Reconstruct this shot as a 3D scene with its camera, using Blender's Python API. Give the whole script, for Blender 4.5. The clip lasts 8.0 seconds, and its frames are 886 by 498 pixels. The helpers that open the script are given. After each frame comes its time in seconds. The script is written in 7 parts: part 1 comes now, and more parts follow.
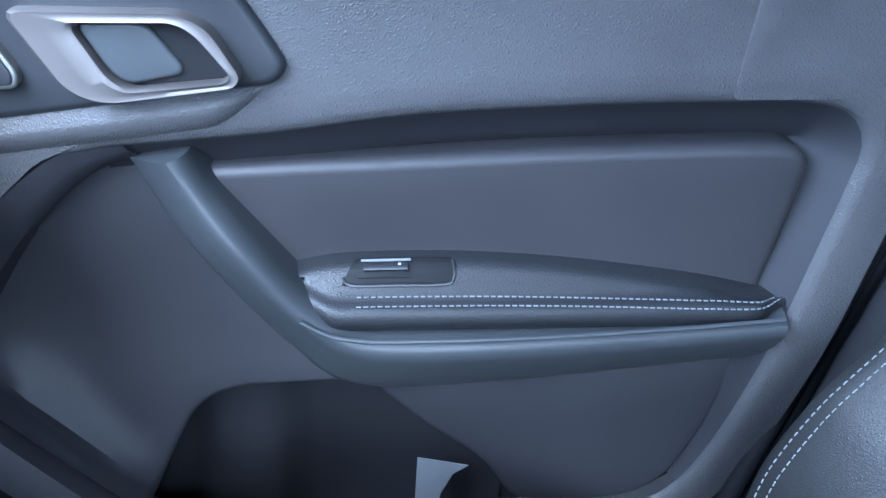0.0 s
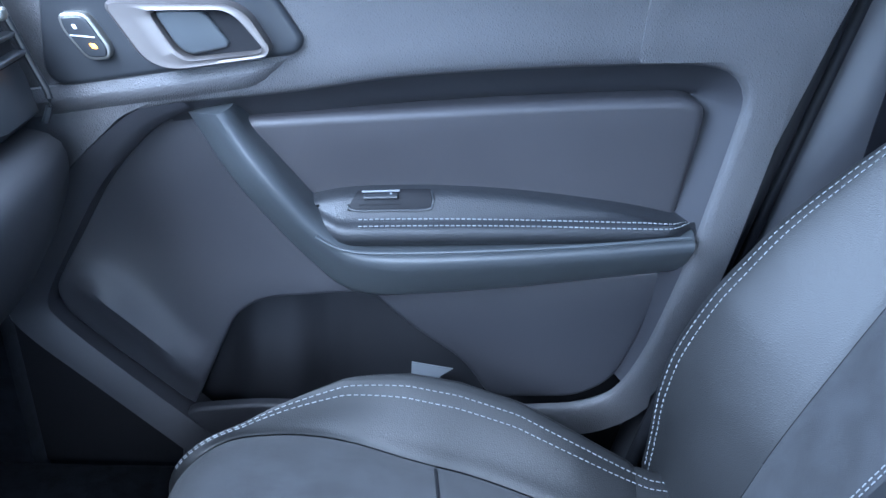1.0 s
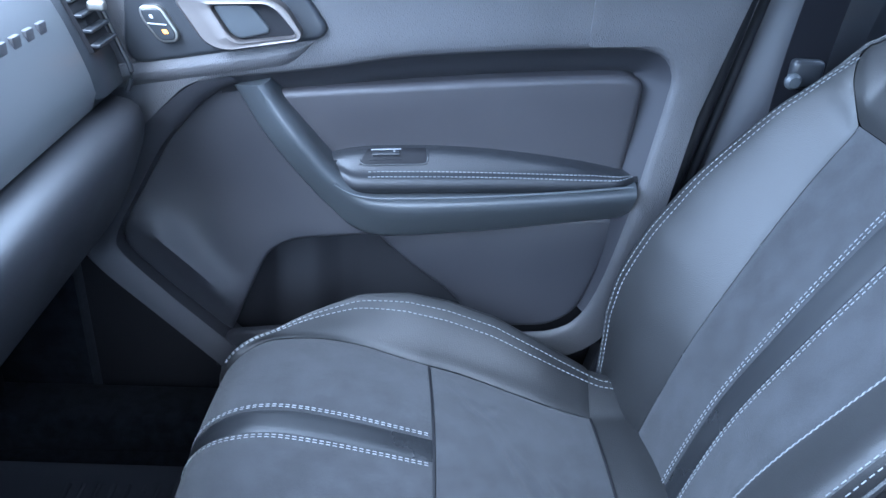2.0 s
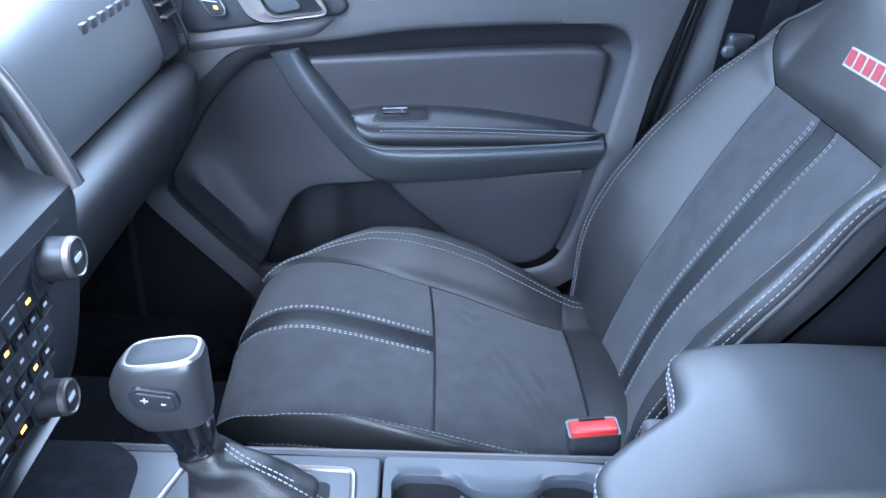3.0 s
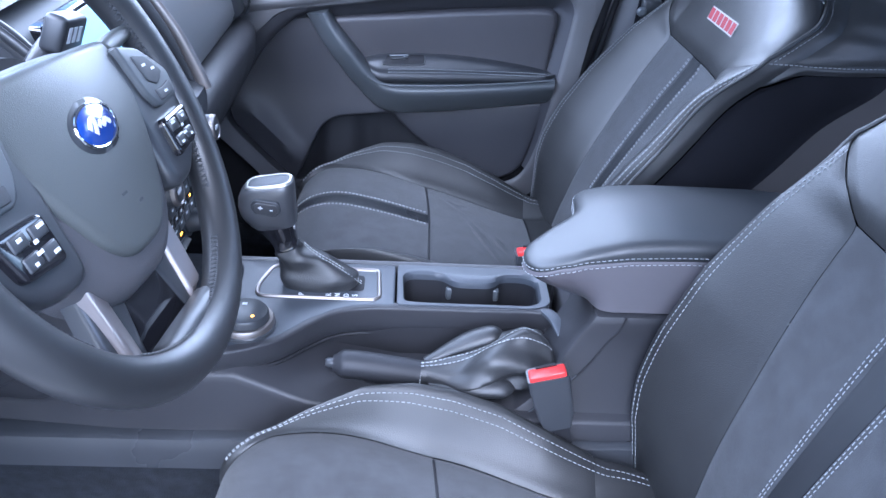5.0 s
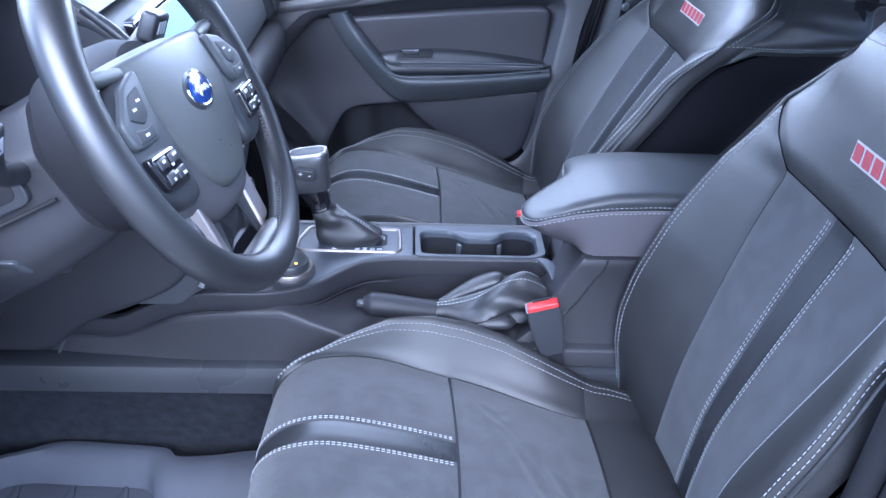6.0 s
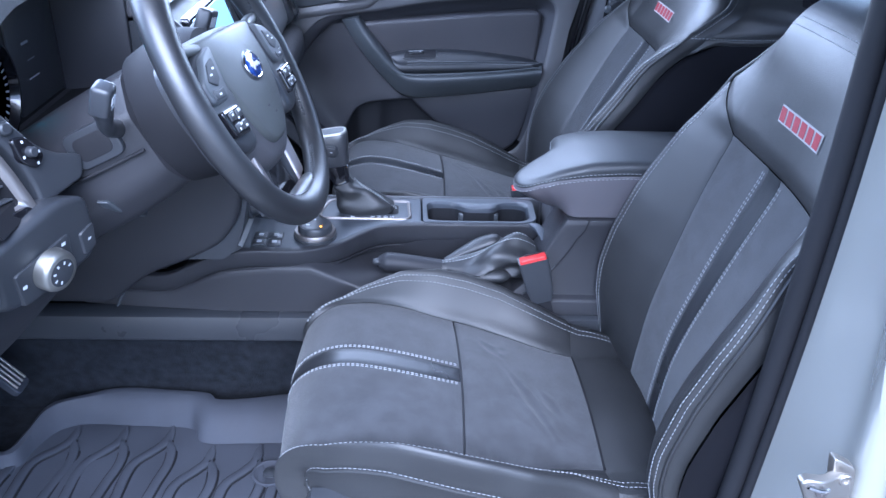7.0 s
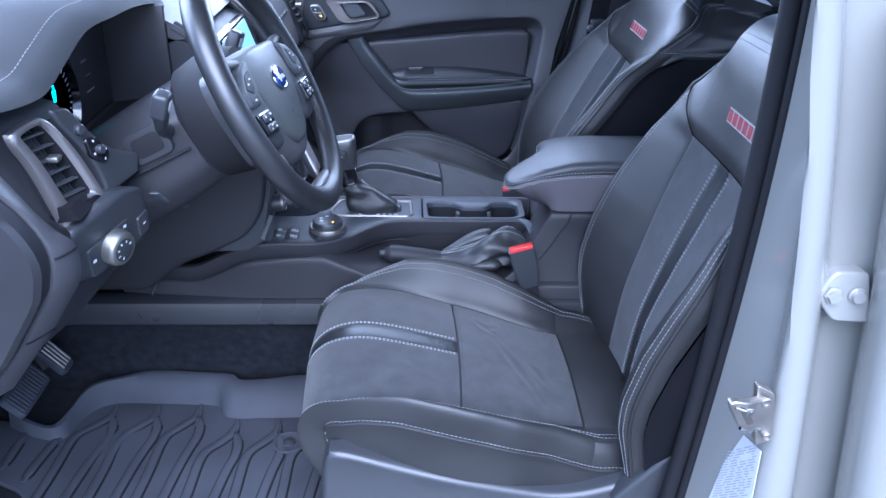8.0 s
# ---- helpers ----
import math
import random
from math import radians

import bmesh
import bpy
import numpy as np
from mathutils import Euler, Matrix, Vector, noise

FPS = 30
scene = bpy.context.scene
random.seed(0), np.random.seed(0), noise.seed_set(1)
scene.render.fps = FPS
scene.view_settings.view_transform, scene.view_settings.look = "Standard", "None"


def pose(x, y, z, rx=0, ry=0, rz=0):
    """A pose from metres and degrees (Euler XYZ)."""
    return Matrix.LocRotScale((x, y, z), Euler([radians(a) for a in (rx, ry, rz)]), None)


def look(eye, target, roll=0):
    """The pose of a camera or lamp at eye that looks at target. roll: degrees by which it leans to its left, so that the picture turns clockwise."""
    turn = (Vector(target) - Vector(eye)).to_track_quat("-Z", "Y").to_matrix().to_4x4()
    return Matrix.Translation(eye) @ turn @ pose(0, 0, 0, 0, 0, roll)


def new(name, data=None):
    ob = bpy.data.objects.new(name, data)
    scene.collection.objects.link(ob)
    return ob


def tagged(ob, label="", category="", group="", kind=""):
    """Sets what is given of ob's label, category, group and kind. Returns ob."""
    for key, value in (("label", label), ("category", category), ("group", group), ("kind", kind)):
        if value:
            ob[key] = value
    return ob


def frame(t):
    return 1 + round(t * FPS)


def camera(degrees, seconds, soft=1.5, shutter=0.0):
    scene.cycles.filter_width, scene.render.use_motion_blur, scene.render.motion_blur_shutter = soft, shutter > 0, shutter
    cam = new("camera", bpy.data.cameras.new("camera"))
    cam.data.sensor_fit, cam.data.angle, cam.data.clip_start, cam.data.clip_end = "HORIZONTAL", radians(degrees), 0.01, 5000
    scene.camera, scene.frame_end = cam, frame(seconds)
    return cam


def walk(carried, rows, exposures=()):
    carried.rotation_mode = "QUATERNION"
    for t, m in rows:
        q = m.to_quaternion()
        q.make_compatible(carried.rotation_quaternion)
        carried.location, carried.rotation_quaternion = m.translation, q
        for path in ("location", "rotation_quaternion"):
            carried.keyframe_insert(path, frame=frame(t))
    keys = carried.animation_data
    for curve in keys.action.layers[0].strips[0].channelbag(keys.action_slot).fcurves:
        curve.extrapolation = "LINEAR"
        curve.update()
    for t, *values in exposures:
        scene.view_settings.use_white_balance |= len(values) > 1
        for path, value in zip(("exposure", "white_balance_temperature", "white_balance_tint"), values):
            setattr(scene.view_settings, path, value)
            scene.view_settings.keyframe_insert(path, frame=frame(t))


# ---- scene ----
cam = camera(58.0, 8.0)
PATH = [
    (0, (-0.067, 0.346, 0.831), (0.078, 2.103, -0.116), 4.3),
    (0.5, (-0.059, 0.253, 0.846), (0.058, 2.005, -0.113), 3.6),
    (1, (-0.036, 0.156, 0.861), (0.046, 1.916, -0.086), 3.1),
    (1.5, (-0.035, 0.055, 0.88), (0.055, 1.816, -0.064), 3.3),
    (2.8, (-0.041, -0.215, 0.918), (0.041, 1.542, -0.034), 3.5),
    (3, (-0.044, -0.256, 0.923), (0.052, 1.498, -0.034), 3.8),
    (3.5, (-0.043, -0.358, 0.941), (0.073, 1.386, -0.031), 4.4),
    (4, (-0.05, -0.462, 0.968), (0.07, 1.271, -0.023), 4.6),
    (4.5, (-0.048, -0.571, 0.994), (0.071, 1.155, -0.008), 4.3),
    (4.7, (-0.052, -0.615, 0.996), (0.069, 1.112, -0.005), 4.3),
    (5.8, (-0.07, -0.832, 1.025), (0.029, 0.901, 0.033), 3.0),
    (6, (-0.074, -0.873, 1.032), (0.027, 0.863, 0.044), 2.9),
    (6.5, (-0.073, -0.979, 1.044), (0.022, 0.765, 0.072), 2.5),
    (7, (-0.082, -1.076, 1.049), (0.008, 0.679, 0.095), 2.1),
    (7.5, (-0.087, -1.161, 1.063), (0.0, 0.606, 0.13), 1.7),
    (8, (-0.086, -1.246, 1.083), (0.003, 0.532, 0.172), 1.5),
]
walk(cam, [(t, look(eye, target, roll)) for t, eye, target, roll in PATH],
     exposures=[(0, 2.68, 4820, 7), (1.5, 2.88, 4820, 7), (3, 2.6, 4920, 9), (4.5, 2.42, 5050, 14), (6, 2.22, 4980, 17), (6.5, 2.13, 4930, 16), (7, 2.00, 4920, 16), (8, 1.62, 4900, 17)])

# ---- world, sun, exposure ----
world = bpy.data.worlds.new("sky")
scene.world = world
world.use_nodes = True
wn = world.node_tree
sky = wn.nodes.new("ShaderNodeTexSky")
sky.sky_type, sky.sun_disc = "NISHITA", False
sky.sun_elevation, sky.sun_rotation = radians(48), radians(180)
sky.air_density, sky.dust_density = 1.0, 1.5
wn.links.new(sky.outputs[0], wn.nodes["Background"].inputs[0])
wn.nodes["Background"].inputs[1].default_value = 0.15
sun_data = bpy.data.lights.new("sun", "SUN")
sun_data.energy, sun_data.angle, sun_data.color = 2.9, radians(60), (0.98, 0.98, 0.97)
sun = new("sun", sun_data)
sun.matrix_world = look((0.0, -2.90, 3.22), (0, 0, 0))
# daylight that comes in through the windows' openings
for name, at, to, w, h, power in (("windscreen_light", (-0.86, 0.19, 1.26), (0.1, 0.19, 0.35), 1.20, 0.62, 8.0),
                                  ("door_window_light", (-0.15, 0.90, 1.06), (-0.15, 0.0, 0.55), 1.00, 0.32, 4.0),
                                  ("rear_window_light", (0.95, 0.90, 1.09), (0.9, 0.0, 0.55), 0.60, 0.26, 0.45)):
    ld = bpy.data.lights.new(name, "AREA")
    ld.shape, ld.size, ld.size_y, ld.energy, ld.color = "RECTANGLE", w, h, power, (0.92, 0.96, 1.0)
    new(name, ld).matrix_world = look(at, to)


# ---- materials ----
def mat(name, col, rough, metal=0.0, grain=0.0, size=700.0, kind="noise", var=0.12, vsize=6.0, coat=0.0, sheen=0.0, spec=0.5, rvar=0.1, crease=0.0):
    m = bpy.data.materials.new(name)
    m.use_nodes = True
    nt = m.node_tree
    b = nt.nodes["Principled BSDF"]
    tc = nt.nodes.new("ShaderNodeTexCoord")
    big = nt.nodes.new("ShaderNodeTexNoise")
    big.inputs["Scale"].default_value, big.inputs["Detail"].default_value = vsize, 5
    nt.links.new(tc.outputs["Object"], big.inputs["Vector"])
    ramp = nt.nodes.new("ShaderNodeMix")
    ramp.data_type = "RGBA"
    ramp.inputs[6].default_value = (*[c * (1 - var) for c in col], 1)
    ramp.inputs[7].default_value = (*[min(1, c * (1 + var)) for c in col], 1)
    wide = nt.nodes.new("ShaderNodeMapRange")
    wide.inputs[1].default_value, wide.inputs[2].default_value = 0.34, 0.66
    nt.links.new(big.outputs["Fac"], wide.inputs[0])
    nt.links.new(wide.outputs[0], ramp.inputs[0])
    nt.links.new(ramp.outputs[2], b.inputs["Base Color"])
    mr = nt.nodes.new("ShaderNodeMapRange")
    mr.inputs[1].default_value, mr.inputs[2].default_value = 0.3, 0.7
    mr.inputs[3].default_value, mr.inputs[4].default_value = max(0.02, rough - rvar), min(1, rough + rvar)
    nt.links.new(big.outputs["Fac"], mr.inputs[0])
    nt.links.new(mr.outputs[0], b.inputs["Roughness"])
    b.inputs["Metallic"].default_value = metal
    b.inputs["Specular IOR Level"].default_value = spec
    b.inputs["Coat Weight"].default_value = coat
    b.inputs["Coat Roughness"].default_value = 0.06
    b.inputs["Sheen Weight"].default_value = sheen
    b.inputs["Sheen Roughness"].default_value = 0.6
    if grain:
        bump = nt.nodes.new("ShaderNodeBump")
        bump.inputs["Strength"].default_value, bump.inputs["Distance"].default_value = grain, 0.001
        if kind == "hide":
            fine = nt.nodes.new("ShaderNodeTexVoronoi")
            fine.feature = "DISTANCE_TO_EDGE"
            warp = nt.nodes.new("ShaderNodeTexNoise")
            warp.inputs["Scale"].default_value = size * 0.4
            add = nt.nodes.new("ShaderNodeMix")
            add.data_type = "RGBA"
            add.inputs[0].default_value = 0.0016 * 700 / size
            nt.links.new(tc.outputs["Object"], warp.inputs["Vector"])
            nt.links.new(tc.outputs["Object"], add.inputs[6])
            nt.links.new(warp.outputs["Color"], add.inputs[7])
            nt.links.new(add.outputs[2], fine.inputs["Vector"])
            fine.inputs["Scale"].default_value = size
            nt.links.new(fine.outputs["Distance"], bump.inputs["Height"])
        else:
            fine = nt.nodes.new("ShaderNodeTexNoise")
            fine.inputs["Scale"].default_value, fine.inputs["Detail"].default_value = size, 3
            nt.links.new(tc.outputs["Object"], fine.inputs["Vector"])
            nt.links.new(fine.outputs["Fac"], bump.inputs["Height"])
        if crease:
            soft = nt.nodes.new("ShaderNodeTexNoise")
            soft.inputs["Scale"].default_value, soft.inputs["Detail"].default_value, soft.inputs["Distortion"].default_value = 16, 3, 0.4
            nt.links.new(tc.outputs["Object"], soft.inputs["Vector"])
            fold = nt.nodes.new("ShaderNodeBump")
            fold.inputs["Strength"].default_value, fold.inputs["Distance"].default_value = crease, 0.008
            nt.links.new(soft.outputs["Fac"], fold.inputs["Height"])
            nt.links.new(fold.outputs[0], bump.inputs["Normal"])
        nt.links.new(bump.outputs[0], b.inputs["Normal"])
    return m


def glow(name, col, power, rough=0.2):
    m = mat(name, col, rough, var=0.02)
    b = m.node_tree.nodes["Principled BSDF"]
    b.inputs["Emission Color"].default_value = (*col, 1)
    b.inputs["Emission Strength"].default_value = power
    return m


LEATHER = mat("black leather", (0.0205, 0.0207, 0.0213), 0.43, grain=0.30, size=560, kind="hide", var=0.14, vsize=9, crease=0.06, spec=0.44, rvar=0.05)
SUEDE = mat("black suede", (0.029, 0.030, 0.033), 0.95, grain=0.6, size=1400, var=0.24, vsize=34, sheen=0.14, spec=0.15, crease=0.10)
HOOD = mat("stitched dash vinyl", (0.030, 0.032, 0.034), 0.68, grain=0.35, size=700, kind="hide", var=0.12, spec=0.3)
BOOT = mat("soft black boot leather", (0.018, 0.0185, 0.020), 0.46, grain=0.3, size=500, kind="hide", var=0.2)
DASH = mat("dark grained dash plastic", (0.024, 0.024, 0.027), 0.46, grain=0.2, size=900, kind="hide", var=0.12, spec=0.35)
TOPPAD = mat("smooth charcoal dash skin", (0.100, 0.103, 0.108), 0.30, grain=0.06, size=900, kind="hide", var=0.04, spec=0.9, rvar=0.02)
LIDTOP = mat("smooth armrest leather", (0.026, 0.028, 0.031), 0.47, grain=0.20, size=620, kind="hide", var=0.10, spec=0.62, rvar=0.04)
POCKET = mat("dark grip and shaded pocket plastic", (0.020, 0.0205, 0.024), 0.60, grain=0.15, size=900, var=0.10, spec=0.3)
ARM = mat("dark armrest leather", (0.020, 0.021, 0.024), 0.42, grain=0.4, size=520, kind="hide", var=0.15)
GREY = mat("pale grey button plastic", (0.20, 0.21, 0.23), 0.40, grain=0.1, size=900, var=0.08)
RIM = mat("smooth rim leather", (0.016, 0.0165, 0.018), 0.40, grain=0.10, size=1100, kind="hide", var=0.10, spec=0.8)
PEWTER = mat("satin pewter trim", (0.36, 0.335, 0.32), 0.40, metal=0.85, grain=0.04, size=2000, var=0.06)
STRIPE = mat("glossy black leather", (0.020, 0.021, 0.023), 0.33, grain=0.15, size=620, kind="hide")
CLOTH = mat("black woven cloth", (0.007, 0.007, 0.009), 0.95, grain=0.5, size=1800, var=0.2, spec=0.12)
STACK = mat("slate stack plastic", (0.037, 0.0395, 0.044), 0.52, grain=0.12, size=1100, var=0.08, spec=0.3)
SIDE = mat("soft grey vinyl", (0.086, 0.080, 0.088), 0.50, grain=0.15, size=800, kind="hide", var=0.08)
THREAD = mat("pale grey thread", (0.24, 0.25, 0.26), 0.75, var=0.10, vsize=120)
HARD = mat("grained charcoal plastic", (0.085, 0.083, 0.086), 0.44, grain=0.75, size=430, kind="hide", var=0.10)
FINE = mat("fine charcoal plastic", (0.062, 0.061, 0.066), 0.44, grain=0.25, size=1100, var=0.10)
PADDED = mat("padded charcoal vinyl", (0.046, 0.044, 0.048), 0.46, grain=0.22, size=800, kind="hide", var=0.10)
# door plastic with the lower door's shade put into its colour
LOWER = mat("door plastic darkened for shade", (0.034, 0.034, 0.039), 0.52, grain=0.22, size=1100, var=0.08)
PULL = mat("satin slate pull plastic", (0.052, 0.057, 0.062), 0.36, grain=0.06, size=900, var=0.08)
SATIN = mat("satin black plastic", (0.030, 0.032, 0.036), 0.33, grain=0.05, size=900, var=0.08)
DECK = mat("satin slate console plastic", (0.038, 0.043, 0.052), 0.48, grain=0.08, size=1200, var=0.08)
GLOSS = mat("piano black", (0.008, 0.008, 0.010), 0.10, var=0.05, coat=0.4, rvar=0.03)
BRONZE = mat("dark satin bronze trim", (0.22, 0.20, 0.19), 0.44, metal=0.85, grain=0.04, size=2000, var=0.06)
AIRBAG = mat("slate airbag skin", (0.062, 0.067, 0.066), 0.42, grain=0.2, size=700, kind="hide", var=0.06)
BLADE = mat("satin silver spoke metal", (0.36, 0.325, 0.315), 0.38, metal=0.85, grain=0.04, size=2000, var=0.05)
GRIP = mat("polished dark grip plastic", (0.036, 0.037, 0.041), 0.34, grain=0.06, size=1500, var=0.08, spec=0.6)
LEVER = mat("slate grey lever plastic", (0.056, 0.062, 0.068), 0.42, grain=0.1, size=900, var=0.06)
SILVER = mat("satin silver trim", (0.33, 0.325, 0.30), 0.42, metal=0.9, grain=0.04, size=2000, var=0.06)
CHROME = mat("bright chrome", (0.75, 0.76, 0.78), 0.10, metal=1.0, var=0.03, rvar=0.04)
STEEL = mat("zinc plated steel", (0.40, 0.375, 0.34), 0.48, metal=1.0, grain=0.1, size=300, var=0.12)
RED = mat("red embroidery", (0.19, 0.010, 0.018), 0.65, grain=0.4, size=1500)
WHITE = mat("white embroidery", (0.25, 0.25, 0.25), 0.7, grain=0.3, size=1500)
BUCKLE = mat("red release button", (0.50, 0.028, 0.026), 0.35, var=0.05)
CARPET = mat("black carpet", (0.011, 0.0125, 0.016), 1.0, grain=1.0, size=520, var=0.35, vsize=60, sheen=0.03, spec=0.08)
RUBBER = mat("black rubber mat", (0.043, 0.046, 0.056), 0.70, grain=0.3, size=500, var=0.14, vsize=9, spec=0.28)
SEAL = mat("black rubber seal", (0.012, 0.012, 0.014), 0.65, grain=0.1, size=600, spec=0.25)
PAINT = mat("pale grey car paint", (0.245, 0.245, 0.225), 0.26, coat=0.9, var=0.012, vsize=3, rvar=0.015)
LINER = mat("dark unseen headliner", (0.11, 0.11, 0.115), 0.95, grain=0.4, size=900)
GROUND = mat("dark unseen ground", (0.11, 0.108, 0.105), 0.9, grain=0.4, size=120, var=0.2, vsize=2)
BLUE = mat("blue enamel", (0.016, 0.045, 0.22), 0.2, coat=0.6, var=0.05)
LABEL = mat("white paper label", (0.52, 0.53, 0.54), 0.5, var=0.04)
INK = mat("grey ink", (0.30, 0.31, 0.34), 0.6)
ICON = mat("pale grey print", (0.55, 0.57, 0.60), 0.5)
SCREEN = glow("lit screen", (0.30, 0.58, 0.75), 0.32)
AMBER = glow("amber lamp", (1.0, 0.38, 0.02), 2.0)
REDLED = glow("red lamp", (1.0, 0.10, 0.05), 1.6)
CYAN = glow("cyan dial light", (0.05, 0.75, 0.85), 1.2)
GLASS = bpy.data.materials.new("clear glass")
GLASS.use_nodes = True
GLASS.node_tree.nodes["Principled BSDF"].inputs["Transmission Weight"].default_value = 1.0
GLASS.node_tree.nodes["Principled BSDF"].inputs["Roughness"].default_value = 0.0
GLASS.node_tree.nodes["Principled BSDF"].inputs["IOR"].default_value = 1.1


# ---- mesh helpers ----
def cr(points, n, closed=False):
    """n evenly spaced points on a smooth curve through the points."""
    p = [np.array(q, float) for q in points]
    k = len(p)
    out = []
    for i in range(k if closed else k - 1):
        a, b, c, d = (p[(i + j) % k] if closed else p[min(max(i + j, 0), k - 1)] for j in (-1, 0, 1, 2))
        for s in range(16):
            t = s / 16
            out.append(0.5 * (2 * b + (c - a) * t + (2 * a - 5 * b + 4 * c - d) * t * t + (3 * b - a - 3 * c + d) * t ** 3))
    out.append(p[0] if closed else p[-1])
    return even(out, n, closed)


def even(pts, n, closed=False):
    q = np.array(pts, float)
    s = np.r_[0, np.cumsum(np.linalg.norm(np.diff(q, axis=0), axis=1))]
    w = np.linspace(0, s[-1], n + 1)[:-1] if closed else np.linspace(0, s[-1], n)
    return np.stack([np.interp(w, s, q[:, j]) for j in range(q.shape[1])], axis=1)


def rounded(points, r, seg=5):
    """A polygon with its corners rounded; r: one radius, or one for each corner."""
    out, k = [], len(points)
    for i in range(k):
        a, b, c = (np.array(points[(i + j) % k], float) for j in (-1, 0, 1))
        rr = r[i] if isinstance(r, (list, tuple)) else r
        u, w = (a - b) / np.linalg.norm(a - b), (c - b) / np.linalg.norm(c - b)
        rr = min(rr, 0.48 * np.linalg.norm(a - b), 0.48 * np.linalg.norm(c - b))
        for s in range(seg + 1):
            t = s / seg
            out.append((1 - t) ** 2 * (b + u * rr) + 2 * t * (1 - t) * b + t * t * (b + w * rr))
    return np.array(out)


def inset(poly, o):
    p = np.array(poly, float)
    area = 0.5 * np.sum(p[:, 0] * np.roll(p[:, 1], -1) - np.roll(p[:, 0], -1) * p[:, 1])
    e = np.roll(p, -1, 0) - p
    e /= np.linalg.norm(e, axis=1)[:, None] + 1e-12
    nrm = np.stack([-e[:, 1], e[:, 0]], 1) * (1 if area > 0 else -1)
    m = nrm + np.roll(nrm, 1, 0)
    m /= np.maximum(np.sum(m * m, 1)[:, None] / 2, 0.35)
    return p + m * o


def step(x, a, b):
    t = min(max((x - a) / (b - a), 0), 1)
    return t * t * (3 - 2 * t)


class Geo:
    """Vertices and faces of one mesh."""

    def __init__(self):
        self.v, self.f = [], []

    def add(self, verts, faces):
        k = len(self.v)
        self.v += [tuple(map(float, q)) for q in verts]
        self.f += [tuple(i + k for i in q) for q in faces]
        return self

    def grid(self, P, cu=False, cv=False):
        n, m = len(P), len(P[0])
        faces = []
        for i in range(n if cu else n - 1):
            for j in range(m if cv else m - 1):
                faces.append((i * m + j, i * m + (j + 1) % m, ((i + 1) % n) * m + (j + 1) % m, ((i + 1) % n) * m + j))
        return self.add([q for row in P for q in row], faces)

    def loft(self, rings, caps=True, closed=False):
        k, n, m = len(self.v), len(rings), len(rings[0])
        self.grid(rings, cu=closed, cv=True)
        if caps and not closed:
            self.f.append(tuple(k + j for j in range(m)))
            self.f.append(tuple(k + (n - 1) * m + j for j in reversed(range(m))))
        return self

    def box(self, x0, x1, y0, y1, z0, z1, r=0.0):
        bm = bmesh.new()
        bmesh.ops.create_cube(bm, size=1)
        for q in bm.verts:
            q.co = ((x0 + x1) / 2 + q.co.x * (x1 - x0), (y0 + y1) / 2 + q.co.y * (y1 - y0), (z0 + z1) / 2 + q.co.z * (z1 - z0))
        if r:
            bmesh.ops.bevel(bm, geom=bm.edges[:], offset=r, segments=3, profile=0.5, affect="EDGES")
        bm.verts.index_update()
        self.add([q.co for q in bm.verts], [[q.index for q in f.verts] for f in bm.faces])
        bm.free()
        return self

    def tube(self, pts, r, n=10, closed=False, caps=True, up=(0, 0, 1), flat=1.0):
        """A tube along points; flat: its height over its width."""
        P = np.array(pts, float)
        R = np.full(len(P), r) if np.isscalar(r) else np.array(r, float)
        rings = []
        for i, p in enumerate(P):
            a, b = (P[i - 1] if i or closed else P[0]), (P[(i + 1) % len(P)] if closed or i < len(P) - 1 else P[-1])
            t = (b - a) / (np.linalg.norm(b - a) + 1e-12)
            s = np.cross(t, up)
            s /= np.linalg.norm(s) + 1e-12
            w = np.cross(s, t)
            rings.append([p + R[i] * (math.cos(x) * s + flat * math.sin(x) * w) for x in np.linspace(0, 2 * math.pi, n, endpoint=False)])
        return self.loft(rings, caps, closed)

    def lathe(self, prof, m, n=32):
        """A turned body: profile of radius and height about the z axis of the pose m."""
        rings = [[tuple(m @ Vector((r * math.cos(x), r * math.sin(x), h))) for x in np.linspace(0, 2 * math.pi, n, endpoint=False)] for r, h in prof]
        return self.loft(rings)

    def panel(self, outline, place, thick, rnd=0.003, step=0.02, rings=4):
        """A plate with a rounded rim: place(p, q, depth) sets a point of the plan into space."""
        o = np.array(outline, float)
        rows = [[place(p, q, thick) for p, q in o]]
        for i in range(rings + 1):
            a = 0.5 * math.pi * i / rings
            rows.append([place(p, q, rnd * (1 - math.sin(a))) for p, q in inset(o, rnd * (1 - math.cos(a)))])
        self.grid(rows, cv=True)
        top = inset(o, rnd)
        lo, hi = top.min(0), top.max(0)
        inner = []
        far = inset(top, step * 0.45)
        for p in np.arange(lo[0], hi[0], step):
            for q in np.arange(lo[1], hi[1], step):
                if inside(p, q, far):
                    inner.append((p, q))
        from mathutils.geometry import delaunay_2d_cdt
        vs = [Vector(q) for q in top] + [Vector(q) for q in inner]
        vo, _, fo, *_ = delaunay_2d_cdt(vs, [], [list(range(len(top)))], 1, 1e-7)
        self.add([place(q.x, q.y, 0.0) for q in vo], fo)
        self.f.append(tuple(range(len(self.v) - len(vo) - len(rows) * len(o), len(self.v) - len(vo) - len(rows) * len(o) + len(o))))
        return self

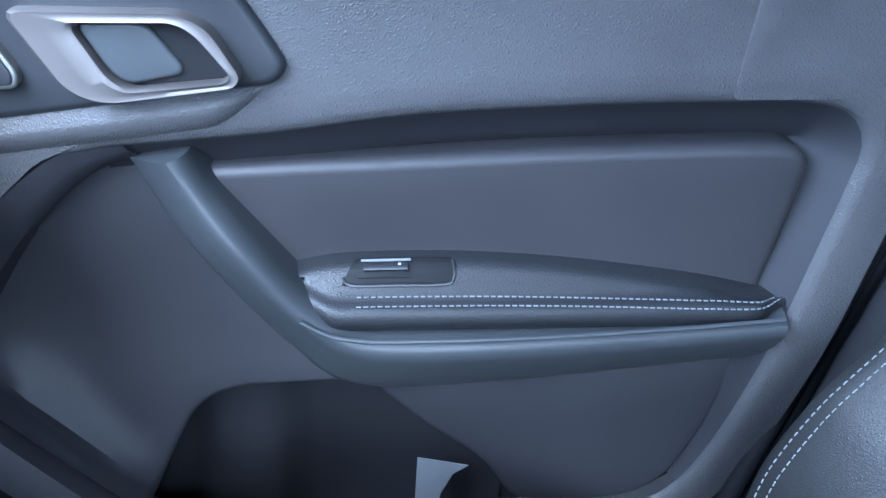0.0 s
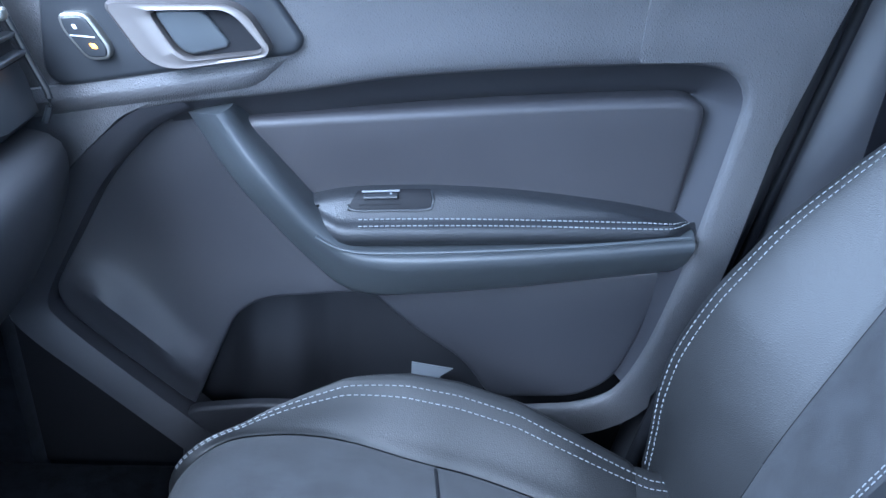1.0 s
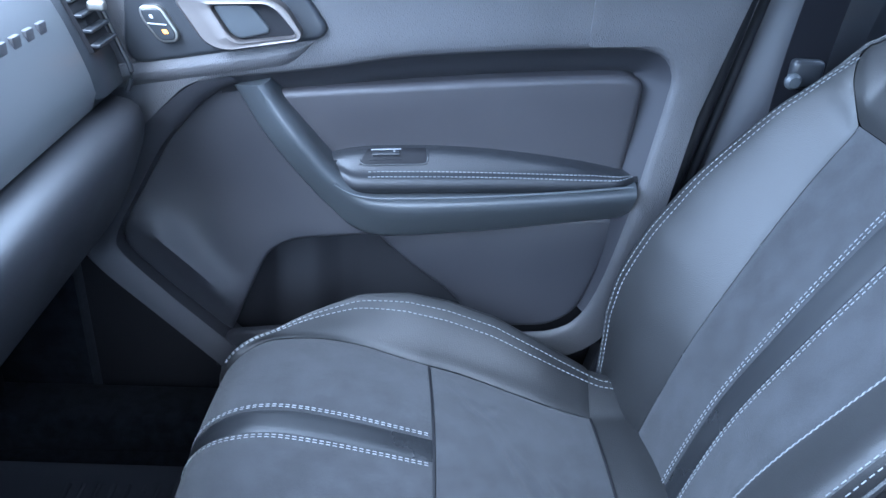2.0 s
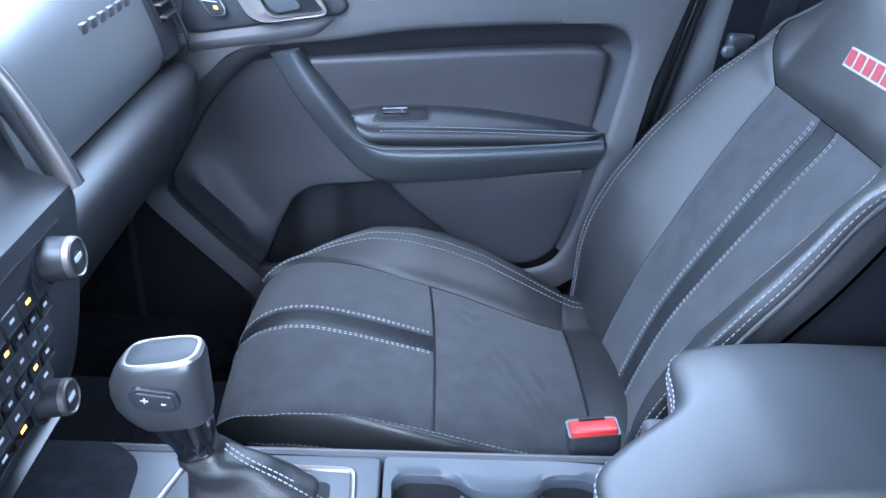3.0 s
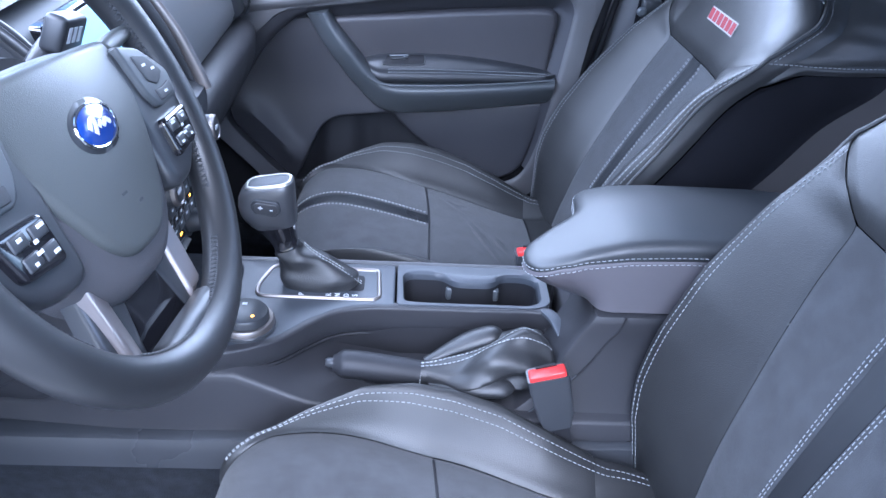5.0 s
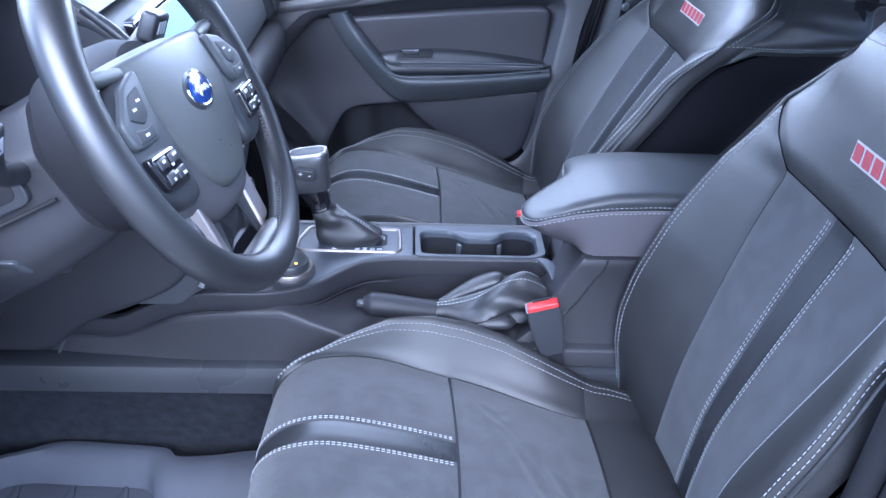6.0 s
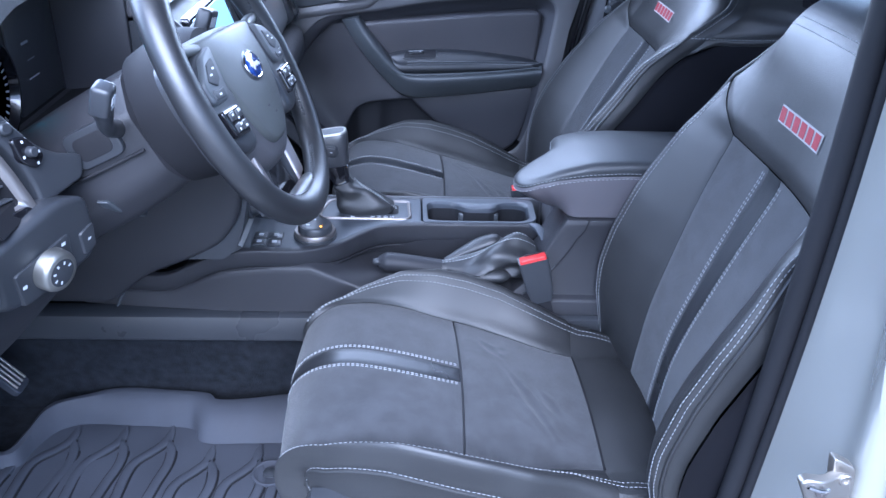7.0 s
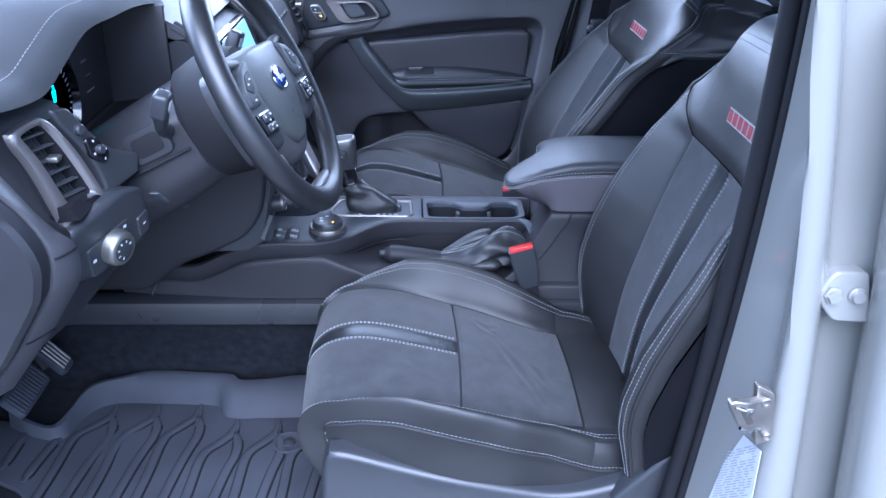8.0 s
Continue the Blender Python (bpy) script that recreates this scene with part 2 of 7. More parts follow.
    def stitch(self, pts, nrm, pitch=0.0064, ln=0.0042, wd=0.0009, ht=0.0007):
        P, N = np.array(pts, float), np.array(nrm, float)
        s = np.r_[0, np.cumsum(np.linalg.norm(np.diff(P, axis=0), axis=1))]
        for d in np.arange(pitch / 2, s[-1] - pitch / 2, pitch):
            a, b, c = (np.array([np.interp(d + o, s, P[:, j]) for j in range(3)]) for o in (-ln / 2, ln / 2, 0))
            u = np.array([np.interp(d, s, N[:, j]) for j in range(3)])
            u /= np.linalg.norm(u) + 1e-12
            t = (b - a) / (np.linalg.norm(b - a) + 1e-12)
            w = np.cross(u, t) * wd / 2
            top = u * ht
            self.add([a - w, a + w, b + w, b - w, a - w * 0.5 + t * ln * 0.15 + top, a + w * 0.5 + t * ln * 0.15 + top, b + w * 0.5 - t * ln * 0.15 + top, b - w * 0.5 - t * ln * 0.15 + top],
                     [(4, 5, 6, 7), (0, 1, 5, 4), (1, 2, 6, 5), (2, 3, 7, 6), (3, 0, 4, 7)])
        return self

    def move(self, m):
        self.v = [tuple(m @ Vector(q)) for q in self.v]
        return self


def inside(x, y, poly):
    hit, k = False, len(poly)
    for i in range(k):
        (x0, y0), (x1, y1) = poly[i - 1], poly[i]
        if (y0 > y) != (y1 > y) and x < (x1 - x0) * (y - y0) / (y1 - y0) + x0:
            hit = not hit
    return hit


def patch(fn, s, t, ns, nt, sink=0.003, wide=0.007, sides="abcd"):
    """A cushioned piece of the surface fn(s, t): its rims sink to a seam. Returns points and normals."""
    S, T = np.linspace(*s, ns), np.linspace(*t, nt)
    P = np.array([[fn(a, b) for b in T] for a in S], float)
    N = np.cross(np.gradient(P, axis=0), np.gradient(P, axis=1))
    N /= np.linalg.norm(N, axis=2)[:, :, None] + 1e-12
    du = np.linalg.norm(np.diff(P, axis=0), axis=2)
    dv = np.linalg.norm(np.diff(P, axis=1), axis=2)
    cu = np.concatenate([np.zeros((1, nt)), np.cumsum(du, 0)])
    cv = np.concatenate([np.zeros((ns, 1)), np.cumsum(dv, 1)], 1)
    far = np.full((ns, nt), 9.0)
    for k, d in (("a", cu), ("b", cu[-1] - cu), ("c", cv), ("d", cv[:, -1:] - cv)):
        if k in sides:
            far = np.minimum(far, d)
    return P, N, np.exp(-(far / wide) ** 2) * sink


ORIGIN = {}


def thing(name, at, label, category, group="", kind=""):
    ob = new(name)
    ob.location = at
    ob.empty_display_size = 0.05
    ORIGIN[ob] = Vector(at)
    return tagged(ob, label, category, group, kind)


def mesh_of(name, geo, material, at, sharp=38):
    me = bpy.data.meshes.new(name)
    me.from_pydata([tuple(Vector(q) - at) for q in geo.v], [], geo.f)
    bm = bmesh.new()
    bm.from_mesh(me)
    bmesh.ops.remove_doubles(bm, verts=bm.verts, dist=1e-6)
    bmesh.ops.recalc_face_normals(bm, faces=bm.faces)
    bm.to_mesh(me)
    bm.free()
    me.shade_smooth()
    me.set_sharp_from_angle(angle=radians(sharp))
    me.materials.append(material)
    return me


def part(name, geo, material, parent, label="", sharp=38):
    ob = new(name, mesh_of(name, geo, material, ORIGIN[parent], sharp))
    ob.parent = parent
    ORIGIN[ob] = ORIGIN[parent]
    return tagged(ob, label)


def solo(name, geo, material, label="", category="", group="", kind="", at=(0, 0, 0), sharp=38):
    ob = new(name, mesh_of(name, geo, material, Vector(at), sharp))
    ob.location = at
    ORIGIN[ob] = Vector(at)
    return tagged(ob, label, category, group, kind)


def letters(text, size, m, depth=0.0003):
    """Raised characters in the built-in font, lying at the pose m."""
    cu = bpy.data.curves.new("text", "FONT")
    cu.body, cu.size, cu.extrude = text, size, depth
    cu.align_x, cu.align_y = "CENTER", "CENTER"
    ob = bpy.data.objects.new("text", cu)
    scene.collection.objects.link(ob)
    me = bpy.data.meshes.new_from_object(ob)
    g = Geo()
    g.add([m @ q.co for q in me.vertices], [list(p.vertices) for p in me.polygons])
    bpy.data.objects.remove(ob)
    bpy.data.meshes.remove(me)
    bpy.data.curves.remove(cu)
    return g


# ---- the cab: floor, roof, walls, pillars ----
# unseen ground, its dark grey set to weaken light bounced from below
solo("ground", Geo().box(-60, 60, -60, 60, -0.75, -0.45), GROUND, "unseen ground under the car, dark to limit bounced light", "ground", kind="structure")
g = Geo()
prof = cr([(-1.03, 0.62), (-1.01, 0.36), (-0.97, 0.19), (-0.90, 0.10), (-0.78, 0.072), (-0.3, 0.07), (0.45, 0.07), (0.9, 0.07), (1.5, 0.07)], 60)
top = [[(x, y, z) for y in (-0.53, 0.91)] for x, z in prof]
low = [[(x, y, z - 0.06) for y in (-0.53, 0.91)] for x, z in reversed(prof)]
g.grid(top + low, cu=True)
solo("floor", g, CARPET, "black carpeted cab floor", "floor", kind="structure")
# carpeted tunnel under the console
g = Geo()
sec = [(0.098, 0.06), (0.086, 0.14), (0.062, 0.262), (0.30, 0.262), (0.31, 0.20), (0.33, 0.06)]
g.loft([[(x, y, z) for y, z in sec] for x in (-1.0, 0.62)])
solo("tunnel", g, CARPET, "black carpeted transmission tunnel", "floor", kind="structure")
# roof and pillars; the unseen lining is darkened to cut fill from above
rows = []
for x in np.linspace(-0.42, 1.45, 14):
    zc = 1.33 - 0.10 * ((x - 0.45) / 0.95) ** 2
    rows.append([(x, y, zc - 0.05 * ((y - 0.1875) / 0.62) ** 4) for y in np.linspace(-0.44, 0.81, 16)])
under = [[(x, y, z + 0.05) for x, y, z in r] for r in rows]
solo("ceiling", Geo().grid(rows).grid(under).grid([[a, b] for a, b in zip(rows[0], under[0])]).grid([[a, b] for a, b in zip(rows[-1], under[-1])]), LINER, "unseen cloth headliner, dark to reduce light from above", "ceiling", kind="structure")
for y, s in ((-0.46, -1), (0.835, 1)):
    solo("roof_rail", Geo().tube([(x, y, 1.33 - 0.10 * ((x - 0.45) / 0.95) ** 2 - 0.03) for x in np.linspace(-0.45, 1.45, 14)], 0.045, 10), LINER, "charcoal roof rail trim", "trim", kind="structure")
    solo("windscreen_pillar", Geo().tube([(-0.43, y, 1.24), (-0.75, y + s * 0.05, 1.06), (-1.05, y + s * 0.08, 0.88)], 0.04, 10), FINE, "charcoal windscreen pillar trim", "pillar", kind="structure")
solo("wall_front", Geo().box(-1.10, -1.03, -0.56, 0.94, 0.0, 0.86), CARPET, "black bulkhead behind the dashboard", "wall", kind="structure")
solo("wall_rear", Geo().box(1.46, 1.52, -0.56, 0.94, 0.0, 0.95), FINE, "charcoal cab rear wall", "wall", kind="structure")
solo("rear_window_frame", Geo().box(1.46, 1.52, -0.56, -0.40, 0.95, 1.30).box(1.46, 1.52, 0.78, 0.94, 0.95, 1.30), FINE, "charcoal rear window frame", "trim", kind="structure")
# passenger's side centre pillar, seal, and rear side wall
g = Geo()
rows = []
for z in np.linspace(0.10, 1.28, 24):
    l = 0.085 * (z - 0.40) / 0.35 if z < 0.75 else 0.085 + 0.10 * (z - 0.75)
    x0 = 0.285 + 0.8 * l
    yy = 0.87 - 0.16 * max(0, z - 0.75)
    rows.append([(x0 + dx, yy + dy, z) for dx, dy in ((0.0, 0.10), (0.012, 0.03), (0.03, 0.004), (0.06, -0.008), (0.10, -0.010), (0.14, -0.004), (0.16, 0.03), (0.17, 0.10))])
solo("centre_pillar", g.grid(rows), FINE, "charcoal plastic centre pillar trim", "pillar", kind="structure")
for k, (dx, dy, r) in enumerate(((-0.010, -0.002, 0.0085), (0.010, 0.006, 0.006))):
    pts = [(0.285 + 0.8 * (0.085 * (z - 0.40) / 0.35 if z < 0.75 else 0.085 + 0.10 * (z - 0.75)) + dx, 0.872 + dy - 0.16 * max(0, z - 0.75), z) for z in np.linspace(0.14, 1.26, 30)]
    solo("door_seal", Geo().tube(pts, r, 10, up=(0, 1, 0)), SEAL, "black rubber door seal", "seal", kind="structure")
solo("wall_side", Geo().box(0.46, 1.46, 0.90, 0.95, 0.05, 0.93).box(0.46, 0.56, 0.90, 0.95, 0.93, 1.30), FINE, "charcoal rear door trim", "wall", kind="structure")
# far sill takes the carpet's black, so its shade is in the colour
solo("door_sill", Geo().box(-0.80, 0.50, 0.84, 0.93, 0.02, 0.125, 0.012), CARPET, "charcoal plastic door sill, blackened for shade", "sill", kind="structure")
solo("door_sill", Geo().box(-0.90, 0.30, -0.60, -0.46, 0.0, 0.115, 0.015), PAINT, "pale grey painted door sill", "sill", kind="structure")
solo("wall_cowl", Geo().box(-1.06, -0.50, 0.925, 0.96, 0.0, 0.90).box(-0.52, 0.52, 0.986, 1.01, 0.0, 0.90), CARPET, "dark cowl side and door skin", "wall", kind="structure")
# far footwell trim is blacker than the near one to hold its shade
solo("kick_panel", Geo().box(-1.0, -0.62, 0.82, 0.92, 0.05, 0.62, 0.02), CARPET, "charcoal footwell side trim, blackened for shade", "trim", kind="structure")
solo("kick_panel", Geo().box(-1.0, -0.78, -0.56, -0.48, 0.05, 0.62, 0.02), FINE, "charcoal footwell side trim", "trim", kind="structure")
# rear bench, dimly seen behind the front seats
bench = thing("rear_bench", (1.15, 0.19, 0.10), "black leather rear bench seat in shade", "car seat")
part("base", Geo().box(0.92, 1.36, -0.42, 0.82, 0.10, 0.42, 0.05), LEATHER, bench)
part("backrest", Geo().box(1.30, 1.45, -0.42, 0.82, 0.40, 0.98, 0.05), LEATHER, bench)

# driver's side: painted centre pillar with its seal, striker, bracket and label
def jamb(z):
    """Foot line of the painted pillar: x of its seal, and y there."""
    return ((-0.0534 * z + 0.021) * z + 0.0761) * z + 0.2682, -0.43


def ridge(z):
    """How far the pillar's outer fold stands behind its seal."""
    return (-0.00988 * z - 0.1562) * z + 0.0942


rows = []
for z in np.linspace(0.02, 1.30, 60):
    x, y = jamb(z)
    r = ridge(z)
    d = 0.010 * math.exp(-((z - 0.70) / 0.05) ** 2)
    sec = [(0.0, 0.0), (0.06 * r, -0.03), (0.18 * r, -0.075), (0.38 * r, -0.115), (0.70 * r - 0.004, -0.142), (r, -0.152), (r + 0.018, -0.152), (r + 0.032, -0.142), (r + 0.045, -0.120 - d), (r + 0.075, -0.112 - d), (r + 0.11, -0.112 - d), (r + 0.17, -0.112)]
    rows.append([(x + dx, y + dy, z) for dx, dy in cr(sec, 54)])
solo("painted_pillar", Geo().grid(rows), PAINT, "pale grey painted centre door pillar", "pillar", kind="structure", sharp=60)
for dx, dy, r in ((-0.010, 0.006, 0.012), (-0.001, -0.010, 0.006)):
    solo("door_seal", Geo().tube([(jamb(z)[0] + dx, jamb(z)[1] + dy, z) for z in np.linspace(0.08, 1.28, 36)], r, 12, up=(0, 1, 0)), SEAL, "black rubber seal along the painted pillar", "seal", kind="structure")
rows = []
for z in np.linspace(0.05, 1.28, 20):
    x, y = jamb(z)
    rows.append([(x + dx, y + dy, z) for dx, dy in ((-0.004, 0.012), (0.012, 0.026), (0.045, 0.042), (0.12, 0.055), (0.16, 0.02))])
solo("pillar_trim", Geo().grid(rows), FINE, "charcoal inner pillar trim", "pillar", kind="structure")
# rear door: its painted front edge closes the gap behind the pillar
rd = thing("rear_door", (0.60, -0.56, 0.10), "pale grey painted rear door, shut against the pillar", "car door")
rows = []
for z in np.linspace(0.05, 0.98, 30):
    x, y = jamb(z)
    r = ridge(z)
    xe = 0.3535 + 0.122 * (0.8165 - z)
    rows.append([(xe + dx, y + dy, z) for dx, dy in ((0.020, -0.116), (0.004, -0.150), (0.0, -0.176), (0.0008, -0.188), (0.006, -0.197), (0.020, -0.203), (0.05, -0.206), (0.35, -0.21), (1.1, -0.19))])
part("skin", Geo().grid(rows), PAINT, rd, "pale grey painted door skin")
part("inner_trim", Geo().box(0.46, 1.44, -0.52, -0.50, 0.08, 0.93), FINE, rd, "charcoal inner trim")
# striker: a bent steel claw screwed to the pillar
st = thing("door_striker", (0.305, -0.58, 0.535), "bare steel door striker claw screwed to the painted pillar", "latch")
claw = rounded([(0.2457, 0.5723), (0.2530, 0.5755), (0.278, 0.5700), (0.2965, 0.5670), (0.3045, 0.5368), (0.3041, 0.5097), (0.2947, 0.5195), (0.2919, 0.5290), (0.2703, 0.5340), (0.2600, 0.5440)], 0.005)
claw = even(np.vstack([claw, claw[:1]]), 90, True)
part("claw", Geo().panel(claw, lambda p, q, d: (p, -0.586 + d - 0.012 * step(0.292 - p, 0.0, 0.03), q), 0.009, 0.0022, 0.02), STEEL, st, "worn steel claw")
part("base_plate", Geo().panel(rounded([(0.280, 0.584), (0.302, 0.572), (0.312, 0.510), (0.294, 0.502)], 0.006), lambda p, q, d: (p, -0.581 + d, q), 0.010, 0.0015, 0.02), STEEL, st, "steel base plate")
for xx, zz, r in ((0.2905, 0.566, 0.0060), (0.3005, 0.520, 0.0050)):
    part("screw", Geo().lathe([(0.0, 0.0018), (r * 0.45, 0.0018), (r * 0.55, 0.0034), (r * 0.85, 0.0036), (r, 0.0026), (r, 0.0)], pose(xx, -0.5862, zz, 90, 0, 0), 20), STEEL, st)
# a darker plate on the claw stands for its shaded hollow
part("claw_hollow", Geo().panel(rounded([(0.2588, 0.5645), (0.2798, 0.5590), (0.2864, 0.5415), (0.2729, 0.5410)], 0.004), lambda p, q, d: (p, -0.5868 + d - 0.012 * step(0.292 - p, 0.0, 0.03), q), 0.002, 0.0006, 0.02), BRONZE, st, "dark plate for the shade in the claw's hollow")
# chrome strips draw the highlights on the claw's bent rim
part("claw_edge", Geo().tube([(x, -0.5885 - 0.012 * step(0.292 - x, 0.0, 0.03), z) for x, z in cr([(0.252, 0.5705), (0.262, 0.5665), (0.272, 0.5640)], 10)], 0.0020, 8), CHROME, st, "bright strip for the bent rim's highlight")
part("claw_edge", Geo().tube([(x, -0.5885 - 0.012 * step(0.292 - x, 0.0, 0.03), z) for x, z in cr([(0.262, 0.5430), (0.274, 0.5365), (0.290, 0.5320)], 10)], 0.0020, 8), CHROME, st, "bright strip for the bent rim's highlight")
# hinge bracket with two bolts
hb = thing("hinge_bracket", (0.345, -0.575, 0.68), "painted steel hinge bracket with two bolts", "hinge")
part("plate", Geo().panel(rounded([(0.3246, 0.6879), (0.3295, 0.7009), (0.338, 0.7124), (0.372, 0.7112), (0.384, 0.6560), (0.3443, 0.658), (0.3293, 0.676)], 0.006), lambda p, q, d: (p, -0.572 + d + 0.10 * (q - 0.69), q), 0.022, 0.003, 0.02), PAINT, hb)
for bx, r in ((0.3385, 0.0100), (0.3625, 0.0090)):
    part("bolt", Geo().lathe([(0.0, 0.007), (r * 0.7, 0.007), (r * 0.8, 0.003), (r, 0.002), (r, 0.0), (0, 0)], pose(bx, -0.573, 0.688, 90, 0, 0), 6 if r > 0.0095 else 20), PAINT, hb)
# paper label low on the pillar
lb = thing("tyre_label", (0.27, -0.55, 0.46), "white printed paper label stuck on the pillar", "label")


def skin_x(y, z):
    """The painted pillar's face at a given depth and height."""
    a, b = jamb(z)
    r = ridge(z)
    return a + float(np.interp(b - y, (0.0, 0.03, 0.075, 0.115, 0.142, 0.152), (0.0, 0.06 * r, 0.18 * r, 0.38 * r, 0.70 * r - 0.004, r)))


def lab(p, q, d):
    y, z = -0.497 - 0.074 * p, q + 0.08 * p
    return (skin_x(y, z) - 0.003 + d, y, z)



part("paper", Geo().panel([(0.0, 0.330), (1.0, 0.315), (1.0, 0.405), (0.45, 0.438), (0.15, 0.400)], lab, 0.0008, 0.0002, 0.03), LABEL, lb)
g = Geo()
for k in range(26):
    z = 0.332 + k * 0.0042
    a = 0.12 + 0.9 * max(0.0, z - 0.392) * 3
    while a < 0.86 and z < 0.418:
        c = min(0.92, a + 0.06 + 0.16 * random.random())
        g.add([lab(a, z, -0.0005), lab(c, z, -0.0005), lab(c, z + 0.0018, -0.0005), lab(a, z + 0.0018, -0.0005)], [(0, 1, 2, 3)])
        a = c + 0.05
part("print", g, INK, lb, "rows of grey print")


# ---- seats ----
CUSH = cr([(-0.205, 0.235), (-0.232, 0.275), (-0.240, 0.315), (-0.230, 0.346), (-0.203, 0.366), (-0.160, 0.370), (-0.10, 0.360), (0.0, 0.334), (0.10, 0.309), (0.186, 0.291), (0.220, 0.291), (0.252, 0.288), (0.276, 0.278), (0.292, 0.258), (0.297, 0.235)], 200)
BACK = cr([(0.258, 0.27), (0.268, 0.33), (0.288, 0.41), (0.326, 0.50), (0.364, 0.58), (0.400, 0.652), (0.430, 0.73), (0.448, 0.778), (0.466, 0.808), (0.492, 0.826), (0.535, 0.830)], 200)


def along(curve, u):
    """Point and outward normal of a profile in the plan of length and height."""
    k = min(max(u, 0), 1) * (len(curve) - 1)
    i = min(int(k), len(curve) - 2)
    p = curve[i] + (curve[i + 1] - curve[i]) * (k - i)
    a, b = curve[max(i - 2, 0)], curve[min(i + 3, len(curve) - 1)]
    t = (b - a) / np.linalg.norm(b - a)
    return p, np.array((-t[1], t[0]))


def at_x(curve, x, first=60):
    i = first + int(np.argmin(np.abs(curve[first:, 0] - x)))
    return i / (len(curve) - 1)


def at_z(curve, z):
    return int(np.argmin(np.abs(curve[:, 1] - z))) / (len(curve) - 1)


CB = cr([(0, 0, 0), (0.22, 0.24, 0.013), (0.45, 0.54, 0.036), (0.62, 0.78, 0.050), (0.76, 0.94, 0.045), (0.88, 1.0, 0.022), (1, 1.0, -0.002)], 60)
RIDGE = np.array([(-0.245, 0.160, 0.10), (-0.18, 0.177, 0.22), (-0.10, 0.196, 0.98), (-0.046, 0.204, 1.18), (0.0, 0.206, 1.21), (0.06, 0.203, 1.12), (0.12, 0.190, 0.90), (0.20, 0.182, 0.45), (0.25, 0.176, 0.22), (0.30, 0.170, 0.10)])
BB = cr([(0, 0, 0), (0.30, 0.24, 0.018), (0.52, 0.52, 0.037), (0.74, 0.80, 0.052), (0.90, 0.97, 0.055), (1, 1.03, 0.044)], 60)


def bulge(tab, r):
    return np.interp(r, tab[:, 0], tab[:, 1]), np.interp(r, tab[:, 0], tab[:, 2])


CREASES = ((0.040, 0.085, 0.135, -0.120, -0.0016), (0.012, 0.125, 0.075, 0.050, -0.0014), (0.075, 0.110, 0.045, 0.070, -0.0012), (0.100, 0.020, 0.140, -0.060, -0.0012))


def cushion(q, u):
    """The cushion's surface: q across (1: edge of the insert, 2: outer piping), u from front to rear."""
    p, n = along(CUSH, u)
    a = p[0]
    wi = 0.160 - 0.034 * step(a, 0.0, 0.20) + 0.012 * step(-a, 0.0, 0.14) - 0.022 * step(-a, 0.18, 0.25)
    wr, hr = np.interp(a, RIDGE[:, 0], RIDGE[:, 1]), np.interp(a, RIDGE[:, 0], RIDGE[:, 2])
    wo = wi + (wr - wi) / 0.78
    r = abs(q)
    if r <= 1:
        b, h = r * wi, 0.015 * (1 - r ** 2) * (1 - 0.5 * step(a, 0.05, 0.2)) * (1 - 0.6 * step(-a, 0.15, 0.24))
        # soft creases where it has been sat on
        for a0, b0, a1, b1, dp in CREASES:
            c = math.copysign(b, q)
            t = ((a - a0) * (a1 - a0) + (c - b0) * (b1 - b0)) / ((a1 - a0) ** 2 + (b1 - b0) ** 2)
            if -0.1 < t < 1.1:
                e = abs((a - a0) * (b1 - b0) - (c - b0) * (a1 - a0)) / math.hypot(a1 - a0, b1 - b0) + 0.003 * math.sin(9 * t)
                h += dp * math.sin(math.pi * min(max(t, 0), 1)) * (math.exp(-(e / 0.0035) ** 2) - 0.5 * math.exp(-((e - 0.007) / 0.006) ** 2))
    else:
        f, h = bulge(CB, r - 1)
        b = wi + (wo - wi) * f
        h = h * hr * (0.86 if q < 0 else 1.0) - (1 - hr) * 0.040 * step(r - 1, 0.62, 1.0)
    if q > 0:
        # the far front corner is rounded off
        b *= 1 - 0.14 * step(-a, 0.06, 0.24)
    return np.array((p[0] + n[0] * h, math.copysign(b, q), p[1] + n[1] * h))


def backrest(q, u):
    p, n = along(BACK, u)
    z = p[1]
    wi = 0.100 + 0.038 * step(z, 0.34, 0.66)
    wo = 0.222 + 0.014 * step(z, 0.30, 0.45) - 0.028 * step(z, 0.52, 0.70) - 0.020 * step(z, 0.70, 0.78) - 0.075 * step(z, 0.765, 0.832)
    if q < 0:
        wo += 0.022 * step(z, 0.60, 0.72)
    # the insert is hollow across: its edges come forward into the bolsters
    wrap = (0.026 * (1 - step(z, 0.63, 0.82)) if q < 0 else 0.014 * (1 - step(z, 0.62, 0.76)))
    r = abs(q)
    if r <= 1:
        b, h = r * wi, 0.008 * (1 - r * r) + wrap * r * r + 0.012 * step(z, 0.64, 0.68)
    else:
        f, h = bulge(BB, r - 1)
        b = wi + (wo - wi) * f
        w = step(z, 0.62, 0.74)
        h = h * (1 - w) + 0.030 * (r - 1) ** 1.5 * w
        h = h * float(np.interp(z, (0.27, 0.31, 0.36, 0.40, 0.46, 0.52, 0.58, 0.66, 0.72, 0.80), (0.5, 0.72, 1.06, 1.22, 1.28, 1.18, 1.00, 0.80, 0.60, 0.0))) * (1.05 if q < 0 else 0.78) + wrap + 0.012 * step(z, 0.64, 0.68) * (1 - (r - 1) ** 2)
        if z > 0.72:
            h -= 0.02 * step(z, 0.70, 0.80) * (r - 1) ** 2
    return np.array((p[0] + n[0] * h, math.copysign(b, q), p[1] + n[1] * h))


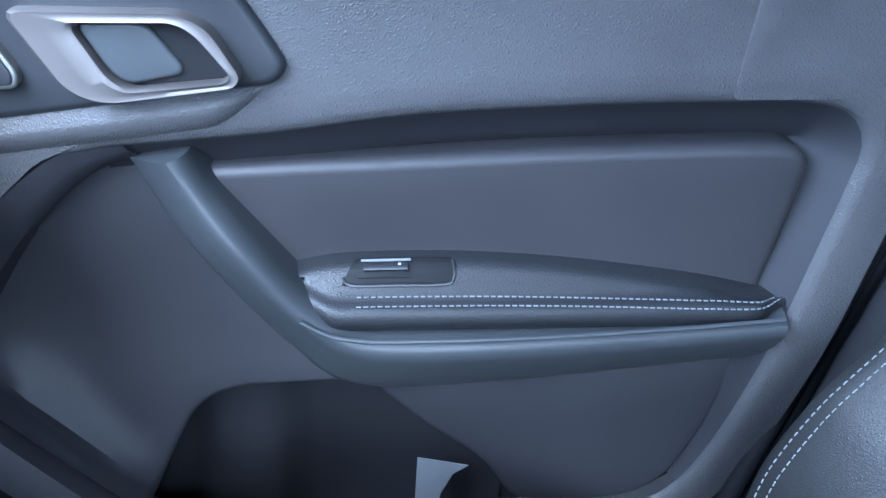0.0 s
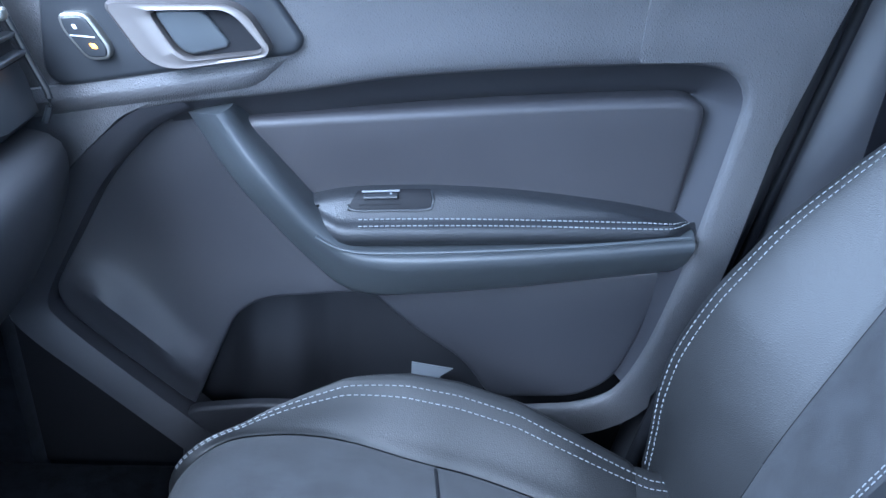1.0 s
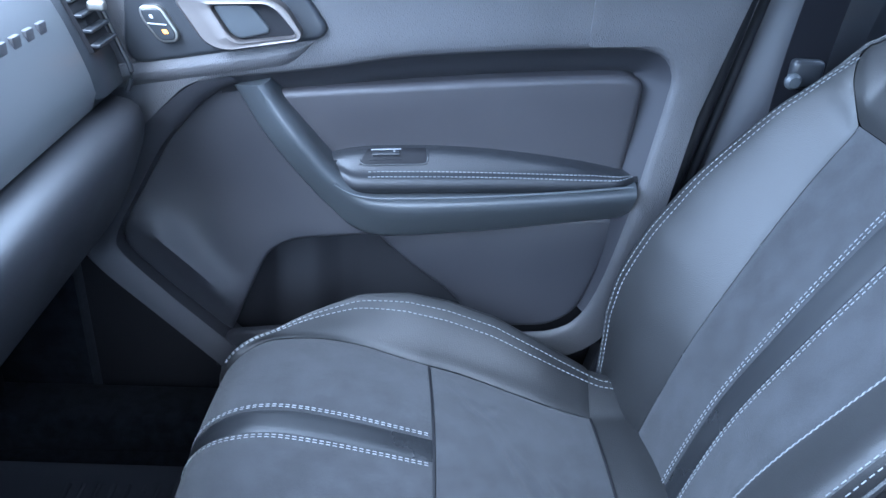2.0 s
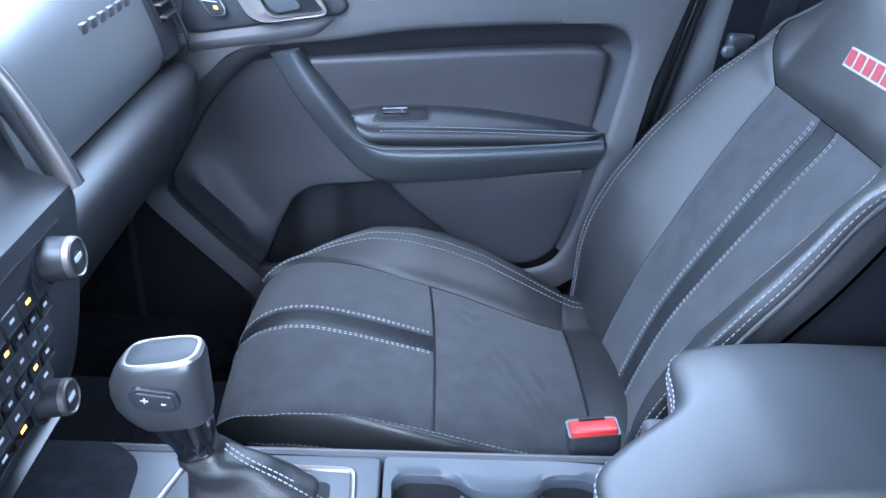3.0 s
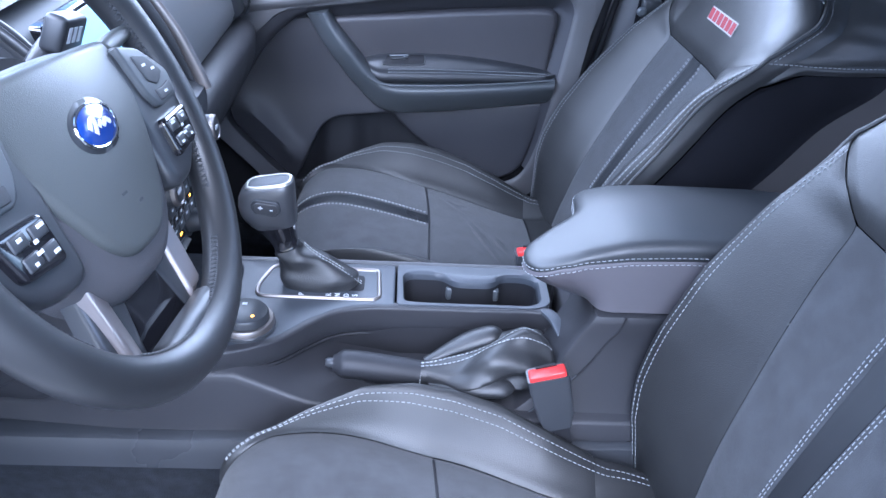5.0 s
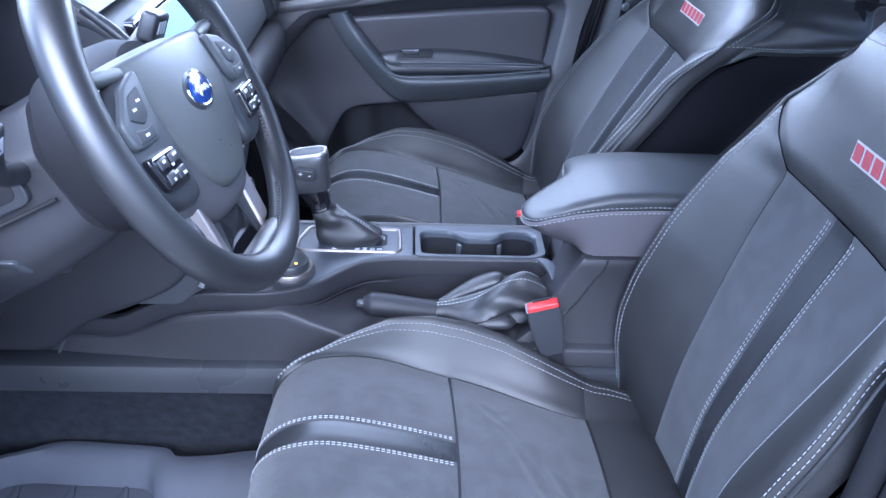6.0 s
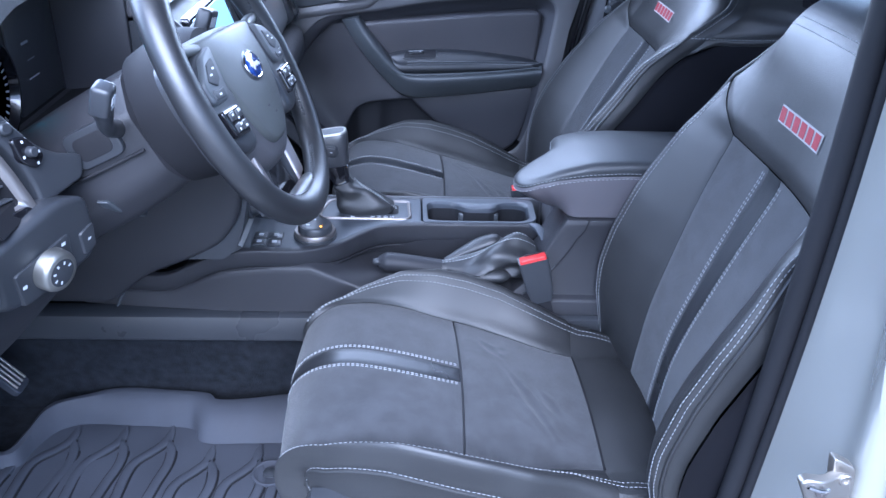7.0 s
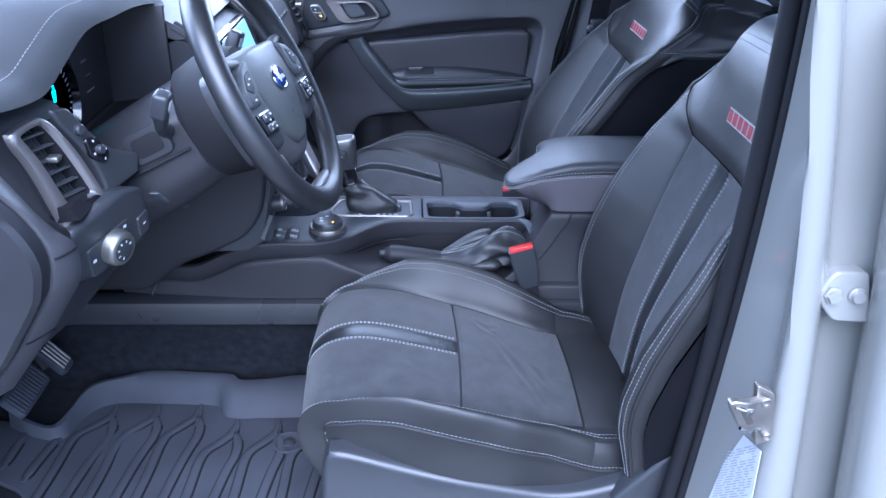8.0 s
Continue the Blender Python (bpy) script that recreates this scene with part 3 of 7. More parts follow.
U0, UX, UR = 0.0, at_x(CUSH, -0.008), at_x(CUSH, 0.186)
VH, VT = at_z(BACK, 0.652), at_z(BACK, 0.714)


def seat(y, group, lean, pivot):
    """One front seat; lean tips its backrest rearward about a line at the height of pivot."""
    def back(q, u):
        p = backrest(q, u)
        return p + np.array((lean * (p[2] - pivot), 0, -lean * (p[0] - 0.32)))

    root = thing("front_seat", (0, y, 0.10), "black leather and suede front seat with pale stitching and red embroidery", "car seat", group)
    m = Matrix.Translation((0, y, 0))

    def skin(name, fn, s, t, ns, nt, material, sides="abcd", label="", parent=None, sink=0.003, wide=0.007):
        P, N, D = patch(fn, s, t, ns, nt, sink, wide, sides)
        mid = N[ns // 2, nt // 2]
        flip = -1 if mid[2] - mid[0] < 0 else 1
        return part(name, Geo().grid(P - flip * N * D[:, :, None]).move(m), material, parent or root, label)

    def seam(fn, line, lift=0.0006, pitch=0.0068):
        """Points and normals of a row of stitches along a line of (q, u)."""
        P = np.array([fn(*w) for w in line])
        N = []
        for (q, u) in line:
            e = 0.01
            c = np.cross(fn(q + e, u) - fn(q - e, u), fn(q, u + e * 0.3) - fn(q, u - e * 0.3))
            c /= np.linalg.norm(c) + 1e-12
            N.append(c if c[2] - c[0] > 0 else -c)
        N = np.array(N)
        return P + N * lift, N

    thread = Geo()

    def sew(fn, line, lift=0.0004):
        thread.stitch(*seam(fn, line, lift))

    # cushion
    hs = 0.098
    skin("insert", lambda a, b: cushion(a, b), (hs, 1), (U0, UX), 18, 60, SUEDE, "abd", "black suede insert", wide=0.004, sink=0.0012)
    skin("insert", lambda a, b: cushion(a, b), (-1, -hs), (U0, UX), 18, 60, SUEDE, "abd", "black suede insert", wide=0.004, sink=0.0012)
    skin("stripe", lambda a, b: cushion(a, b), (-hs, hs), (U0, UX), 7, 60, STRIPE, "abd", "glossy leather centre stripe", sink=0.0008, wide=0.003)
    skin("insert", lambda a, b: cushion(a, b), (-1, 1), (UX, UR), 90, 64, SUEDE, "abcd", "black suede insert", sink=0.0018, wide=0.004)
    for sgn in (1, -1):
        skin("bolster", lambda a, b: cushion(a * sgn, b), (1, 2), (0.10, UR), 22, 60, LEATHER, "abd", "black leather side bolster", sink=0.0016, wide=0.004)
        skin("bolster_front", lambda a, b: cushion(a * sgn, b), (1, 2), (U0, 0.10), 22, 14, LEATHER, "a", "")
        lower = lambda a, b: (lambda e: np.array((e[0], e[1] * (1 - 0.01 * a), e[2] + (0.240 - 0.06 * e[0] - e[2]) * a)))(cushion(2 * sgn, b))
        skin("side_panel", lower, (0, 1), (0.06, 1), 8, 50, LEATHER, "a", "black leather side panel")
        part("piping", Geo().tube([cushion(2 * sgn, u) for u in np.linspace(0.05, 1, 70)], 0.0028, 8).move(m), LEATHER, root)
        if sgn < 0:
            edge = [cushion(-2, u) + np.array((0, -0.0012, 0.0058)) for u in np.linspace(0.06, 0.97, 80)]
            thread.stitch(edge, [np.array((0, -1.0, 0.15))] * 80)
        for o in ((1.46, 1.54) if sgn > 0 else (1.42, 1.54)):
            sew(cushion, [(sgn * o, u) for u in np.linspace(0.17, 0.98, 90)])
        for o in (1.25, 1.45):
            sew(cushion, [(sgn * hs * o, u) for u in np.linspace(0.10, UX - 0.005, 60)])
    skin("rear_roll", lambda a, b: cushion(a, b), (-2, 2), (UR, 1), 50, 16, LEATHER, "c", "black leather rear roll")
    lip = [cushion(q, 0.935) for q in np.linspace(-1.9, 1.9, 60)]
    part("piping", Geo().tube(lip, 0.0028, 8).move(m), LEATHER, root)
    thread.stitch([e + np.array((-0.006, 0, 0.0030)) for e in lip], [np.array((0.3, 0, 0.95))] * 60)
    # backrest
    bs = 0.140
    skin("insert", lambda a, b: back(a, b), (bs, 1), (0, VH), 18, 50, SUEDE, "abd", "black suede insert", sink=0.0014, wide=0.004)
    skin("insert", lambda a, b: back(a, b), (-1, -bs), (0, VH), 18, 50, SUEDE, "abd", "black suede insert", sink=0.0014, wide=0.004)
    skin("stripe", lambda a, b: back(a, b), (-bs, bs), (0, VH), 7, 50, STRIPE, "abd", "glossy leather centre stripe", sink=0.0008, wide=0.003)
    for sgn in (1, -1):
        top = lambda a: VH + (VT - VH) * (a - 1)
        skin("bolster", lambda a, b: back(a * sgn, b * top(a)), (1, 2), (0, 1), 24, 60, LEATHER, "abd", "black leather side bolster", sink=0.0012, wide=0.004)
        for o in (1.25, 1.5):
            sew(back, [(sgn * bs * o, u) for u in np.linspace(0.03, VH - 0.004, 60)])
        for o in ((1.765, 1.83) if sgn > 0 else (1.90, 1.95)):
            sew(back, [(sgn * o, u) for u in np.linspace(0.02, VT - 0.015, 60)])
        if sgn < 0:
            sew(back, [(-1.05, u) for u in np.linspace(0.05, VH - 0.004, 60)])
            sew(back, [(-1.10, u) for u in np.linspace(0.05, VH - 0.004, 60)])
        # sides: a leather strip, then a dark cloth panel, to the rear shell
        def side(a, b, sgn=sgn):
            e = back(2 * sgn, b)
            c = 0.105 + 0.060 * step(e[2], 0.35, 0.68)
            return np.array((e[0] + c * a, e[1] + sgn * 0.010 * math.sin(a * math.pi), e[2] - 0.03 * a))
        skin("side_strip", side, (0, 0.19), (0, 1), 8, 60, LEATHER, "b", "black leather side strip")
        seam_u = lambda a: VT + 0.068 * a
        top_u = lambda a: seam_u(a) - 0.032 - 0.045 * (1 - step(a, 0.19, 0.36)) ** 2
        skin("side_panel", lambda a, b: side(a, b * top_u(a)), (0.19, 1), (0, 1), 24, 50, CLOTH, "abd", "black cloth side panel")
        skin("side_band", lambda a, b: side(a, top_u(a) + (seam_u(a) - top_u(a)) * b), (0.19, 1), (0, 1), 24, 10, LEATHER, "abcd", "black leather band over the side panel")
        skin("upper_side", lambda a, b: side(a, seam_u(a) + (1 - seam_u(a)) * b), (0.19, 1), (0, 1), 14, 24, LEATHER, "abc", "black leather upper side")
        edge = [side(a, seam_u(a) - 0.008) for a in np.linspace(0.03, 0.97, 40)]
        thread.stitch([e + np.array((0, sgn * 0.001, 0)) for e in edge], [np.array((0, sgn, 0))] * 40)
        part("piping", Geo().tube([back(2 * sgn, u) for u in np.linspace(0, 1, 80)], 0.0028, 8).move(m), LEATHER, root)
        edge = [side(0.985, u) for u in np.linspace(0.02, 0.98, 70)]
        thread.stitch([e + np.array((0, sgn * 0.0008, 0)) for e in edge], [np.array((0, sgn, 0))] * 70)
        edge = [side(0.05, u) for u in np.linspace(VT, 0.98, 30)]
        thread.stitch([e + np.array((0, sgn * 0.001, 0)) for e in edge], [np.array((0, sgn, 0))] * 30)
    low = lambda a: VH if abs(a) <= 1 else VH + (VT - VH) * (abs(a) - 1)
    skin("head_panel", lambda a, b: back(a, low(a) + (1 - low(a)) * b), (-2, 2), (0, 1), 64, 40, LEATHER, "abc", "black leather upper panel", wide=0.009)
    sew(back, [(q, at_z(BACK, 0.802)) for q in np.linspace(-1.95, 1.95, 60)])
    sew(back, [(q, at_z(BACK, 0.809)) for q in np.linspace(-1.95, 1.95, 60)])
    P = [[back(q, u) + np.array(((0.115 + 0.04 * step(back(q, u)[2], 0.3, 0.6)) if u < 0.98 else 0.10, 0, -0.03)) for q in np.linspace(-2, 2, 12)] for u in np.linspace(0, 1, 20)]
    part("rear_shell", Geo().grid(P).move(m), CLOTH, root, "black cloth seat back")
    part("top_cap", Geo().grid([P[-1], [back(q, 1) for q in np.linspace(-2, 2, 12)]]).move(m), LEATHER, root)
    # headrest on two posts
    g = Geo()
    rings = []
    for t, w, d in ((0, 0.105, 0.03), (0.15, 0.12, 0.045), (0.5, 0.128, 0.055), (0.85, 0.12, 0.045), (1, 0.10, 0.025)):
        z, x = 0.885 + 0.17 * t, 0.535 + 0.05 * t + 0.43 * lean
        rings.append([(x + d * math.copysign(abs(math.cos(k)) ** 0.7, math.cos(k)), w * math.copysign(abs(math.sin(k)) ** 0.6, math.sin(k)), z) for k in np.linspace(0, 2 * math.pi, 28, endpoint=False)])
    part("headrest", g.loft(rings).move(m), LEATHER, root, "black leather headrest")
    for b in (-0.06, 0.06):
        part("headrest_post", Geo().tube([(0.515 + 0.30 * lean, b, 0.815), (0.535 + 0.43 * lean, b, 0.90)], 0.006, 10).move(m), SATIN, root)
    # the cross seam of the cushion, and the seam before the rear roll
    for u, w in ((UX, 0.97), (UR, 0.99)):
        part("seam", Geo().tube([cushion(q, u) + np.array((0, 0, -0.0012)) for q in np.linspace(-w, w, 40)], 0.0017, 6).move(m), SEAL, root)
    # red embroidery: six slanted blocks on a white ground
    u0 = at_z(BACK, 0.717)

    def on(b, h, lift):
        u = u0 + h / 0.78
        q = b / 0.138
        p, n = seam(back, [(q, u)], lift)
        return p[0]
    def slab(b0, b1, h0, h1, lift):
        return [[on(b0 + (b1 - b0) * s + 0.006 * t, h0 + (h1 - h0) * t, lift) for s in np.linspace(0, 1, 16 if lift < 0.0015 else 4)] for t in np.linspace(0, 1, 4)]
    for k in range(6):
        b0 = 0.0340 - k * 0.0192
        edge = part("badge_block", Geo().grid(slab(b0 + 0.0013, b0 - 0.0187, -0.0124, 0.0124, 0.0012)).move(m), WHITE, root, "white outline of an embroidered block")
        part("block_face", Geo().grid(slab(b0 - 0.0011, b0 - 0.0160, -0.0098, 0.0098, 0.0020)).move(m), RED, edge, "red embroidered block")
    part("stitching", thread.move(m), THREAD, root, "pale grey contrast stitching")
    # plastic valance and runners under the cushion
    for sgn in (1, -1):
        line = cr([(-0.195, 0.165), (-0.208, 0.230), (-0.203, 0.296), (-0.185, 0.312), (-0.10, 0.292), (0.05, 0.258), (0.14, 0.244), (0.22, 0.262), (0.30, 0.30), (0.335, 0.29), (0.31, 0.22), (0.22, 0.165)], 90, True)
        place = lambda p, q, d: (p, sgn * (0.208 - d + 0.012 * step(p, -0.2, 0.0) + 0.06 * (0.30 - q)), q)
        part("valance", Geo().panel(line, place, 0.03, 0.010).move(m), SATIN, root, "satin black plastic seat valance")
        part("runner", Geo().box(-0.22, 0.30, sgn * 0.19 - 0.02, sgn * 0.19 + 0.02, 0.10, 0.20, 0.006).move(m), SATIN, root)
    part("seat_pan", Geo().box(-0.19, 0.22, -0.185, 0.185, 0.19, 0.262, 0.01).move(m), SATIN, root)
    part("recliner_cover", Geo().panel(rounded([(0.20, 0.24), (0.34, 0.24), (0.37, 0.33), (0.30, 0.36)], 0.02), lambda p, q, d: (p, -0.240 + d, q), 0.025, 0.008).move(m), SATIN, root)
    return root


seat(-0.165, "front seats", -0.110, 0.535)
seat(0.550, "front seats", 0.070, 0.475)


# ---- passenger's door ----
door = thing("passenger_door", (0.0, 0.90, 0.12), "closed charcoal front door trim with leather armrest and silver handle", "car door")


def ytop(x, z):
    """The trim's face: it swells towards the cabin at the belt line."""
    return 0.850 - 0.030 * step(z, 0.70, 0.92) + 0.05 * step(0.52 - z, 0, 0.4)


def dface(off=0.0):
    return lambda p, q, d: (p, ytop(p, q) + off + d, q)


# recess edge, from the front, over the top, and down the rear
EDGE = cr([(-0.56, 0.545), (-0.45, 0.592), (-0.353, 0.610), (-0.25, 0.624), (-0.15, 0.638), (-0.05, 0.656), (0.05, 0.667), (0.15, 0.675), (0.215, 0.678), (0.248, 0.671), (0.263, 0.650), (0.262, 0.620), (0.252, 0.540), (0.240, 0.45), (0.224, 0.35), (0.205, 0.295), (0.175, 0.270), (0.12, 0.262), (-0.1, 0.25), (-0.2, 0.245)], 150)
rows = []
for i, (x, z) in enumerate(EDGE):
    a, b = EDGE[max(i - 1, 0)], EDGE[min(i + 1, len(EDGE) - 1)]
    t = (b - a) / np.linalg.norm(b - a)
    n = np.array((-t[1], t[0]))
    row = []
    for d in (0.0, 0.0015, 0.004, 0.010, 0.025, 0.05, 0.09, 0.15, 0.20, 0.25):
        q = np.array((x, z)) + n * d
        if not (x < 0.18 and z > 0.5):
            lim = 0.040 if z > 0.30 else 0.05
            q = np.array((x, z)) + n * min(d, lim) if d < 0.15 else np.array((x, z)) + n * lim
        drop = 0.008 * math.exp(-d / 0.003) * step(x, -0.30, -0.24)
        if d >= 0.15 and not (x < 0.18 and z > 0.5):
            row.append((q[0] + 0.004, ytop(*q) + (0.02 if d < 0.18 else 0.06 if d < 0.22 else 0.10), q[1]))
        else:
            row.append((q[0], ytop(*q) + drop, q[1]))
    rows.append(row)
part("upper_trim", Geo().grid(rows), HARD, door, "grained charcoal upper door trim")
# sloping band inside the edge
band = []
i0 = int(np.argmin(np.abs(EDGE[:, 0] + 0.262)))
i1 = int(np.argmin(np.abs(EDGE[:, 1] - 0.295) + (EDGE[:, 0] < 0.1) * 9))
for i in range(i0, i1):
    x, z = EDGE[i]
    a, b = EDGE[max(i - 2, 0)], EDGE[min(i + 2, len(EDGE) - 1)]
    t = (b - a) / np.linalg.norm(b - a)
    n = np.array((t[1], -t[0]))
    w = 0.021 if z > 0.5 else 0.018
    band.append([(x + n[0] * d, ytop(x, z) + y, z + n[1] * d) for d, y in ((0, 0.008), (0.002, 0.0105), (w * 0.5, 0.020), (w, 0.030), (w + 0.006, 0.034), (w + 0.016, 0.046))])
part("recess_band", Geo().grid(band), LOWER, door, "charcoal sloping band round the insert")
part("upper_rear", Geo().panel(rounded([(0.16, 0.679), (0.245, 0.684), (0.268, 0.664), (0.300, 0.60), (0.325, 0.70), (0.345, 0.80), (0.355, 0.90), (0.16, 0.90)], 0.006), dface(0.0006), 0.05, 0.0004, 0.03), HARD, door)
part("door_shell", Geo().box(-0.62, 0.33, 0.955, 0.985, 0.10, 0.93), SEAL, door, "black door shell")
# padded insert above the armrest
ins = [(-0.225, 0.604), (-0.181, 0.608), (-0.126, 0.614), (-0.054, 0.621), (0.05, 0.632), (0.154, 0.641), (0.218, 0.645), (0.236, 0.636), (0.236, 0.605), (0.231, 0.500), (-0.06, 0.495), (-0.16, 0.515)]
ins = rounded(ins, [0.01, 0.03, 0.03, 0.03, 0.03, 0.03, 0.014, 0.014, 0.03, 0.01, 0.01, 0.01])
ins = even(np.vstack([ins, ins[:1]]), 140, True)
part("insert", Geo().panel(ins, lambda p, q, d: (p, 0.872 - 0.10 * (q - 0.56) + d, q), 0.03, 0.010, 0.02, 6), PADDED, door, "padded charcoal vinyl insert")
# sculpted front panel, ahead of the pull
fr = [(-0.236, 0.612), (-0.275, 0.592), (-0.325, 0.540), (-0.368, 0.470), (-0.398, 0.412), (-0.392, 0.388), (-0.338, 0.328), (-0.278, 0.268), (-0.25, 0.335), (-0.225, 0.388), (-0.190, 0.410), (-0.121, 0.419), (-0.07, 0.424), (-0.13, 0.490)]
fr = even(np.vstack([rounded(fr, [0.005, 0.03, 0.03, 0.03, 0.02, 0.02, 0.03, 0.004, 0.03, 0.03, 0.03, 0.03, 0.004, 0.05]), rounded(fr, [0.005, 0.03, 0.03, 0.03, 0.02, 0.02, 0.03, 0.004, 0.03, 0.03, 0.03, 0.03, 0.004, 0.05])[:1]]), 150, True)


def swell(p, q):
    """A soft roll along the panel's lower front edge."""
    d = ((p + 0.385) * 0.751 + (q - 0.400) * 0.660)
    s = (p + 0.385) * 0.660 - (q - 0.400) * 0.751
    return 0.016 * math.exp(-((d - 0.026) / 0.017) ** 2) * step(s, -0.03, 0.02) * (1 - step(s, 0.13, 0.18))


part("front_panel", Geo().panel(inset(fr, -0.007), lambda p, q, d: (p, 0.880 + d + 0.020 * math.exp(-((p + 0.30) ** 2 + (q - 0.47) ** 2) / 0.008) - 0.006 * step(-p, 0.30, 0.40) - swell(p, q), q), 0.05, 0.006, 0.016), LOWER, door, "sculpted charcoal lower front panel")
# band that frames the front panel
out = cr([(-0.25, 0.634), (-0.30, 0.612), (-0.37, 0.545), (-0.422, 0.455), (-0.446, 0.405), (-0.438, 0.372), (-0.370, 0.300), (-0.285, 0.212), (-0.24, 0.165)], 60)
inn = cr([(-0.236, 0.614), (-0.277, 0.594), (-0.328, 0.540), (-0.372, 0.468), (-0.404, 0.408), (-0.398, 0.382), (-0.343, 0.320), (-0.270, 0.245), (-0.22, 0.185)], 60)
part("front_band", Geo().grid([[(a[0], 0.858, a[1]), (a[0] * 0.9 + b[0] * 0.1, 0.853, a[1] * 0.9 + b[1] * 0.1), (a[0] * 0.4 + b[0] * 0.6, 0.858, a[1] * 0.4 + b[1] * 0.6), (a[0] * 0.08 + b[0] * 0.92, 0.866, a[1] * 0.08 + b[1] * 0.92), (b[0], 0.876, b[1]), (b[0] + 0.002, 0.91, b[1])] for a, b in zip(out, inn)]), LOWER, door, "charcoal raised band ahead of the front panel")
fl = [(-0.60, 0.54), (-0.46, 0.60), (-0.36, 0.618), (-0.25, 0.636), (-0.30, 0.612), (-0.37, 0.545), (-0.422, 0.455), (-0.446, 0.405), (-0.60, 0.44)]
part("front_edge", Geo().panel(even(fl + fl[:1], 90, True), lambda p, q, d: (p, 0.8505 + d + 0.03 * step(-p, 0.40, 0.58) * step(0.60 - q, 0.0, 0.12), q), 0.08, 0.0006, 0.02), HARD, door, "grained charcoal front edge of the trim")
# map pocket: deep recess with a bottle bulge, its shade put into the colour
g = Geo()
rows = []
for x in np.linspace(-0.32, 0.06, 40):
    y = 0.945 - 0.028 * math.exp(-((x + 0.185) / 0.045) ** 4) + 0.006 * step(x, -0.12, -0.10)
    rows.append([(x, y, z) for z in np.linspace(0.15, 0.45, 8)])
part("pocket", g.grid(rows), POCKET, door, "deep door pocket, coloured dark for its shade")
part("pocket_front", Geo().panel(rounded([(-0.30, 0.14), (-0.285, 0.262), (-0.20, 0.272), (0.06, 0.268), (0.10, 0.14)], 0.02), lambda p, q, d: (p, 0.868 + d, q), 0.012, 0.005, 0.03), LOWER, door, "charcoal pocket front wall")
lr = [(-0.090, 0.428), (0.08, 0.438), (0.236, 0.456), (0.222, 0.37), (0.202, 0.300), (0.165, 0.274), (0.06, 0.270), (0.030, 0.322), (-0.030, 0.368)]
lr = rounded(lr, [0.004, 0.1, 0.005, 0.1, 0.02, 0.03, 0.02, 0.03, 0.03])
part("rear_panel", Geo().panel(even(np.vstack([lr, lr[:1]]), 110, True), lambda p, q, d: (p, 0.880 + d + 0.010 * (1 - step(q, 0.28, 0.42)), q), 0.045, 0.008, 0.02), LOWER, door, "charcoal lower rear door panel")
card = thing("card", (0.0, 0.905, 0.26), "pale folded card standing in the door pocket", "card")
part("sheet", Geo().panel([(-0.030, 0.245), (-0.030, 0.310), (0.018, 0.302), (0.004, 0.292), (-0.006, 0.270), (-0.010, 0.245)], lambda p, q, d: (p, 0.900 + d + 0.1 * (q - 0.27), q), 0.0012, 0.0003, 0.02), GREY, card)
# armrest: padded top, bright bead, and the fascia that runs on into the pull
PADTOP = cr([(-0.160, 0.520), (-0.128, 0.533), (-0.096, 0.5405), (-0.04, 0.5450), (0.02, 0.5458), (0.086, 0.5425), (0.172, 0.5330), (0.22, 0.5240), (0.247, 0.5170)], 60)


def pad_line(x):
    """Section of the armrest pad at x, from its inner edge to its outer lower edge."""
    t = max(0.0, (x + 0.098) / 0.341)
    f = step(x, -0.155, -0.100)
    e = step(x, 0.215, 0.247)
    yo = 0.832 + 0.012 * t + 0.026 * (1 - f) + 0.016 * e
    zi = float(np.interp(x, PADTOP[:, 0], PADTOP[:, 1]))
    zo = 0.512 + 0.010 * t + 0.014 * (1 - f) - 0.004 * e
    sec = [(0.895, zi + 0.002), (0.872, zi), (0.857, zi - 0.004), (yo + 0.012, min(zo + 0.007, zi - 0.004)), (yo + 0.003, zo + 0.002), (yo, zo - 0.006), (yo + 0.001, zo - 0.012), (yo + 0.006, zo - 0.018)]
    return cr(sec, 24)


rows = [[(x, y, z) for y, z in pad_line(x)] for x in np.linspace(-0.150, 0.247, 64)]
part("armrest_pad", Geo().grid(rows), ARM, door, "black leather armrest pad")
th = Geo()
for k in (15, 17):
    line = [np.array(r[k]) + np.array((0, -0.0006, 0.0008)) for r in rows[10:-1]]
    th.stitch(line, [np.array((0, -0.6, 0.8))] * len(line), 0.0052, 0.0037, 0.0012, 0.0008)
part("stitching", th, THREAD, door, "pale grey twin stitching on the armrest")
low = cr([(-0.232, 0.628), (-0.222, 0.622), (-0.190, 0.570), (-0.150, 0.522), (-0.115, 0.4935), (-0.085, 0.485), (-0.04, 0.4855), (0.06, 0.490), (0.16, 0.4975), (0.236, 0.5065)], 80)
rim = [[(x, y, z) for x, z in low] for y in (0.0,)]
bead = [(x, 0.826 + 0.012 * step(x, -0.08, 0.24), z + 0.009) for x, z in low if x > -0.13]
part("bead", Geo().tube(bead, 0.0018, 8), LEVER, door, "glossy bead under the armrest pad")
up = cr([(-0.201, 0.624), (-0.186, 0.600), (-0.157, 0.563), (-0.128, 0.527), (-0.103, 0.505), (-0.08, 0.494), (-0.03, 0.494), (0.06, 0.498), (0.16, 0.505), (0.243, 0.514)], 80)
dn = cr([(-0.246, 0.613), (-0.213, 0.558), (-0.163, 0.494), (-0.131, 0.459), (-0.108, 0.437), (-0.079, 0.426), (-0.038, 0.426), (0.067, 0.435), (0.184, 0.450), (0.243, 0.459)], 80)
rows = []
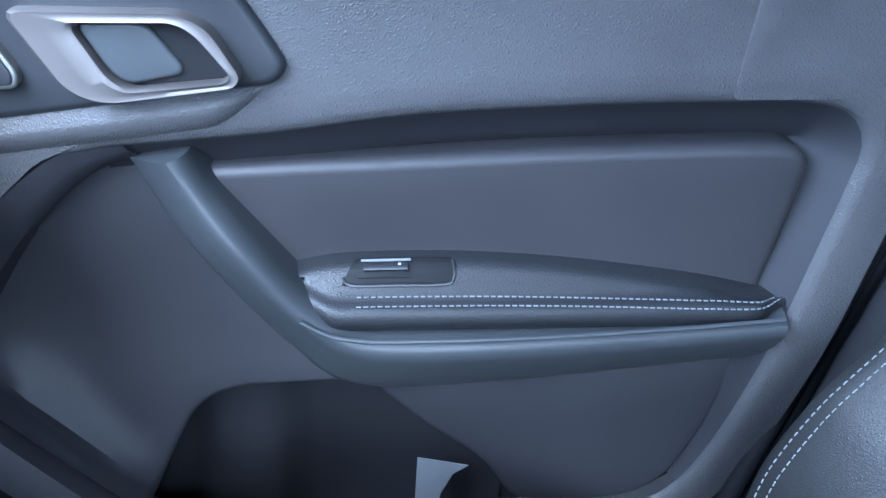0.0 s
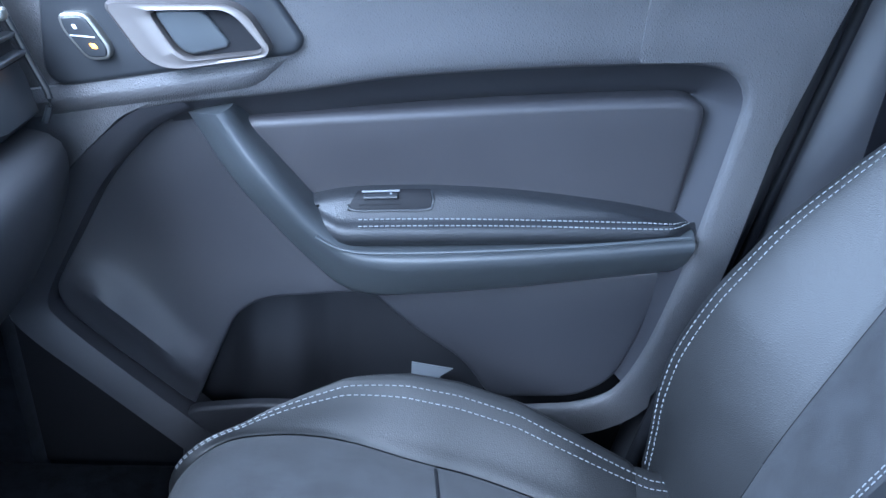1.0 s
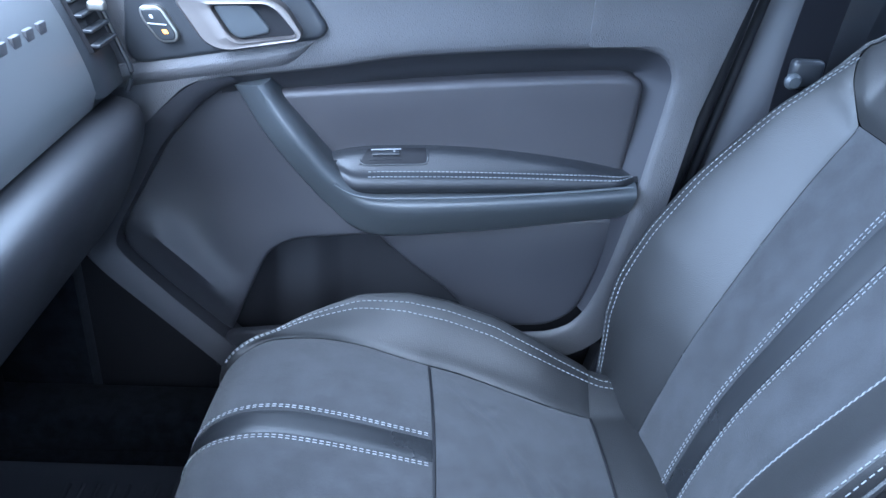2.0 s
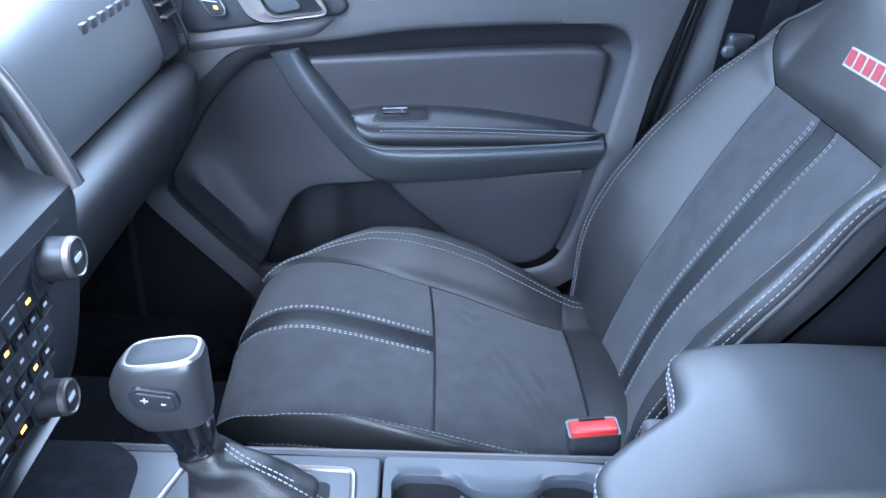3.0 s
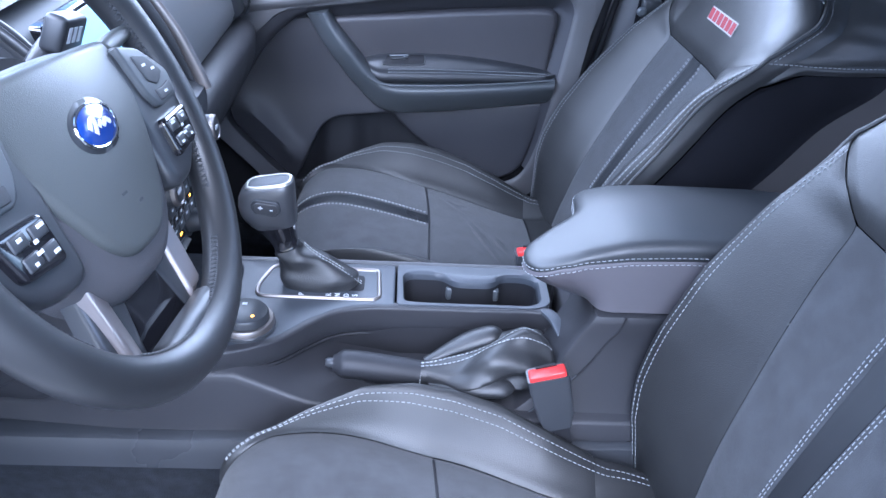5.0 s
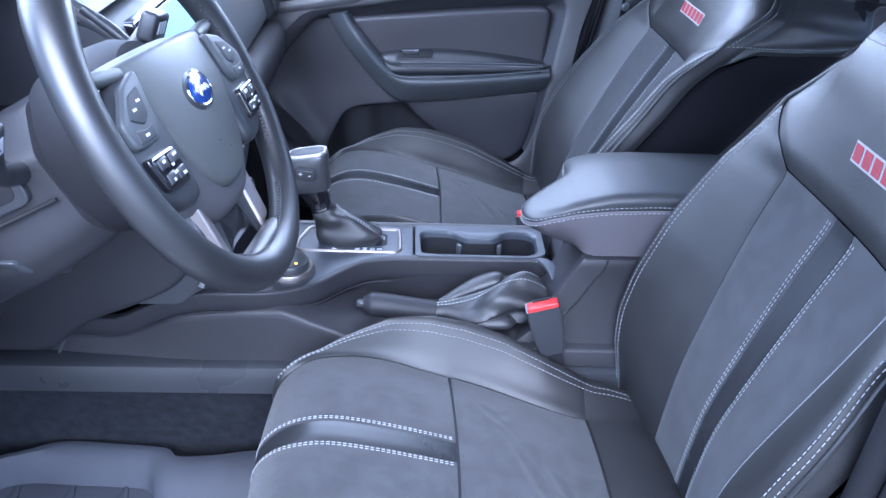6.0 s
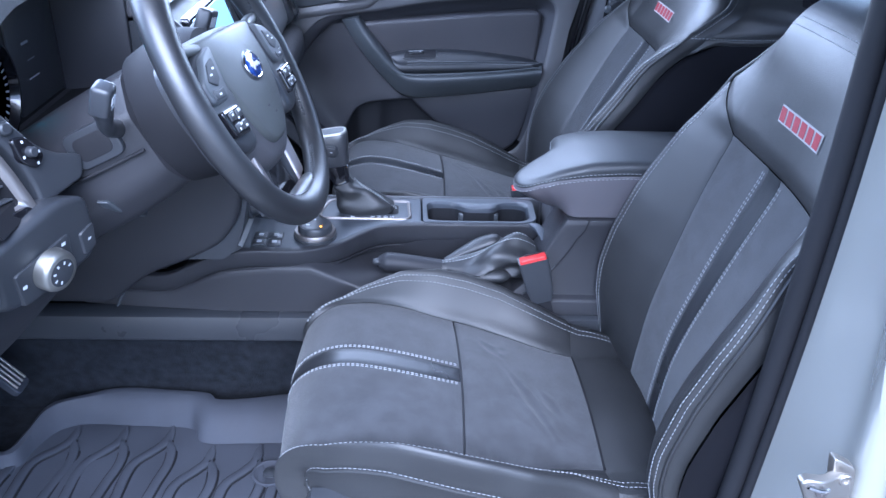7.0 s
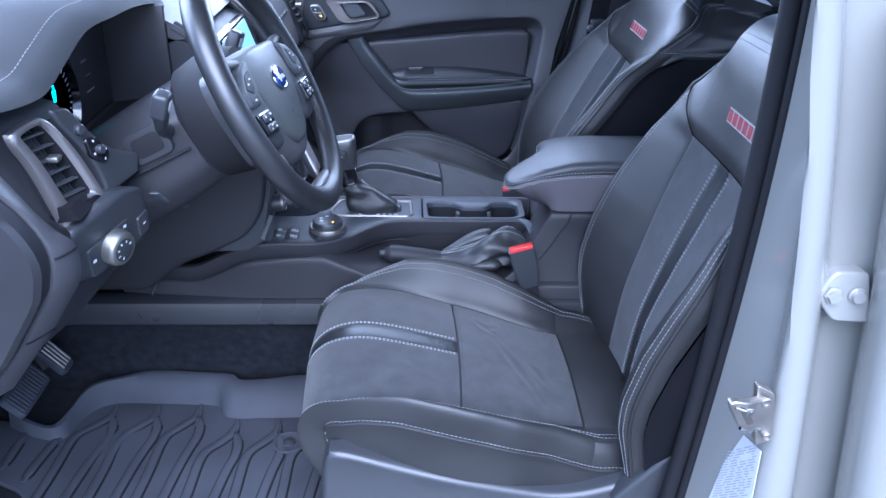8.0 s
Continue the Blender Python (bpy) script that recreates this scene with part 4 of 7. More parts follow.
for i, (a, b) in enumerate(zip(up, dn)):
    s = i / 79
    y0 = 0.829 + 0.010 * (1 - step(s, 0, 0.16)) + 0.012 * step(a[0], -0.08, 0.24)
    row = []
    for t, dy in ((0.0, 0.060), (0.0, 0.018), (0.03, 0.011), (0.08, 0.005), (0.15, 0.001), (0.24, 0.0), (0.34, 0.002), (0.55, 0.010), (0.78, 0.020), (0.92, 0.026), (0.98, 0.030), (1.0, 0.036), (1.0, 0.08)):
        row.append((a[0] + (b[0] - a[0]) * t, y0 + dy, a[1] + (b[1] - a[1]) * t))
    rows.append(row)
rows = [[(x, y + 0.05, z) for x, y, z in rows[0]]] + rows + [[(x, y + 0.05, z) for x, y, z in rows[-1]]]
part("pull_handle", Geo().grid(rows), PULL, door, "satin black grab handle and armrest fascia")
# window switch, let into the pad
def arm(p, q, d):
    c = pad_line(p)
    k = q * 23
    i = min(int(k), 22)
    y, z = c[i] + (c[i + 1] - c[i]) * (k - i)
    return (p, y - 0.4 * (0.0012 - d), z + 0.9 * (0.0012 - d))


bz = part("switch_bezel", Geo().panel(even(list(rounded([(-0.098, 0.56), (-0.016, 0.56), (-0.018, 0.33), (-0.088, 0.33)], [0.012, 0.006, 0.004, 0.01])) + [rounded([(-0.098, 0.56), (-0.016, 0.56), (-0.018, 0.33), (-0.088, 0.33)], [0.012, 0.006, 0.004, 0.01])[0]], 60, True), arm, 0.003, 0.0006, 0.02), SEAL, door, "black window switch bezel")
part("bezel_rim", Geo().tube([arm(x, q, -0.0004) for x, q in cr([(-0.097, 0.50), (-0.090, 0.565), (-0.060, 0.57), (-0.022, 0.565), (-0.0155, 0.50), (-0.017, 0.37)], 30)], 0.0011, 6), SATIN, bz)
part("switch_well", Geo().panel(rounded([(-0.086, 0.51), (-0.046, 0.51), (-0.046, 0.37), (-0.086, 0.37)], 0.004), lambda p, q, d: arm(p, q, d - 0.0006), 0.002, 0.0003, 0.02), SEAL, bz)
a, b = np.array(arm(-0.082, 0.43, -0.001)), np.array(arm(-0.050, 0.43, -0.001))
part("rocker", Geo().tube([a, b], 0.0036, 12, flat=0.7), SATIN, bz, "window switch rocker")
a, b = np.array(arm(-0.084, 0.375, -0.002)), np.array(arm(-0.048, 0.375, -0.002))
part("rocker_lip", Geo().tube([a, b], 0.0011, 8), GREY, bz, "bright switch lip")
a = np.array(arm(-0.056, 0.43, -0.0042))
part("switch_mark", Geo().box(a[0] - 0.001, a[0] + 0.001, a[1] - 0.001, a[1] + 0.001, a[2], a[2] + 0.0008), ICON, bz)
# handle bezel, handle and lock switch
HB = [(-0.296, 0.717), (-0.192, 0.721), (-0.176, 0.713), (-0.158, 0.684), (-0.162, 0.677), (-0.244, 0.662), (-0.266, 0.669)]
hb = rounded(HB, [0.010, 0.012, 0.016, 0.006, 0.010, 0.016, 0.02])
hb = even(np.vstack([hb, hb[:1]]), 80, True)
HI = [(-0.257, 0.711), (-0.196, 0.7145), (-0.186, 0.709), (-0.165, 0.684), (-0.170, 0.680), (-0.227, 0.672), (-0.238, 0.679)]
hi = rounded(HI, [0.008, 0.008, 0.010, 0.004, 0.006, 0.010, 0.01])
hi = even(np.vstack([hi, hi[:1]]), 80, True)
k = int(np.argmin(np.linalg.norm(hi - hb[0], axis=1)))
best = min(range(80), key=lambda s: np.sum(np.linalg.norm(np.roll(hi, -s, 0) - hb, axis=1)))
hi = np.roll(hi, -best, 0)
yb = 0.838
part("handle_surround", Geo().panel(even(list(rounded([(-0.345, 0.765), (-0.19, 0.765), (-0.158, 0.730), (-0.131, 0.688), (-0.139, 0.676), (-0.36, 0.636)], [0.03, 0.03, 0.03, 0.015, 0.012, 0.03])) + [rounded([(-0.345, 0.765), (-0.19, 0.765), (-0.158, 0.730), (-0.131, 0.688), (-0.139, 0.676), (-0.36, 0.636)], [0.03, 0.03, 0.03, 0.015, 0.012, 0.03])[0]], 110, True), lambda p, q, d: (p, 0.842 - 0.03 * step(q, 0.70, 0.92) + d, q), 0.02, 0.006, 0.03), SATIN, door, "satin black handle surround")
rings = []
for t, d in ((-0.03, 0.012), (0.0, 0.0), (0.10, -0.0035), (0.5, -0.003), (0.85, -0.004), (0.97, -0.002), (1.0, 0.003), (1.02, 0.020)):
    rings.append([(a[0] + (b[0] - a[0]) * t, yb - 0.006 - 0.03 * step(a[1], 0.70, 0.92) + d, a[1] + (b[1] - a[1]) * t) for a, b in zip(hb, hi)])
part("handle_bezel", Geo().loft(rings, caps=False), BRONZE, door, "satin pewter handle bezel")
part("handle_cup", Geo().panel(inset(hi, -0.001), lambda p, q, d: (p, 0.8405 + d - 0.03 * step(q, 0.70, 0.92), q), 0.002, 0.002, 0.02), SEAL, door, "dark handle cup")
part("release_lever", Geo().panel(even(list(rounded([(-0.256, 0.711), (-0.214, 0.7125), (-0.194, 0.686), (-0.196, 0.681), (-0.228, 0.674), (-0.238, 0.681)], 0.008)) + [rounded([(-0.256, 0.711), (-0.214, 0.7125), (-0.194, 0.686), (-0.196, 0.681), (-0.228, 0.674), (-0.238, 0.681)], 0.008)[0]], 60, True), lambda p, q, d: (p, 0.8345 + d - 0.03 * step(q, 0.70, 0.92) + 0.08 * max(0, p + 0.235), q), 0.006, 0.003, 0.012), LEVER, door, "slate grey release lever")
lk = rounded([(-0.334, 0.705), (-0.310, 0.707), (-0.293, 0.678), (-0.295, 0.668), (-0.314, 0.666), (-0.332, 0.692)], 0.008)
lock = part("lock_switch", Geo().panel(lk, lambda p, q, d: (p, 0.834 + d, q), 0.012, 0.002, 0.02), SILVER, door, "lock switch with silver rim")
part("lock_key", Geo().panel(inset(lk, 0.0028), lambda p, q, d: (p, 0.8325 + d, q), 0.006, 0.0015, 0.02), SATIN, lock)
part("lock_light", Geo().panel(rounded([(-0.310, 0.6815), (-0.3055, 0.6815), (-0.303, 0.6775), (-0.3075, 0.6775)], 0.001), lambda p, q, d: (p, 0.8318 + d, q), 0.001, 0.0003, 0.02), AMBER, lock, "amber lock light")
part("lock_mark", Geo().panel(rounded([(-0.3225, 0.697), (-0.319, 0.697), (-0.3175, 0.693), (-0.3205, 0.693)], 0.001), lambda p, q, d: (p, 0.8318 + d, q), 0.001, 0.0003, 0.02), ICON, lock)
part("lock_rib", Geo().tube([(-0.3245, 0.8322, 0.6878), (-0.3045, 0.8322, 0.6868)], 0.0006, 6), ICON, lock)
# pale ledge under the handle surround
rows = []
for x in np.linspace(-0.42, -0.128, 30):
    z = 0.636 + (x + 0.36) * 0.181
    k = 1 - step(x, -0.185, -0.130)
    rows.append([(x, 0.858, z + 0.004), (x, 0.8525 - 0.006 * k, z + 0.001), (x, 0.8525 - 0.010 * k, z - 0.009 * k), (x, 0.8525 - 0.0105 * k, z - 0.012 * k), (x, 0.8525 - 0.0055 * k, z - 0.022 * k), (x, 0.856, z - 0.030 * k)])
part("ledge", Geo().grid(rows), HARD, door, "grained ledge under the handle")

# ---- centre console ----
console = thing("centre_console", (-0.10, 0.19, 0.26), "charcoal centre console with cup holders and shifter", "console")
EDGE_C = cr([(-0.56, 0.078, 0.378), (-0.52, 0.073, 0.379), (-0.475, 0.069, 0.382), (-0.435, 0.066, 0.402), (-0.385, 0.061, 0.426), (-0.33, 0.059, 0.4345), (-0.29, 0.060, 0.434), (-0.245, 0.070, 0.431), (-0.195, 0.096, 0.430), (-0.160, 0.132, 0.430), (-0.130, 0.158, 0.430), (-0.09, 0.170, 0.430), (-0.02, 0.172, 0.430), (0.06, 0.172, 0.430), (0.132, 0.172, 0.430), (0.150, 0.160, 0.426), (0.158, 0.135, 0.412), (0.166, 0.112, 0.392)], 110)
g = Geo()
rows = []
for i, p in enumerate(EDGE_C):
    a, b = EDGE_C[max(i - 1, 0)], EDGE_C[min(i + 1, 109)]
    t = (b - a)[:2] / np.linalg.norm((b - a)[:2])
    n = np.array((t[1], -t[0]))
    s = i / 109
    h = float(np.interp(p[0], (-0.60, -0.53, -0.45, -0.40, -0.33, -0.25, -0.15, -0.08), (0.033, 0.033, 0.034, 0.034, 0.033, 0.033, 0.038, 0.042)))
    if p[0] > 0.13:
        h *= max(0.15, 1 - (p[0] - 0.13) / 0.03)
    rows.append([(p[0] - n[0] * o, p[1] - n[1] * o, p[2] - d) for o, d in ((0.012, 0.0), (0.003, 0.0003), (0.0012, 0.0010), (0.0003, 0.0022), (0.0, 0.0035), (0.0, 0.006), (0.0, 0.012), (0.001, h * 0.6), (0.003, h - 0.003), (0.006, h), (0.014, h + 0.001))])
part("side_rail", Geo().grid(rows), DASH, console, "satin charcoal rail along the console")
# a black tube draws the shade along the rail's underside
part("rail_gap", Geo().tube([np.array(r[-2]) - np.array((0, 0, 0.0022)) for r in rows[6:92]], 0.0026, 6), SEAL, console, "black tube for the shade under the rail")
# deck ahead of the cup holders
near = [(x, y) for x, y, z in EDGE_C if -0.40 < x < -0.058]
deck = [(-0.40, 0.282)] + [(-0.057, 0.277)] + [(-0.057, 0.178)] + [(x - 0.004 * (x < -0.15), y + 0.006) for x, y in reversed(near)]


def top(p, q, d):
    return (p, q, 0.4305 - d + 0.02 * step(-p, 0.34, 0.42))


part("deck", Geo().panel(even(deck + deck[:1], 150, True), top, 0.02, 0.003, 0.02), DECK, console, "satin slate deck round the shifter")
part("far_rail", Geo().loft([[(x, 0.274, 0.428), (x, 0.276, 0.4315), (x, 0.281, 0.432), (x, 0.285, 0.428), (x, 0.286, 0.36), (x, 0.274, 0.36)] for x in (-0.42, -0.30, -0.10, 0.05, 0.165)]), DASH, console)
# cup holder tray
outer = rounded([(-0.0545, 0.178), (0.128, 0.178), (0.148, 0.190), (0.150, 0.273), (0.10, 0.277), (-0.0545, 0.277)], [0.004, 0.02, 0.02, 0.01, 0.1, 0.004])
outer = even(np.vstack([outer, outer[:1]]), 120, True)
cup = rounded([(-0.044, 0.190), (-0.020, 0.186), (0.118, 0.185), (0.134, 0.195), (0.136, 0.246), (0.120, 0.256), (0.088, 0.256), (0.074, 0.238), (0.024, 0.238), (0.008, 0.256), (-0.036, 0.257), (-0.046, 0.248)], [0.006, 0.1, 0.02, 0.02, 0.015, 0.012, 0.02, 0.012, 0.012, 0.02, 0.012, 0.012])
cup = even(np.vstack([cup, cup[:1]]), 120, True)
best = min(range(120), key=lambda s: np.sum(np.linalg.norm(np.roll(cup, -s, 0) - outer, axis=1)))
cup = np.roll(cup, -best, 0)
rings = []
for t, z in ((-0.02, 0.405), (0.0, 0.429), (0.03, 0.4315), (0.45, 0.4315), (0.80, 0.4312), (0.96, 0.4285), (1.0, 0.424), (1.02, 0.372)):
    rings.append([(a[0] + (c[0] - a[0]) * t, a[1] + (c[1] - a[1]) * t, z) for a, c in zip(outer, cup)])
g = Geo().loft(rings, caps=False)
g.add([(p[0], p[1], 0.372) for p in cup], [tuple(range(120))])
part("cup_tray", g, DECK, console, "satin slate cup holder tray")
rings = [[(p[0], p[1], z) for p in inset(cup, 0.0012 + o)] for z, o in ((0.421, 0), (0.374, 0.002), (0.3735, 0.006))]
g = Geo().loft(rings, caps=False)
g.add([(p[0], p[1], 0.3735) for p in inset(cup, 0.006)], [tuple(range(120))])
part("cup_liner", g, SEAL, console, "black rubber cup holder liner")
for x, y in ((0.018, 0.250), (0.080, 0.250), (-0.038, 0.200), (0.126, 0.196)):
    part("cup_clip", Geo().box(x - 0.0055, x + 0.0055, y - 0.009, y + 0.006, 0.398, 0.417, 0.003), LEVER, console, "dark grey cup holder clip")
# open tray ahead of the shifter: a flat black patch stands for its shaded hollow
part("front_tray", Geo().panel(rounded([(-0.395, 0.185), (-0.275, 0.188), (-0.258, 0.205), (-0.262, 0.262), (-0.29, 0.285), (-0.395, 0.285)], 0.015), lambda p, q, d: (p, q, 0.4325 - d - 0.0), 0.004, 0.001, 0.03), CARPET, console, "flat dark patch for the tray's shaded hollow")
# lower side: a hollow for the hand brake, the base and its strip
rows = []
for x in np.linspace(-0.62, 0.62, 60):
    ztop = np.interp(x, (-0.62, -0.477, -0.44, -0.385, -0.30, -0.24, -0.16, -0.05, 0.62), (0.334, 0.3345, 0.352, 0.3800, 0.3900, 0.3900, 0.355, 0.335, 0.330))
    yo = np.interp(x, (-0.62, -0.53, -0.44, -0.385, -0.30, -0.24, -0.15, 0.62), (0.084, 0.0735, 0.0665, 0.0615, 0.0605, 0.0615, 0.058, 0.058))
    yi = np.interp(x, (-0.62, -0.25, -0.14, 0.62), (0.10, 0.085, 0.180, 0.180))
    rows.append([(x, yi, ztop + 0.012), (x, yo + 0.006, ztop + 0.004), (x, yo + 0.002, ztop + 0.001), (x, yo + 0.0006, ztop - 0.002), (x, yo, ztop - 0.010), (x, yo - 0.002, 0.318), (x, yo - 0.003, 0.310)])
part("lower_side", Geo().grid(rows), DASH, console, "charcoal lower console side")
part("end_edge", Geo().tube([(-0.541, 0.0735, 0.368), (-0.552, 0.0735, 0.345), (-0.558, 0.073, 0.333), (-0.572, 0.074, 0.306)], 0.0022, 8), LEVER, console, "pale slanted joint at the console front")
part("base_strip", Geo().loft([[(x, 0.052, 0.308), (x, 0.046, 0.304), (x, 0.042, 0.290), (x, 0.042, 0.262), (x, 0.05, 0.256), (x, 0.08, 0.256), (x, 0.08, 0.308)] for x in np.linspace(-0.78, 0.40, 6)]), SATIN, console, "satin charcoal strip at the console base")
part("well_wall", Geo().box(-0.17, 0.17, 0.174, 0.182, 0.32, 0.40, 0.002), SEAL, console)
part("far_side", Geo().box(-0.60, 0.60, 0.278, 0.286, 0.25, 0.422, 0.003), FINE, console)
# shifter surround
so = rounded([(-0.237, 0.186), (-0.084, 0.184), (-0.074, 0.192), (-0.077, 0.262), (-0.225, 0.266), (-0.240, 0.214)], [0.012, 0.008, 0.010, 0.010, 0.014, 0.03])
so = even(np.vstack([so, so[:1]]), 90, True)
bz = part("shifter_bezel", Geo().loft([[(p[0], p[1], 0.4302 + h) for p in inset(so, o)] for o, h in ((0, 0), (0.0006, 0.0022), (0.002, 0.0034), (0.004, 0.0030), (0.0058, 0.0016), (0.0065, 0.0))], caps=False), BRONZE, console, "dark satin metal shifter bezel")
part("shifter_plate", Geo().panel(inset(so, 0.006), lambda p, q, d: (p, q, 0.4312 - d), 0.002, 0.0006, 0.03), DECK, console)
for ch, x in (("P", -0.178), ("R", -0.143), ("N", -0.1315), ("D", -0.120), ("S", -0.109)):
    k = letters(ch, 0.0100, pose(x, 0.1945, 0.4318, 0, 0, 90))
    part("gear_letter", k, ICON, console)
part("gate_slot", Geo().panel(rounded([(-0.195, 0.206), (-0.098, 0.206), (-0.098, 0.244), (-0.195, 0.244)], 0.008), lambda p, q, d: (p, q, 0.4318 - d), 0.001, 0.0004, 0.03), SEAL, console)
# drive mode knob and its buttons
kn = part("mode_dial", Geo().lathe([(0.0, 0.0), (0.036, 0.0), (0.036, 0.004), (0.034, 0.006)], pose(-0.236, 0.122, 0.430), 40), SATIN, console, "drive mode dial with silver ring")
part("dial_ring", Geo().lathe([(0.0345, 0.004), (0.0345, 0.010), (0.033, 0.013), (0.029, 0.013), (0.029, 0.004)], pose(-0.236, 0.122, 0.430), 40), BRONZE, kn)
part("dial_cap", Geo().lathe([(0.0, 0.024), (0.020, 0.0245), (0.0265, 0.023), (0.028, 0.020), (0.028, 0.008), (0.0, 0.008)], pose(-0.236, 0.122, 0.430), 40), SATIN, kn)
for a in (100, 160, 215):
    p = pose(-0.236 + 0.013 * math.cos(radians(a)), 0.122 + 0.013 * math.sin(radians(a)), 0.4546)
    part("dial_mark", Geo().box(p.translation.x - 0.003, p.translation.x + 0.003, p.translation.y - 0.002, p.translation.y + 0.002, 0.4543, 0.4549), ICON, kn)
part("dial_light", Geo().box(-0.2265, -0.2230, 0.1072, 0.1104, 0.4540, 0.4548), AMBER, kn, "amber dial light")
for k, (x, y) in enumerate(((-0.325, 0.118), (-0.300, 0.118), (-0.325, 0.094), (-0.300, 0.094))):
    bt = part("console_button", Geo().box(x - 0.011, x + 0.011, y - 0.0105, y + 0.0105, 0.428, 0.4335, 0.0015), SATIN, console)
    part("button_mark", Geo().box(x - 0.004, x + 0.004, y - 0.003, y - 0.001, 0.4334, 0.4338).box(x - 0.004, x + 0.004, y + 0.002, y + 0.004, 0.4334, 0.4338), ICON, bt)
# the deck and all that is let into it lie a little lower
for ob in list(console.children):
    if ob.name.split(".")[0] not in ("lower_side", "base_strip", "well_wall", "far_side"):
        for k in [ob] + list(ob.children):
            for v in k.data.vertices:
                v.co.z -= 0.010
# rear box under the armrest
BOXZ, BOXX, BOXY = (0.270, 0.300, 0.318, 0.335, 0.357, 0.380, 0.404, 0.433, 0.462, 0.4690), (0.060, 0.066, 0.074, 0.090, 0.116, 0.134, 0.1457, 0.160, 0.176, 0.181), (0.060, 0.064, 0.069, 0.074, 0.080, 0.085, 0.089, 0.092, 0.0925, 0.0945)
prof = cr(list(zip(BOXX, BOXY, BOXZ)), 40)
rows = []
for x, y, z in prof:
    rows.append([(x + 0.004, 0.180, z), (x + 0.001, y + 0.016, z), (x, y + 0.006, z), (x + 0.002, y + 0.0015, z), (x + 0.007, y, z), (x + 0.06, y, z), (0.30, y, z), (0.62, y, z)])
rows.append([(max(a, 0.181), max(b, 0.100), 0.4705) for a, b, c in rows[-1]])
rows.append([(max(a, 0.181), 0.185, 0.4705) for a, b, c in rows[-1]])
part("storage_box", Geo().grid(rows), DASH, console, "charcoal console box under the armrest")
part("box_far_side", Geo().box(0.17, 0.62, 0.185, 0.284, 0.27, 0.4700, 0.006), FINE, console)
joint = cr([(0.217, 0.0918, 0.470), (0.212, 0.0915, 0.452), (0.200, 0.0910, 0.4345), (0.184, 0.0875, 0.408), (0.162, 0.0835, 0.380), (0.130, 0.0765, 0.350), (0.095, 0.0705, 0.322)], 30)
part("box_joint", Geo().tube(joint, 0.0013, 6), SEAL, console)
part("box_edge", Geo().tube([q + np.array((-0.0025, -0.0004, 0.0)) for q in joint[14:]], 0.0009, 6), DECK, console, "bright edge along the joint")
tail = cr([(0.140, 0.176, 0.4205), (0.149, 0.160, 0.4185), (0.155, 0.140, 0.4110), (0.160, 0.120, 0.3980), (0.163, 0.104, 0.3840)], 24)
part("tray_tail", Geo().loft([[tuple(p + np.array((o * (0.0090 - 0.0060 * i / 23), 0, h))) for o, h in ((-1, -0.004), (-1, 0.0006), (-0.7, 0.0018), (0.7, 0.0018), (1, 0.0006), (1, -0.004))] for i, p in enumerate(tail)]), DECK, console, "tapered slate tail of the cup tray")

# armrest lid
lid = thing("armrest_lid", (0.28, 0.19, 0.475), "black leather padded console armrest with pale stitching", "armrest")
LO = [(0.096, 0.150), (0.098, 0.126), (0.112, 0.107), (0.14, 0.100), (0.17, 0.098), (0.40, 0.098), (0.47, 0.106), (0.478, 0.19), (0.465, 0.262), (0.40, 0.274), (0.21, 0.274), (0.183, 0.270), (0.172, 0.256), (0.167, 0.222), (0.159, 0.200), (0.136, 0.186), (0.113, 0.173), (0.101, 0.163)]
lo = cr(LO, 150, True)


def seam_z(p):
    """Height of the stitched seam round the lid."""
    return float(np.interp(p, (0.095, 0.13, 0.16, 0.21, 0.27, 0.40, 0.48), (0.513, 0.5285, 0.5380, 0.5455, 0.5490, 0.5490, 0.545)))


def crown(p, q):
    return seam_z(p) + 0.0125 + 0.0115 * step(p, 0.10, 0.24) - 0.012 * max(0, (q - 0.19) / 0.09) ** 2 - 0.004 * max(0, (0.17 - q) / 0.07) ** 2


def lidtop(p, q, d):
    return (p, q, crown(p, q) - d * (crown(p, q) - seam_z(p)) / 0.024)


part("cover", Geo().panel(lo, lidtop, 0.024, 0.0135, 0.010, 7), LIDTOP, lid, "black leather armrest cover")
rows = []
for p in lo:
    c = np.array((0.29, 0.19))
    v = (p - c) / np.linalg.norm(p - c)
    k = 0.004 + 0.072 * step(0.20 - p[0], 0, 0.10)
    z0 = seam_z(p[0])
    rows.append([(p[0] - v[0] * o, p[1] - v[1] * o, z) for o, z in ((0.0025, z0 + 0.0015), (0.0, z0 - 0.002), (-0.0005, z0 - 0.006), (k * 0.22, z0 * 0.62 + 0.468 * 0.38), (k * 0.60, z0 * 0.28 + 0.468 * 0.72), (k * 0.88, 0.4725), (k + 0.006, 0.4690), (k + 0.02, 0.4680))])
part("lower_cover", Geo().grid(rows, cu=True), SIDE, lid, "charcoal lower side of the armrest")
th = Geo()
for dz in (-0.0035, 0.0055):
    pts, nn = [], []
    for i in list(range(0, 150)):
        p = lo[i]
        t = lo[(i + 1) % 150] - lo[i - 1]
        n = np.array((t[1], -t[0], 0)) / np.linalg.norm(t)
        pts.append(np.array((p[0], p[1], seam_z(p[0]) - dz)) + n * 0.0008)
        nn.append(n)
    th.stitch(pts, nn, 0.0066)
part("stitching", th, THREAD, lid, "pale grey stitching round the armrest")

# shift lever
lever = thing("shift_lever", (-0.165, 0.222, 0.432), "black shift lever with glossy grip and leather boot", "gear lever")


